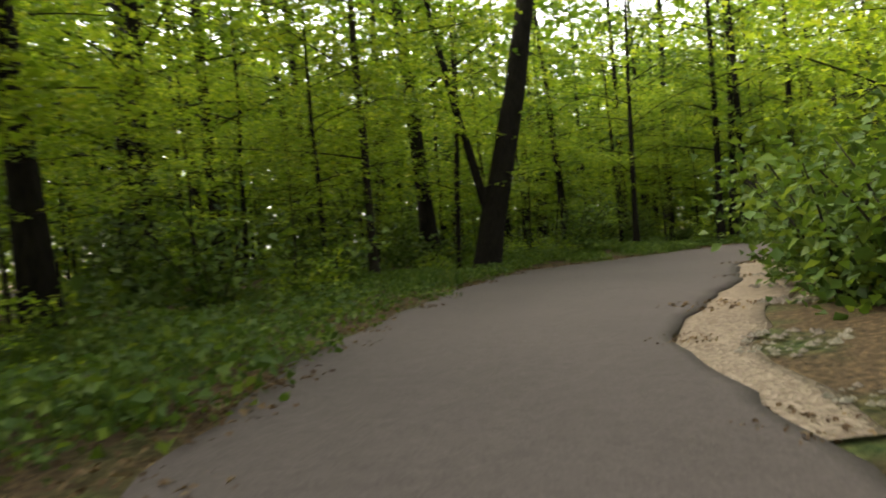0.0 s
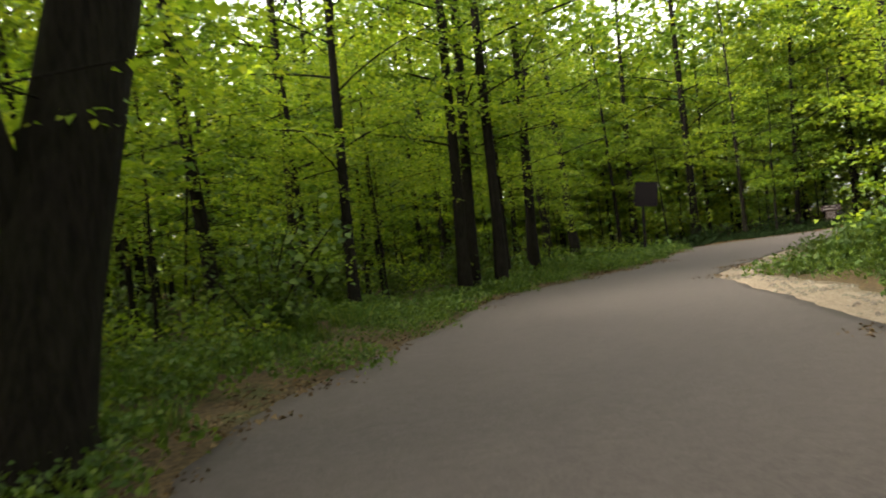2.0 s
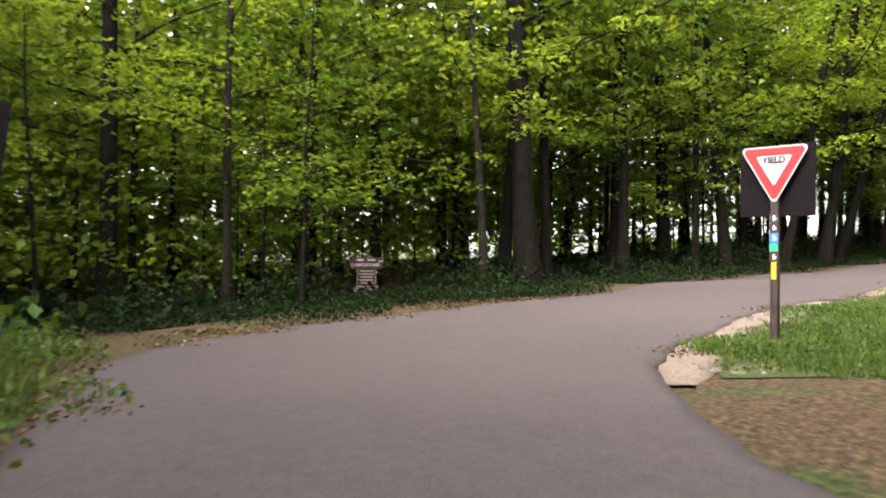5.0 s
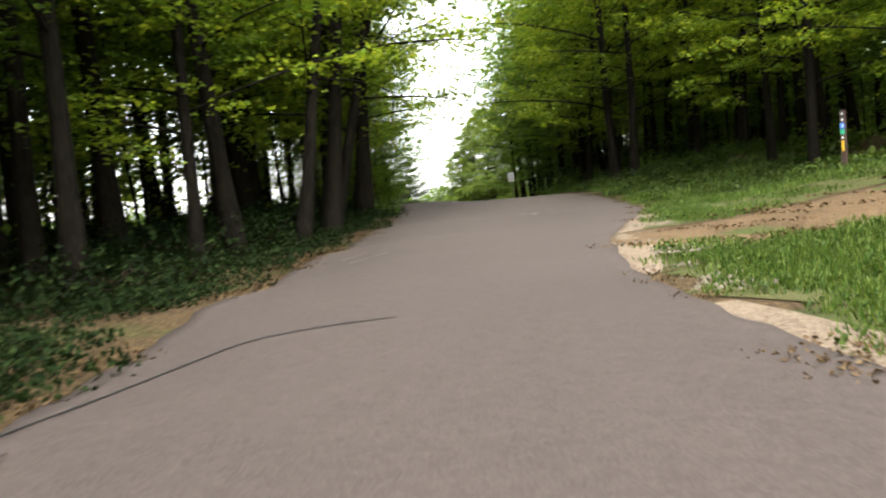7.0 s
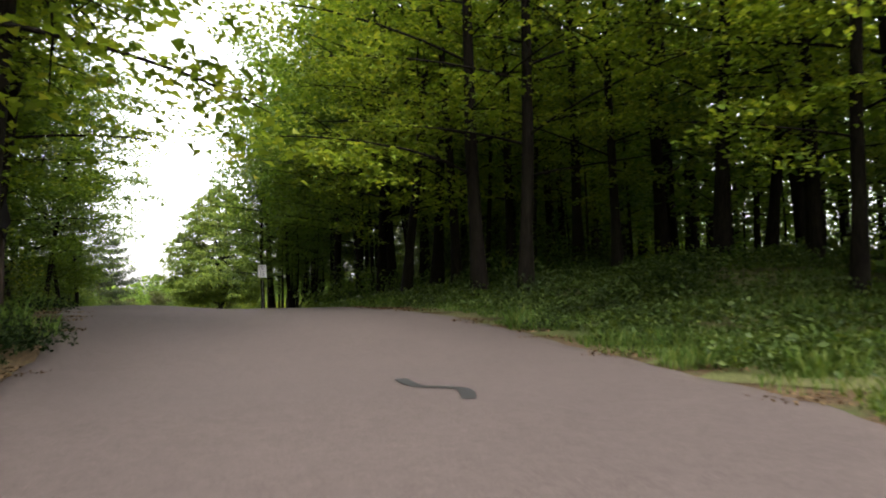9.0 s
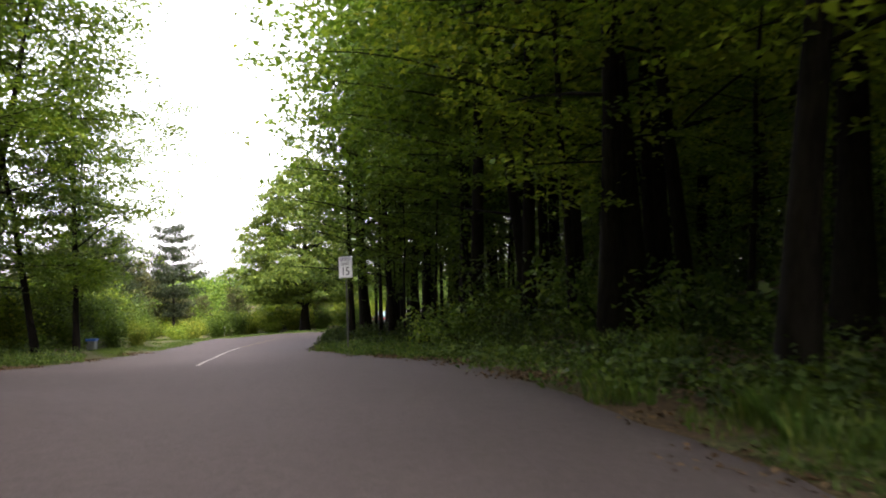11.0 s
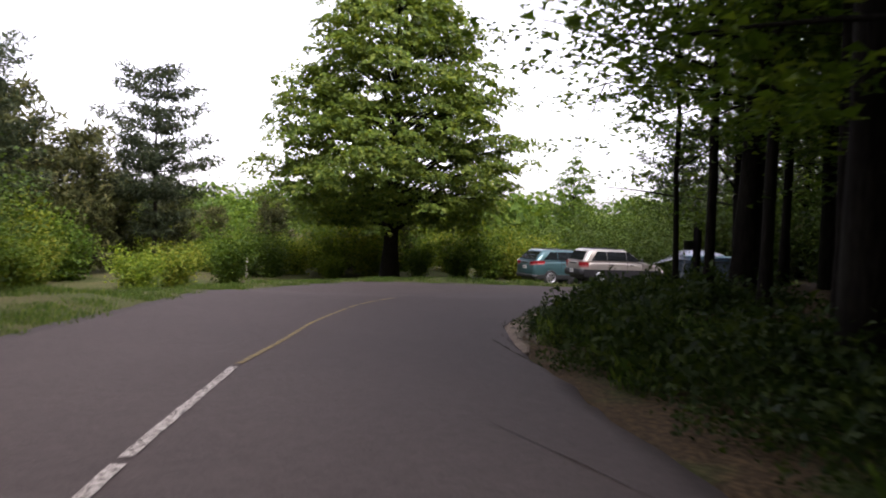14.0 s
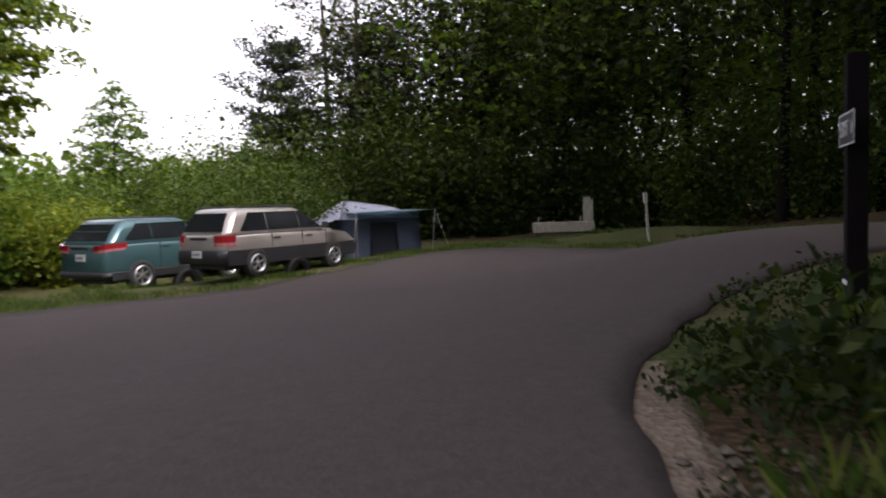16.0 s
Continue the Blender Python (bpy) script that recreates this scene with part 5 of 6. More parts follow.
deep_woods(102, 520, (-6, 40, 66, 92), lambda x, y, d: (d > 18) & (d < 48) & (y > 36 - 0.62 * (x - 36)) & (y > 1.3 * x + 4 - 40), 0.2, 4.5, MAPLE, "low green layer far back in the woods", 50, (0.25, 0.5))
deep_woods(92, 1100, (4, -40, 44, 14), lambda x, y, d: (d > 9) & (d < 34) & (y < 1.1 * x) & ~lawn(x, y), 1.0, 13, MAPLE, "leafy depths of the forest inside the bend", 56, (0.2, 0.42))
deep_woods(93, 1700, (36, -62, 104, 6), lambda x, y, d: (d > 8) & (d < 46) & (y < 12 - 0.3 * (x - 40)) & ~camp(x, y), 3.2, 14, CANOPY, "dark leafy depths of the forest uphill", 56, (0.2, 0.42))
deep_woods(94, 1150, (28, 22, 84, 76), lambda x, y, d: (d > 15) & (d < 40) & (y > 36 - 0.62 * (x - 36)), 2.0, 13, MAPLE, "leafy far side of the woods with gaps of light")
deep_woods(95, 800, (80, -74, 118, -38), lambda x, y, d: (d > 8) & ~camp(x, y) & (x - 96.3 < 0.46 * (-11.1 - y)), 1.0, 12, OLIVE_SHADE_LEAF, "dark leafy depths of the forest behind the camp", 56, (0.16, 0.36))
# Added leaf roof that keeps sky light out of the roadside forest.
deep_woods(96, 1250, (67, -30, 94, 6), lambda x, y, d: (d > 1.0) & (d < 24) & (y < 12 - 0.3 * (x - 40)) & ~camp(x, y), 6.5, 13, CANOPY, "leaf layer added over the roadside forest to darken it", 80, (0.16, 0.34))
deep_woods(99, 1100, (16, 40, 66, 86), lambda x, y, d: (d > 13) & (d < 46) & (y > 36 - 0.62 * (x - 36)), 5.0, 16, MAPLE, "bright crowns of the woods beyond the junction", 50, (0.25, 0.5))
deep_woods(101, 420, (28, 24, 76, 60), lambda x, y, d: (d > 7) & (d < 19) & (y > 37 - 0.62 * (x - 36)), 0.8, 7.5, MAPLE, "leafy middle layer of the woods beyond the verge", 56, (0.13, 0.3))
# Overhead leaves added to shade the verge below.
deep_woods(98, 650, (38, 12, 74, 46), lambda x, y, d: (d > 2.0) & (d < 16) & (y > 36 - 0.62 * (x - 36)), 6.0, 13, MAPLE, "leaf layer added over the woods beyond the road to shade their verge", 80, (0.16, 0.34))
# Another added light-blocking leaf layer, above the woods past the camp.
deep_woods(97, 850, (76, -62, 106, -26), lambda x, y, d: (d > 4) & ~camp(x, y) & (x - 96.3 < 0.3 * (-11.1 - y)), 5.0, 12, OLIVE_SHADE_LEAF, "leaf layer added over the forest behind the camp to darken it", 62, (0.16, 0.34))
deep_woods(100, 620, (74, -76, 114, -38), lambda x, y, d: (d > 9) & ~camp(x, y) & (x - 96.3 < 0.3 * (-11.1 - y)), 0.2, 3.2, OLIVE_SHADE_LEAF, "low dark thicket behind the camp", 50, (0.2, 0.42))
far_woods()

# ---- paints ----
RED = plain("sign_red", (0.22, 0.012, 0.014), 0.5)
DARK_RED = plain("sign_lettering_red", (0.03, 0.006, 0.008), 0.6)
# Dimmer copy of sign_white: colour lowered because bright light clips the yield sign.
MUTED_WHITE = plain("muted_sign_white", (0.38, 0.38, 0.37), 0.6, 0, 0.15)
WHITE = plain("sign_white", (0.6, 0.6, 0.59), 0.45, 0, 0.06)
BLACK = plain("sign_black", (0.02, 0.02, 0.022), 0.5)
DULL_WHITE = plain("weathered_white_paint", (0.34, 0.29, 0.27), 0.7)
BROWN = plain("sign_brown", (0.03, 0.012, 0.011), 0.75)
DARK_BOARD = plain("dark_sign_back", (0.006, 0.0045, 0.005), 0.92, 0, 0.25)
DARK_BOARD.node_tree.nodes["Principled BSDF"].inputs["Specular IOR Level"].default_value = 0.12
BLUE = plain("marker_blue", (0.04, 0.14, 0.5), 0.45)
GREEN = plain("marker_green", (0.02, 0.25, 0.14), 0.45)
YELLOW = plain("marker_yellow", (0.5, 0.32, 0.015), 0.5)
POST_WOOD = bark_material("dark_post_wood", (0.02, 0.015, 0.013), (0.075, 0.055, 0.05))
PALE_WOOD = bark_material("weathered_timber", (0.22, 0.19, 0.16), (0.42, 0.38, 0.33))
DULL_STEEL = plain("weathered_steel", (0.09, 0.088, 0.085), 0.6, 0.4)
STEEL = plain("galvanised_steel", (0.28, 0.28, 0.28), 0.45, 0.8)
GLASS = plain("tinted_car_glass", (0.01, 0.012, 0.014), 0.1, 0, 0.1, 3, 0.15)
RUBBER = plain("tyre_rubber", (0.018, 0.018, 0.018), 0.85)
ALLOY = plain("alloy_wheel", (0.55, 0.55, 0.56), 0.28, 0.9)
TRIM = plain("black_trim", (0.02, 0.021, 0.023), 0.55)
TEAL_PAINT = plain("teal_car_paint", (0.06, 0.135, 0.145), 0.28, 0.5, 0.05, 2, 0.7)
SILVER_PAINT = plain("pale_gold_car_paint", (0.4, 0.37, 0.335), 0.3, 0.6, 0.05, 2, 0.6)
GREY_CLAD = plain("dark_grey_cladding", (0.02, 0.02, 0.023), 0.5, 0.1)
LAMP_RED = plain("tail_lamp_red", (0.26, 0.012, 0.016), 0.12, 0, 0.1, 8, 0.8)
LAMP_CLEAR = plain("lamp_pink_clear", (0.4, 0.16, 0.16), 0.12, 0, 0.1, 8, 0.8)
TENT_ROOF = plain("tent_roof_fabric", (0.5, 0.53, 0.64), 0.75, 0, 0.1, 2.5)
TENT_WALL = plain("tent_wall_fabric", (0.1, 0.13, 0.19), 0.8, 0, 0.15, 2.5)
TENT_NET = plain("tent_mesh_window", (0.03, 0.035, 0.05), 0.8)
AWNING = plain("awning_fabric", (0.25, 0.36, 0.4), 0.75, 0, 0.1, 2.5)
DARK_BOARD.node_tree.nodes["Principled BSDF"].inputs["Specular IOR Level"].default_value = 0.1



def write(text, size, mat, parent, m, name="lettering", label="", bold=0.0):
    """Raised flat lettering, turned into a mesh."""
    cu = bpy.data.curves.new(name, "FONT")
    cu.body, cu.size, cu.align_x, cu.align_y, cu.extrude = text, size, "CENTER", "CENTER", 0.002
    cu.offset = bold
    tmp = bpy.data.objects.new(name, cu)
    me = bpy.data.meshes.new_from_object(tmp)
    bpy.data.objects.remove(tmp)
    ob = mesh_part(name, me, mat, parent, label)
    ob.matrix_basis = m
    return ob


def plate(bm, outline, depth, y=0.0):
    """A flat plate in the x-z plane with rounded outline, front face at y towards -y."""
    top = [bm.verts.new((x, y, z)) for x, z in outline]
    low = [bm.verts.new((x, y + depth, z)) for x, z in outline]
    bm.faces.new(top)
    bm.faces.new(low[::-1])
    for a in range(len(top)):
        b = (a + 1) % len(top)
        bm.faces.new((top[b], top[a], low[a], low[b]))


def rounded(points, r, steps=5):
    """Corners of a convex outline rounded with radius r."""
    out = []
    n = len(points)
    for k in range(n):
        p, a, b = (Vector(points[q % n]) for q in (k, k - 1, k + 1))
        u, v = (a - p).normalized(), (b - p).normalized()
        half = u.angle(v) / 2
        t = r / math.tan(half)
        c = p + (u + v).normalized() * (r / math.sin(half))
        s, e = p + u * t - c, p + v * t - c
        for q in range(steps + 1):
            d = s.lerp(e, q / steps).normalized() * r
            out.append((c.x + d.x, c.y + d.y))
    return out


def board(name, outline, depth, y, mat, parent, label=""):
    bm = bmesh.new()
    plate(bm, outline, depth, y)
    return part(name, bm, mat, parent, label)


def rect(cx, cz, w, h):
    return [(cx - w / 2, cz - h / 2), (cx + w / 2, cz - h / 2), (cx + w / 2, cz + h / 2), (cx - w / 2, cz + h / 2)]


FACE = Matrix.Rotation(radians(90), 4, "X")


def post(parent, w, d, h, mat=None, y=0.0, low=-0.4, name="post"):
    bm = bmesh.new()
    box(bm, 0, y, (h + low) / 2, w, d, h - low, 0.008)
    return part(name, bm, mat or POST_WOOD, parent)


def trail_markers(parent, top, w, y):
    """The stack of small route plates on a post."""
    z = top
    for mat, h, sym in ((BLACK, 0.13, WHITE), (BROWN, 0.13, WHITE), (BLUE, 0.14, WHITE), (GREEN, 0.12, GREEN), (BROWN, 0.13, WHITE), (YELLOW, 0.24, None)):
        ww = w if sym else w * 0.55
        p = board("marker_plate", rect(0, z - h / 2, ww, h - 0.012), 0.004, y, mat, parent)
        if sym and sym != mat:
            bm = bmesh.new()
            plate(bm, rect(0, z - h / 2, w * 0.22, h * 0.5), 0.002, y - 0.002)
            plate(bm, rect(0.012, z - h * 0.55, w * 0.42, h * 0.12), 0.002, y - 0.0025)
            part("symbol", bm, sym, p)
        z -= h


# ---- road markings ----
def worn_paint(name, colour):
    """Road paint rubbed through to the asphalt in flakes."""
    m, n, l, b = material(name, 0.8)
    p = coords(n)
    flakes, grain = noise_node(n, l, 24, 6, p, 0.7), noise_node(n, l, 70, 3, p)
    gone = ramp(n, l, flakes, [(0.47, (0, 0, 0)), (0.57, (1, 1, 1))])
    tone = ramp(n, l, grain, [(0.3, tuple(c * 0.6 for c in colour)), (0.7, colour)])
    l.new(blend(n, l, gone, tone, (0.055, 0.048, 0.045)), b.inputs["Base Color"])
    b.inputs["Specular IOR Level"].default_value = 0.2
    return m


LINE_WHITE = worn_paint("worn_white_paint", (0.5, 0.46, 0.42))
LINE_YELLOW = worn_paint("faded_yellow_paint", (0.27, 0.2, 0.075))


def painted_line(name, pts, width, mat, label, seed, gaps=0.03):
    own = np.random.default_rng(seed)
    line = spline(pts, 0.16)
    t = np.gradient(line, axis=0)
    t /= np.linalg.norm(t, axis=1)[:, None]
    nrm = np.c_[t[:, 1], -t[:, 0]]
    wa, wb = (width / 2 * (1 + own.uniform(-0.2, 0.06, (len(line), 1))) for _ in range(2))
    a, b = line + nrm * wa, line - nrm * wb
    z = road_height(line[:, 0], line[:, 1]) + 0.04
    v = np.stack([np.c_[a, z], np.c_[b, z]], 1).reshape(-1, 3)
    k = np.arange(len(line) - 1)
    k = k[own.uniform(0, 1, len(k)) > gaps]
    q = np.stack([2 * k, 2 * k + 1, 2 * k + 3, 2 * k + 2], 1)
    return tagged(mesh_part(name, quick_mesh(name, v, q), mat), label, "road marking", "", "structure")


painted_line("lane_line", [(73.6, 6.75), (77.2, 4.85), (81.4, 2.45), (85.3, 0.2), (88.9, -2.05), (92.2, -4.3)], 0.095, LINE_WHITE, "worn white centre line on the asphalt", 3, 0.05)
painted_line("lane_line", [(92.4, -4.45), (94.1, -5.9), (96.0, -7.5), (97.6, -9.1), (98.7, -10.4), (99.6, -11.9)], 0.08, LINE_YELLOW, "faded yellow centre line on the asphalt", 4, 0.06)
for k, pts in enumerate(([(36.2, 35.8), (35.5, 34.7), (34.8, 33.5), (34.5, 32.8)], [(35.15, 34.2), (36.0, 33.6), (36.8, 32.9), (38.0, 31.3), (38.0, 30.4), (37.7, 29.6)], [(43.2, 27.9), (44.1, 26.7)], [(44.0, 27.7), (44.7, 26.9)])):
    painted_line("tar_seam", pts, 0.035, BLACK, "dark tar seam in the asphalt", 11 + k)
painted_line("tar_patch", [(50.6, 18.9), (50.0, 19.3), (49.5, 19.2), (49.0, 19.7)], 0.16, BLACK, "dark tar blot on the asphalt", 21)

# ---- yield sign ----
yield_sign = thing("yield_sign", pose(29.36, 29.12, 0.41, 0, 0.5, 64.5 - 180), "red and white yield sign on a dark wooden post in grass", "road sign")
post(yield_sign, 0.1, 0.1, 2.74)
s = 0.914
tri = [(-s / 2, 2.755), (0, 2.755 - s * 0.866), (s / 2, 2.755)]
board("rim", rounded(tri, 0.05), 0.006, -0.062, MUTED_WHITE, yield_sign, "white rim")
inner = lambda f: [(x * f, 2.491 + (z - 2.491) * f) for x, z in tri]
board("red_field", rounded(inner(0.93), 0.045), 0.004, -0.067, RED, yield_sign, "red triangular field")
board("white_field", rounded(inner(0.52), 0.02), 0.004, -0.072, MUTED_WHITE, yield_sign)
write("YIELD", 0.115, DARK_RED, yield_sign, Matrix.Translation((0, -0.079, 2.565)) @ FACE, bold=0.0045)
trail_markers(yield_sign, 1.86, 0.115, -0.056)
for x, w, turn in ((-0.245, 0.47, 4), (0.245, 0.5, -6)):
    bm = bmesh.new()
    box(bm, x, 0.075, 2.3, w, 0.018, 0.96, 0.004, Matrix.Rotation(radians(turn), 4, "Z"))
    part("back_board", bm, DARK_BOARD, yield_sign, "dark brown board facing the other road")

# ---- dark sign seen from behind ----
back_sign = thing("park_sign", pose(24.9, 38.5, 0.56, 0, 3, -52), "square dark brown sign board on a wooden post", "road sign")
post(back_sign, 0.11, 0.1, 2.3, DARK_BOARD, 0.0, -0.7)
bm = bmesh.new()
box(bm, 0, -0.07, 2.45, 0.93, 0.03, 1.03, 0.006, Matrix.Rotation(radians(4), 4, "Y"))
part("board", bm, DARK_BOARD, back_sign)
for z in (2.15, 2.75):
    bm = bmesh.new()
    box(bm, 0, -0.045, z, 0.7, 0.03, 0.08, 0.004)
    part("batten", bm, POST_WOOD, back_sign)

# ---- diamond sign seen from behind at the crest ----
warning = thing("warning_sign", pose(60.2, 19.45, at_ground(60.2, 19.45), 0, 0, -35), "dark back of a diamond road sign on a wooden post", "road sign")
post(warning, 0.09, 0.09, 1.7)
board("panel", rounded([(0, 1.45), (0.43, 1.88), (0, 2.31), (-0.43, 1.88)], 0.04), 0.005, -0.055, DARK_BOARD, warning)

# ---- brown campground sign ----
camp_sign = thing("campground_sign", pose(38.3, 38.6, at_ground(38.3, 38.6) + 0.27, 0, 0, -68) @ Matrix.Scale(0.62, 4), "brown wooden campground sign with white lettering in undergrowth", "park sign")
post(camp_sign, 0.2, 0.12, 1.6, BROWN, 0.0, -1.2)
board("title_board", rect(0.0, 1.62, 1.5, 0.5), 0.04, -0.1, BROWN, camp_sign)
for x, z, w, h in ((-0.28, 1.76, 0.3, 0.1), (0.22, 1.76, 0.36, 0.1), (0.64, 1.7, 0.2, 0.05)):
    board("lettering_bar", rect(x, z, w, h), 0.003, -0.103, DULL_WHITE, camp_sign)
write("CAMPGROUND", 0.18, DULL_WHITE, camp_sign, Matrix.Translation((-0.05, -0.105, 1.53)) @ FACE, bold=0.006)
notice = board("notice_board", rect(0, 0.98, 0.86, 0.76), 0.03, -0.1, BROWN, camp_sign)
for k, w in enumerate((0.62, 0.7, 0.56, 0.6, 0.6)):
    board("text_bar", rect(0, 1.26 - 0.135 * k, w, 0.038), 0.003, -0.104, DULL_WHITE, notice)
for x in (-0.41, 0.41):
    board("side_border", rect(x, 0.98, 0.014, 0.74), 0.003, -0.103, DULL_WHITE, notice)
arrow = board("exit_board", rect(0, 0.46, 1.08, 0.22), 0.03, -0.1, BROWN, camp_sign)
bm = bmesh.new()
for x, z, w, h in ((0, 0.56, 1.06, 0.018), (0, 0.36, 1.06, 0.018), (-0.53, 0.46, 0.018, 0.21), (0.53, 0.46, 0.018, 0.21), (-0.34, 0.46, 0.16, 0.035)):
    plate(bm, rect(x, z, w, h), 0.003, -0.103)
plate(bm, [(-0.46, 0.46), (-0.37, 0.41), (-0.37, 0.51)], 0.003, -0.104)
part("border", bm, DULL_WHITE, arrow)
write("EXIT", 0.13, DULL_WHITE, arrow, Matrix.Translation((0.25, -0.105, 0.46)) @ FACE)

# ---- trail post, rail, stakes ----
trail_post = thing("trail_post", pose(41.55, 16.63, 1.8, 0, 1, -166), "brown wooden trail post with coloured route plates", "trail post")
post(trail_post, 0.1, 0.1, 1.34, BROWN)
trail_markers(trail_post, 1.33, 0.095, -0.056)
rail = thing("guard_rail", pose(43.4, 10.2, at_ground(43.4, 10.2), 0, 0, 226), "low pale timber guard rail with short posts under trees", "railing")
bm = bmesh.new()
box(bm, 3.0, 0, 0.62, 6.4, 0.1, 0.12, 0.012)
part("top_rail", bm, PALE_WOOD, rail)
for k in range(13):
    bm = bmesh.new()
    box(bm, 0.05 + 0.5 * k, 0, 0.2, 0.12, 0.1, 0.78, 0.012)
    part("short_post", bm, PALE_WOOD, rail)


def stake(name, x, y, h, label, lean=0):
    ob = thing(name, pose(x, y, at_ground(x, y), lean, lean, 20), label, "marker post")
    bm = bmesh.new()
    box(bm, 0, 0, h / 2 - 0.1, 0.05, 0.04, h + 0.2, 0.004)
    part("shaft", bm, PALE_WOOD, ob)
    bm = bmesh.new()
    box(bm, 0, -0.024, h - 0.14, 0.1, 0.012, 0.24, 0.004)
    part("reflector", bm, WHITE, ob)
    bm = bmesh.new()
    box(bm, 0, -0.024, h * 0.35, 0.06, 0.012, h * 0.45, 0.003)
    part("white_band", bm, WHITE, ob)
    return ob


stake("marker_stake", 96.0, -29.9, 1.2, "slim white marker stake at the road edge", 3)
stake("marker_stake", 116.5, -16.2, 0.9, "small white marker post beyond the bend")
low_rail = thing("log_barrier", pose(99.5, -36.1, at_ground(99.5, -36.1), 0, 0, 194), "pale weathered timber barrier with an upright post", "barrier")
bm = bmesh.new()
box(bm, 0.95, 0, 0.38, 2.0, 0.22, 0.34, 0.03)
part("beam", bm, PALE_WOOD, low_rail)
for x in (0.12, 1.78):
    bm = bmesh.new()
    box(bm, x, 0, 0.02, 0.18, 0.2, 0.42, 0.02)
    part("foot", bm, POST_WOOD, low_rail)
bm = bmesh.new()
box(bm, 1.76, 0.02, 0.9, 0.3, 0.18, 0.86, 0.02)
upright = part("upright", bm, PALE_WOOD, low_rail)
bm = bmesh.new()
box(bm, 1.76, 0.02, 1.36, 0.36, 0.24, 0.06, 0.01)
part("cap", bm, TRIM, upright)
for x in (0.14, 1.5):
    bm = bmesh.new()
    bmesh.ops.create_cone(bm, cap_ends=True, segments=8, radius1=0.02, radius2=0.02, depth=0.2, matrix=Matrix.Translation((x, 0, 0.62)))
    part("peg", bm, STEEL, low_rail)
exit_sign = thing("exit_sign", pose(94.75, -17.3, at_ground(94.75, -17.3), 0, 0, 85), "small dark exit sign with white border on a stout post", "road sign")
# Post takes the near-black board colour, so shade is put into its colour.
post(exit_sign, 0.14, 0.14, 2.0, DARK_BOARD)
board("panel", rect(0.1, 1.45, 0.62, 0.23), 0.006, -0.08, BLACK, exit_sign)
bm = bmesh.new()
for x, z, w, h in ((0.1, 1.56, 0.62, 0.012), (0.1, 1.34, 0.62, 0.012), (-0.204, 1.45, 0.012, 0.23), (0.404, 1.45, 0.012, 0.23)):
    plate(bm, rect(x, z, w, h), 0.003, -0.083)
plate(bm, [(0.36, 1.45), (0.3, 1.4), (0.3, 1.5)], 0.003, -0.084)
part("border", bm, WHITE, exit_sign)
write("EXIT", 0.16, WHITE, exit_sign, Matrix.Translation((0.03, -0.084, 1.45)) @ FACE)
bm = bmesh.new()
box(bm, 0, -0.073, 0.34, 0.15, 0.01, 0.03)
part("white_band", bm, WHITE, exit_sign)

# ---- box in the weeds ----
cabinet = thing("utility_box", pose(93.9, 1.9, at_ground(93.9, 1.9, 0.4), 0, 2, -35), "small pale grey service box with a blue lid in weeds", "utility box")
bm = bmesh.new()
box(bm, 0, 0, 0.36, 0.42, 0.34, 0.9, 0.02)
part("body", bm, STEEL, cabinet)
bm = bmesh.new()
box(bm, 0, 0, 0.86, 0.5, 0.42, 0.11, 0.025)
part("lid", bm, BLUE, cabinet, "dark blue lid")

# ---- speed limit sign ----
speed = thing("speed_limit_sign", pose(78.71, -0.8, 1.38, 0, -1.0, -165), "white speed limit sign on a slim steel post in weeds", "road sign")
post(speed, 0.045, 0.03, 2.55, DULL_STEEL, 0.0, -0.8)
board("panel", rounded(rect(0, 2.32, 0.555, 0.69), 0.035), 0.004, -0.035, WHITE, speed)
bm = bmesh.new()
for x, z, w, h in ((0, 2.652, 0.5, 0.01), (0, 1.988, 0.5, 0.01), (-0.264, 2.32, 0.01, 0.63), (0.264, 2.32, 0.01, 0.63)):
    plate(bm, rect(x, z, w, h), 0.002, -0.038)
part("border", bm, BLACK, speed)
for text, size, z in (("SPEED", 0.148, 2.56), ("LIMIT", 0.148, 2.42), ("15", 0.36, 2.175)):
    write(text, size, BLACK, speed, Matrix.Translation((0, -0.039, z)) @ FACE)
for z in (2.1, 2.54):
    bm = bmesh.new()
    bmesh.ops.create_cone(bm, cap_ends=True, segments=8, radius1=0.009, radius2=0.009, depth=0.01, matrix=Matrix.Translation((0, -0.04, z)) @ FACE)
    part("bolt", bm, STEEL, speed)


# ---- parked cars ----
def lofted(name, rings, mat, parent, caps=True, label="", smooth=True):
    rings = [np.array(r, float) for r in rings]
    n = len(rings[0])
    bm = bmesh.new()
    vs = [[bm.verts.new(p) for p in r] for r in rings]
    for a, b in zip(vs[:-1], vs[1:]):
        for k in range(n):
            bm.faces.new((a[k], a[(k + 1) % n], b[(k + 1) % n], b[k]))
    if caps:
        bm.faces.new(vs[0][::-1])
        bm.faces.new(vs[-1])
    bmesh.ops.recalc_face_normals(bm, faces=bm.faces)
    ob = part(name, bm, mat, parent, label, smooth)
    return ob


def hull_ring(y, zb, w, zt, wt):
    half = [(w * 0.8, zb), (w * 0.97, zb + 0.07), (w, zb + 0.25), (w, (zb + zt) / 2 + 0.08), (w * 0.985, zt - 0.1), (wt * 0.97, zt - 0.02), (wt * 0.8, zt)]
    return [(x, y, z) for x, z in half] + [(-x, y, z) for x, z in half[::-1]]


def plan_ring(z, rear, front, hw, r=0.12):
    pts = rounded([(-hw, rear), (hw, rear), (hw * 0.97, front), (-hw * 0.97, front)], r, 4)
    return [(x, y, z) for x, y in pts]


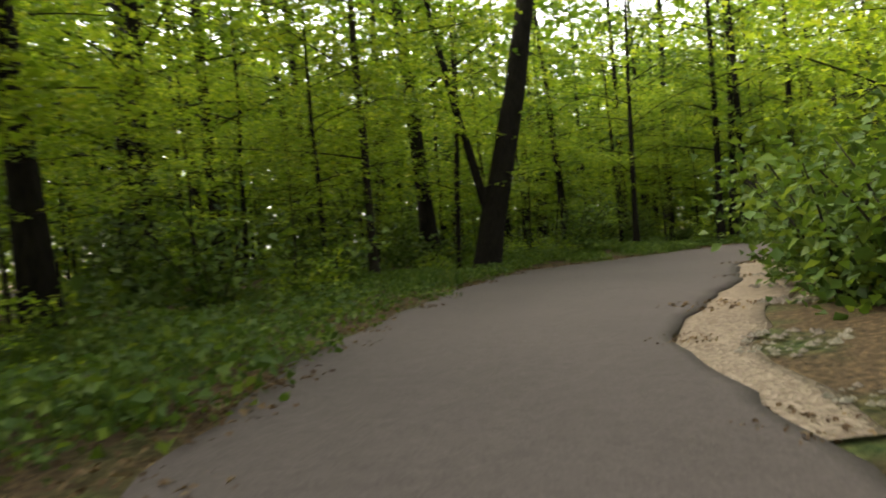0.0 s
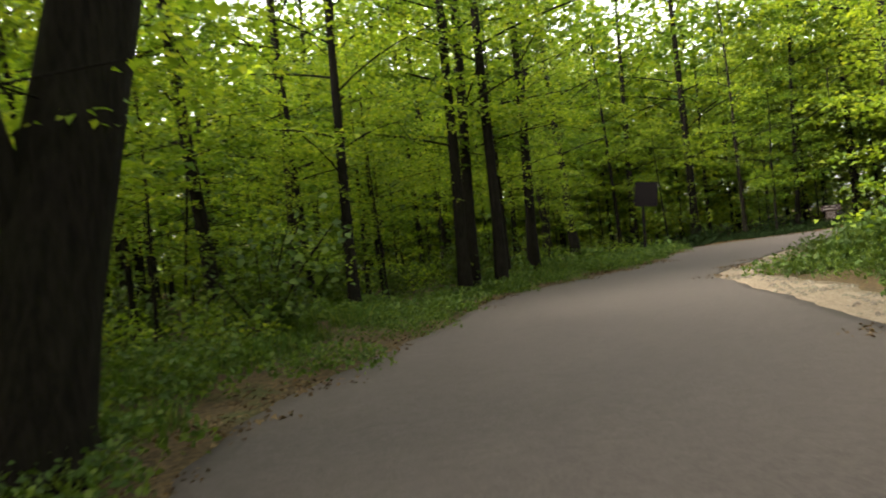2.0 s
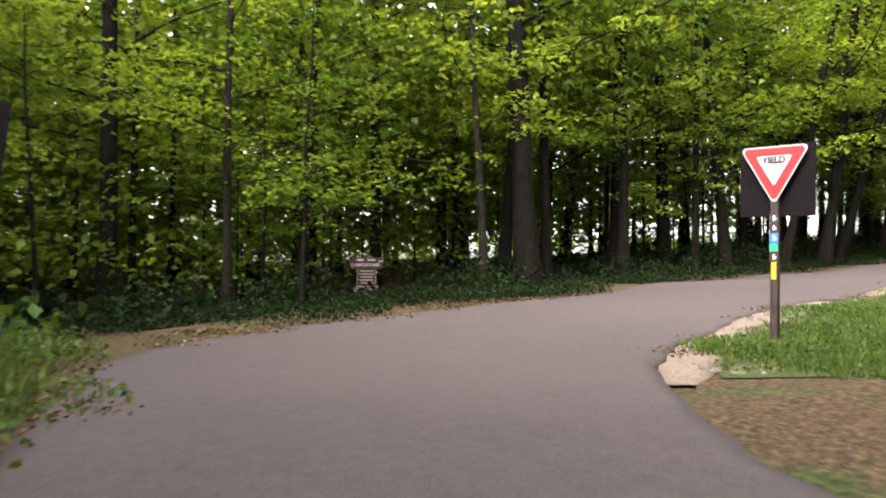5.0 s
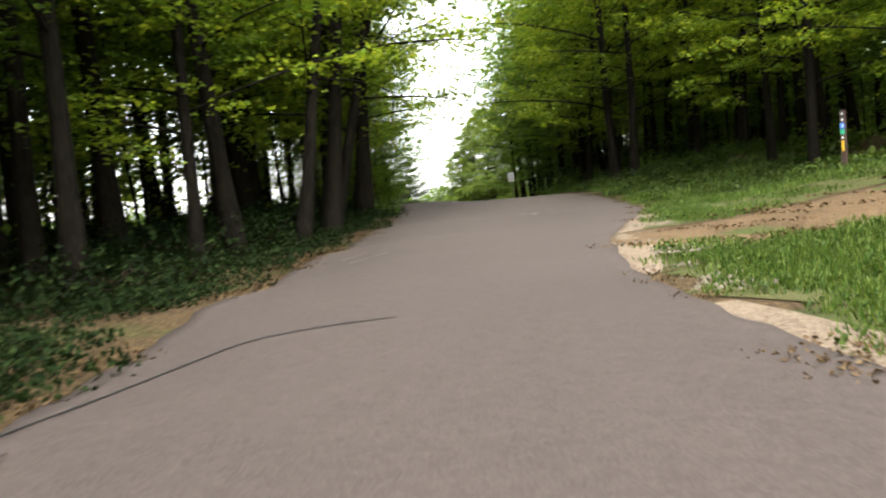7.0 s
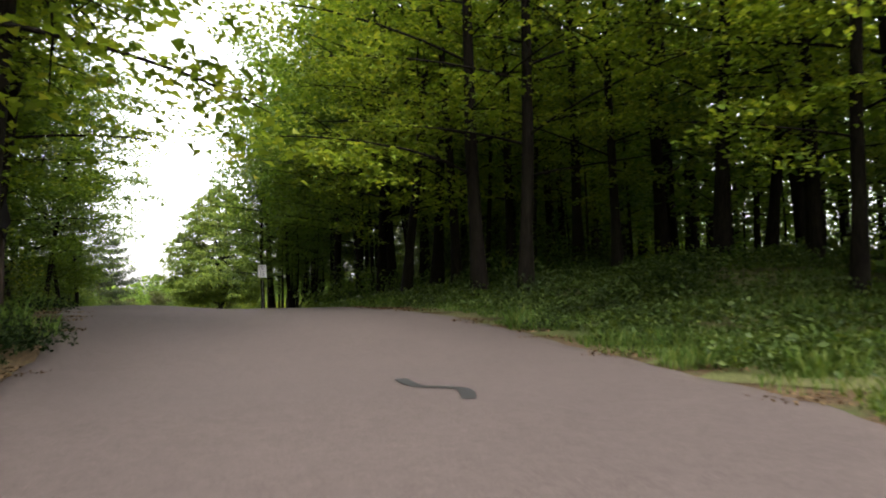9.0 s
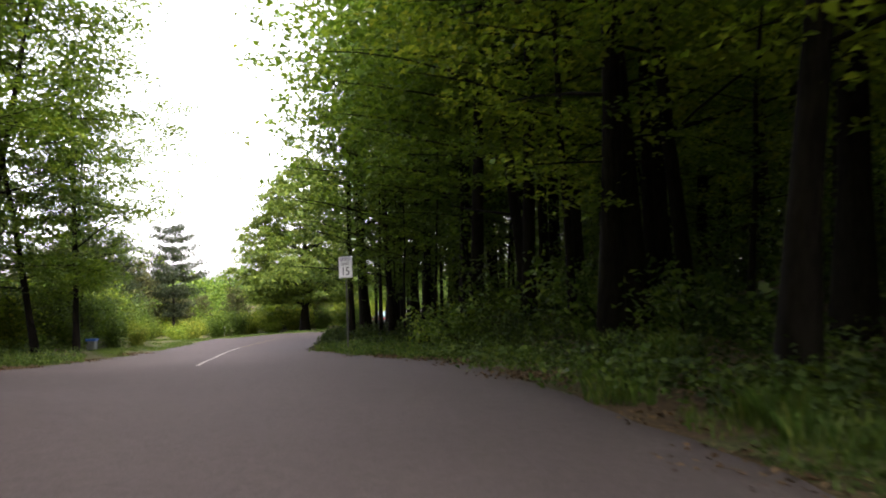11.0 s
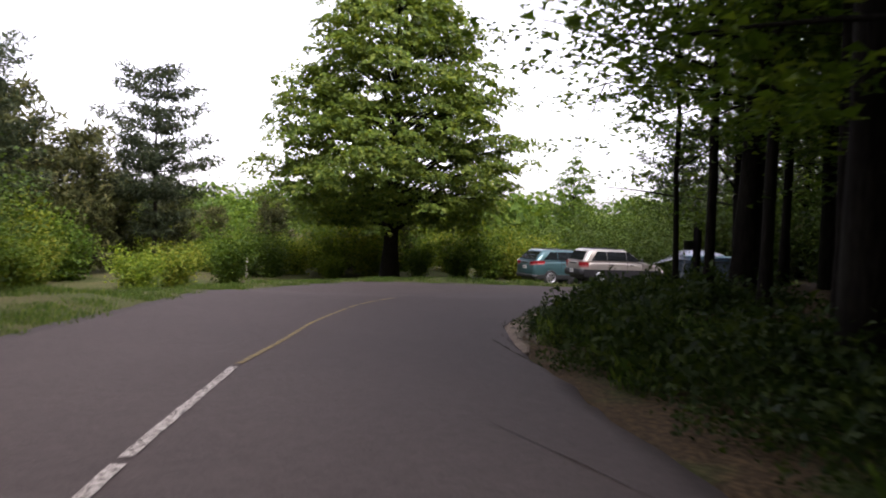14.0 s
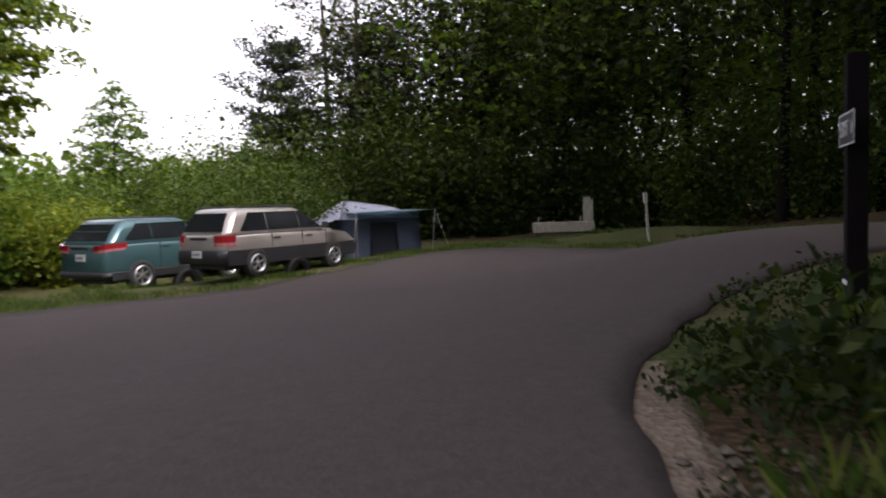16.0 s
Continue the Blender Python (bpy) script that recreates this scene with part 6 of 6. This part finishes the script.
def disc(bm, r0, r1, x, width, seg=28):
    """A ring about the x axis, as a tyre or rim is."""
    prof = [(r0, -width * 0.5), (r1 * 0.96, -width * 0.5), (r1, -width * 0.32), (r1, width * 0.32), (r1 * 0.96, width * 0.5), (r0, width * 0.5)]
    rows = []
    for k in range(seg):
        a = 2 * math.pi * k / seg
        rows.append([bm.verts.new((x + h, r * math.cos(a), r * math.sin(a))) for r, h in prof])
    for k in range(seg):
        p, q = rows[k], rows[(k + 1) % seg]
        for m in range(len(prof)):
            n = (m + 1) % len(prof)
            bm.faces.new((p[m], p[n], q[n], q[m]))


def wheel(car, x, y, r, side, spokes):
    tyre = None
    bm = bmesh.new()
    disc(bm, r * 0.66, r, 0, 0.2)
    tyre = part("wheel", bm, RUBBER, car, "black tyre on an alloy rim", True)
    tyre.location = (x, y, r)
    bm = bmesh.new()
    disc(bm, r * 0.56, r * 0.68, side * 0.05, 0.16)
    rim = part("rim", bm, ALLOY, tyre, "", True)
    bm = bmesh.new()
    for k in range(spokes):
        m = Matrix.Rotation(2 * math.pi * k / spokes, 4, "X")
        box(bm, side * 0.075, 0, r * 0.32, 0.035, r * 0.17, r * 0.58, 0.012, m)
    bmesh.ops.create_cone(bm, cap_ends=True, segments=16, radius1=r * 0.16, radius2=r * 0.13, depth=0.06, matrix=Matrix.Translation((side * 0.08, 0, 0)) @ Matrix.Rotation(math.pi / 2, 4, "Y"))
    part("spoke", bm, ALLOY, tyre, "star of alloy spokes")
    bm = bmesh.new()
    bmesh.ops.create_cone(bm, cap_ends=True, segments=20, radius1=r * 0.6, radius2=r * 0.6, depth=0.03, matrix=Matrix.Translation((0, 0, 0)) @ Matrix.Rotation(math.pi / 2, 4, "Y"))
    part("brake_disc", bm, TRIM, tyre)


def suv(name, label, m, size, base, radius, paint, lower, clad_top, hood, belt, roof, rear_slant, screen, lamps, spokes, plate_z):
    """A parked estate or sport utility car, nose along +y, on the ground at z = 0."""
    length, width, _ = size
    car = thing(name, m, label, "car")
    r, f, w = -length / 2, length / 2, width / 2
    rw, fw = base
    hull = [hull_ring(r, 0.42, w * 0.72, belt * 0.9, w * 0.68), hull_ring(r + 0.05, 0.36, w * 0.87, belt * 0.97, w * 0.82), hull_ring(r + 0.16, 0.33, w * 0.95, belt * 0.99, w * 0.9), hull_ring(r + 0.4, 0.3, w, belt, w * 0.95),
            hull_ring(rw, 0.3, w, belt, w * 0.96), hull_ring(0, 0.28, w, belt - 0.02, w * 0.96), hull_ring(screen[0] - 0.1, 0.28, w, belt - 0.05, w * 0.95),
            hull_ring(screen[0] + 0.25, 0.28, w, hood + 0.04, w * 0.93), hull_ring(fw, 0.3, w, hood, w * 0.9), hull_ring(f - 0.35, 0.3, w * 0.97, hood - 0.08, w * 0.84),
            hull_ring(f - 0.08, 0.34, w * 0.88, hood - 0.22, w * 0.74), hull_ring(f, 0.42, w * 0.78, hood - 0.33, w * 0.66)]
    lofted("body", hull, paint, car)
    cab = [(belt - 0.04, r + 0.06, screen[0] + 0.12, w * 0.95), (belt + 0.03, r + 0.1, screen[0], w * 0.93), ((belt + roof) / 2, r + 0.1 + rear_slant * 0.5, (screen[0] + screen[1]) / 2 + 0.03, w * 0.86),
           (roof - 0.06, r + 0.1 + rear_slant, screen[1], w * 0.77), (roof - 0.01, r + 0.2 + rear_slant, screen[1] - 0.14, w * 0.7), (roof, r + 0.5 + rear_slant, screen[1] - 0.5, w * 0.5)]
    lofted("cabin", [plan_ring(z, a, b, h, 0.2) for z, a, b, h in cab], paint, car)
    zs, hw = [c[0] for c in cab[:4]], [c[3] for c in cab[:4]]
    back, front = [c[1] for c in cab[:4]], [c[2] for c in cab[:4]]
    at = lambda table, z: float(np.interp(z, zs, table))
    z0, z1 = belt + 0.05, roof - 0.1
    cuts = [r + 0.5, rw + 0.42, (rw + fw) / 2 + 0.18, screen[0] - 0.02]
    for side in (-1, 1):
        for k in range(3):
            a, b = cuts[k] + 0.014, cuts[k + 1] - 0.014
            a1, b1 = a + (0.16 if k == 0 else 0), min(b, at(front, z1) - 0.1)
            b0 = min(b, at(front, z0) - 0.1)
            pts = [(a, z0), (b0, z0), (b1, z1), (a1 + rear_slant * 0.6 * (k == 0), z1)]
            bm = bmesh.new()
            outer = [bm.verts.new((side * (at(hw, z) + 0.008), y, z)) for y, z in pts]
            inner_ring = [bm.verts.new((side * (at(hw, z) - 0.03), y, z)) for y, z in pts]
            bm.faces.new(outer)
            for q in range(4):
                bm.faces.new((outer[q], outer[(q + 1) % 4], inner_ring[(q + 1) % 4], inner_ring[q]))
            bmesh.ops.recalc_face_normals(bm, faces=bm.faces)
            part("side_window", bm, GLASS, car)
        bm = bmesh.new()
        box(bm, side * (w * 0.985), (rw + fw) / 2, (clad_top + 0.3) / 2, 0.05, length * 0.93, clad_top - 0.3, 0.02)
        part("cladding", bm, lower, car, "dark lower body cladding")
        for y in (rw, fw):
            bm = bmesh.new()
            disc(bm, radius * 0.6, radius * 1.2, side * (w - 0.06), 0.16, 32)
            part("wheel_arch", bm, TRIM, car, "", True)
            wheel(car, side * (w - 0.06), y, radius, side, spokes)
        for y in ((rw + fw) / 2 - 0.62, (rw + fw) / 2 + 0.42):
            bm = bmesh.new()
            box(bm, side * (w + 0.004), y, belt - 0.14, 0.03, 0.2, 0.035, 0.01)
            part("door_handle", bm, TRIM, car)
        for y in ((rw + fw) / 2 - 0.78, (rw + fw) / 2 + 0.2, screen[0] - 0.02):
            bm = bmesh.new()
            box(bm, side * (w - 0.008), y, (belt + clad_top) / 2, 0.02, 0.012, belt - clad_top - 0.02)
            part("door_seam", bm, TRIM, car)
        bm = bmesh.new()
        box(bm, side * (w + 0.08), screen[0] - 0.12, belt + 0.1, 0.16, 0.1, 0.14, 0.03)
        part("mirror", bm, TRIM, car)
        bm = bmesh.new()
        box(bm, side * w * 0.68, (r + screen[1]) / 2 + 0.2, roof + 0.03, 0.045, (screen[1] - r) * 0.72, 0.035, 0.012)
        part("roof_rail", bm, TRIM, car)
        for mat, start, reach, za, zb, rise in lamps:
            outline = [(start * w, r), (0.72 * w, r), (0.87 * w, r + 0.05), (0.95 * w, r + 0.16), (w, r + reach)]
            bm = bmesh.new()
            rings = []
            for k, (x, y) in enumerate(outline):
                up = rise * k / 4
                rings.append([bm.verts.new((side * (x + dx), y + dy, z + up)) for dx, dy, z in ((0.006, -0.014, za), (0.006, -0.014, zb), (-0.05, 0.03, zb), (-0.05, 0.03, za))])
            for p, q in zip(rings[:-1], rings[1:]):
                for k in range(4):
                    bm.faces.new((p[k], p[(k + 1) % 4], q[(k + 1) % 4], q[k]))
            bm.faces.new(rings[0])
            bm.faces.new(rings[-1][::-1])
            bmesh.ops.recalc_face_normals(bm, faces=bm.faces)
            part("tail_light", bm, mat, car)
    bm = bmesh.new()
    box(bm, 0, (rw + fw) / 2, 0.34, width * 0.7, length * 0.9, 0.26, 0.03)
    part("underbody", bm, TRIM, car, "dark underside")
    bm = bmesh.new()
    y0, y1 = at(back, z0) - 0.012, at(back, z1) - 0.012
    quad = [(-at(hw, z0) * 0.84, y0, z0), (at(hw, z0) * 0.84, y0, z0), (at(hw, z1) * 0.82, y1, z1), (-at(hw, z1) * 0.82, y1, z1)]
    o = [bm.verts.new(p) for p in quad]
    i2 = [bm.verts.new((x, y + 0.05, z)) for x, y, z in quad]
    bm.faces.new(o)
    for q in range(4):
        bm.faces.new((o[q], o[(q + 1) % 4], i2[(q + 1) % 4], i2[q]))
    bmesh.ops.recalc_face_normals(bm, faces=bm.faces)
    part("rear_window", bm, GLASS, car)
    bm = bmesh.new()
    y0, y1 = at(front, z0) + 0.012, at(front, z1) + 0.012
    quad = [(-at(hw, z0) * 0.86, y0, z0), (at(hw, z0) * 0.86, y0, z0), (at(hw, z1) * 0.84, y1, z1), (-at(hw, z1) * 0.84, y1, z1)]
    o = [bm.verts.new(p) for p in quad]
    i2 = [bm.verts.new((x, y - 0.05, z)) for x, y, z in quad]
    bm.faces.new(o[::-1])
    for q in range(4):
        bm.faces.new((o[q], o[(q + 1) % 4], i2[(q + 1) % 4], i2[q]))
    bmesh.ops.recalc_face_normals(bm, faces=bm.faces)
    part("windscreen", bm, GLASS, car)
    lofted("rear_bumper", [plan_ring(z, r + a, r + 0.5, w * b, 0.24) for z, a, b in ((0.34, 0.02, 0.95), (0.38, -0.05, 1.0), (clad_top - 0.06, -0.06, 1.01), (clad_top, -0.02, 0.97))], lower, car)
    bm = bmesh.new()
    box(bm, 0, f - 0.06, 0.48, width * 0.88, 0.2, 0.26, 0.05)
    part("front_bumper", bm, lower, car)
    bm = bmesh.new()
    box(bm, 0, r - 0.012 - 0.06 * (plate_z < clad_top), plate_z, 0.32, 0.02, 0.16, 0.004)
    number = part("number_plate", bm, WHITE, car)
    bm = bmesh.new()
    box(bm, 0, r - 0.024 - 0.06 * (plate_z < clad_top), plate_z, 0.2, 0.004, 0.05)
    part("bar", bm, STEEL, number)
    bm = bmesh.new()
    box(bm, 0, r + 0.0, belt - 0.1, width * 0.34, 0.05, 0.06, 0.015)
    part("tailgate_handle", bm, TRIM, car)
    return car


def parked(x, y, z, rear_wheel, half, turn, scale):
    """The pose of a car whose near rear wheel stands at (x, y)."""
    a = math.radians(turn)
    fwd, lft = Vector((math.cos(a), math.sin(a), 0)), Vector((-math.sin(a), math.cos(a), 0))
    c = Vector((x, y, 0)) - (fwd * rear_wheel - lft * half) * scale
    return pose(c.x, c.y, z, 0, 0, turn - 90) @ Matrix.Scale(scale, 4)


suv("estate_car", "pale gold and grey estate car with roof rails, parked", parked(103.5, -24.7, -0.25, -1.31, 0.79, -111, 0.85), (4.45, 1.735, 1.6), (-1.31, 1.215), 0.325,
    SILVER_PAINT, GREY_CLAD, 0.66, 0.98, 1.02, 1.58, 0.28, (0.98, 0.28), ((LAMP_RED, 0.62, 0.34, 0.83, 0.99, 0.0), (LAMP_CLEAR, 0.62, 0.34, 0.75, 0.828, 0.0)), 5, 0.57)
suv("hatchback_suv", "teal blue sport utility car parked beside another car on grass", parked(106.3, -25.0, -0.56, -1.38, 0.84, -106, 0.9), (4.52, 1.84, 1.68), (-1.38, 1.31), 0.36,
    TEAL_PAINT, TRIM, 0.5, 1.08, 1.14, 1.66, 0.42, (0.95, 0.12), ((LAMP_RED, 0.5, 0.55, 0.97, 1.08, 0.07), (LAMP_CLEAR, 0.5, 0.5, 0.91, 0.968, 0.07)), 6, 0.82)

# ---- tent ----
tent = thing("cabin_tent", pose(103.95, -33.05, at_ground(103.95, -33.05) + 0.06, 0, 0, 219), "blue-grey cabin tent with an open awning on poles", "tent")


def cloth(name, corners, mat, n=8, sag=0.06, label="", thick=0.004, bulge=0.0, seed=0):
    """A four-cornered fabric panel, sagging between its corners."""
    own = np.random.default_rng(seed)
    a, b, c, d = (np.array(p, float) for p in corners)
    bm = bmesh.new()
    nrm = np.cross(b - a, d - a)
    nrm /= np.linalg.norm(nrm)
    grid = []
    for i in range(n + 1):
        row = []
        for j in range(n + 1):
            u, v = i / n, j / n
            p = a * (1 - u) * (1 - v) + b * u * (1 - v) + c * u * v + d * (1 - u) * v
            k = math.sin(math.pi * u) * math.sin(math.pi * v)
            p = p + np.array((0, 0, -sag * k)) + nrm * (bulge * k + own.normal(0, 0.006) * (0 < u < 1) * (0 < v < 1))
            row.append(bm.verts.new((-p[0], p[1], p[2])))
        grid.append(row)
    for i in range(n):
        for j in range(n):
            bm.faces.new((grid[i][j], grid[i + 1][j], grid[i + 1][j + 1], grid[i][j + 1]))
    bmesh.ops.solidify(bm, geom=bm.faces[:], thickness=thick)
    return part(name, bm, mat, tent, label, True)


hu, hr, hv, eave = 1.4, 1.08, 1.15, 1.22
peak_a, peak_b = (0.85, 0.1, 1.76), (-0.7, 0.2, 1.54)
cloth("front_wall", [(hu, -hv, 0), (-hr, -hv, 0), (-hr * 0.94, -hv * 0.94, eave), (hu * 0.94, -hv * 0.94, eave)], TENT_WALL, bulge=0.04, sag=0)
cloth("back_wall", [(-hr, hv, 0), (hu, hv, 0), (hu * 0.94, hv * 0.94, eave), (-hr * 0.94, hv * 0.94, eave)], TENT_WALL, bulge=0.04, sag=0, seed=1)
cloth("side_wall", [(-hr, -hv, 0), (-hr, hv, 0), (-hr * 0.94, hv * 0.94, eave), (-hr * 0.94, -hv * 0.94, eave)], TENT_WALL, bulge=0.04, sag=0, seed=2)
cloth("side_wall", [(hu, hv, 0), (hu, -hv, 0), (hu * 0.94, -hv * 0.94, eave), (hu * 0.94, hv * 0.94, eave)], TENT_WALL, bulge=0.04, sag=0, seed=3)
cloth("roof_panel", [(hu, -hv, eave - 0.02), (-hr, -hv, eave - 0.02), peak_b, peak_a], TENT_ROOF, sag=0.05, seed=4)
cloth("roof_panel", [(-hr, hv, eave - 0.02), (hu, hv, eave - 0.02), peak_a, peak_b], TENT_ROOF, sag=0.05, seed=5)
cloth("roof_panel", [(hu, hv, eave - 0.02), (hu, -hv, eave - 0.02), peak_a, (0.86, 0.12, 1.75)], TENT_ROOF, sag=0.02, seed=6)
cloth("roof_panel", [(-hr, -hv, eave - 0.02), (-hr, hv, eave - 0.02), peak_b, (-0.71, 0.22, 1.53)], TENT_ROOF, sag=0.02, seed=7)
cloth("fly_wing", [(hu, -hv, eave + 0.02), (2.5, -0.6, 0.9), (2.4, 0.5, 0.85), (0.9, 0.1, 1.74)], TENT_ROOF, sag=0.04, seed=8)
cloth("awning", [(1.12, -1.75, 1.4), (-1.24, -1.75, 1.42), (-1.1, -0.5, 1.44), (1.2, -0.6, 1.4)], AWNING, sag=0.09, label="blue-green awning sheet", seed=9)
cloth("door_panel", [(0.55, -hv - 0.012, 0.06), (-0.35, -hv - 0.012, 0.06), (-0.3, -hv * 0.94 - 0.03, 1.1), (0.5, -hv * 0.94 - 0.03, 1.1)], TENT_NET, bulge=0.04, sag=0, seed=10)
for x, y, h, lx, ly in ((1.12, -1.75, 1.42, 0, 0), (-1.24, -1.75, 1.44, 0.12, 0.0), (1.12, -1.75, 1.42, 0.22, -0.25), (-1.24, -1.75, 1.44, -0.42, -0.3)):
    slim = 0.013 if (lx, ly) in ((0, 0), (0.12, 0.0)) else 0.004
    v, f = tube_arrays([(-x - lx, y + ly, -0.05), (-x - lx / 2, y + ly / 2, h / 2), (-x, y, h)], [slim] * 3, 6)
    mesh_part("awning_pole" if slim > 0.01 else "guy_line", quick_mesh("awning_pole", v, f), STEEL if slim > 0.01 else WHITE, tent)
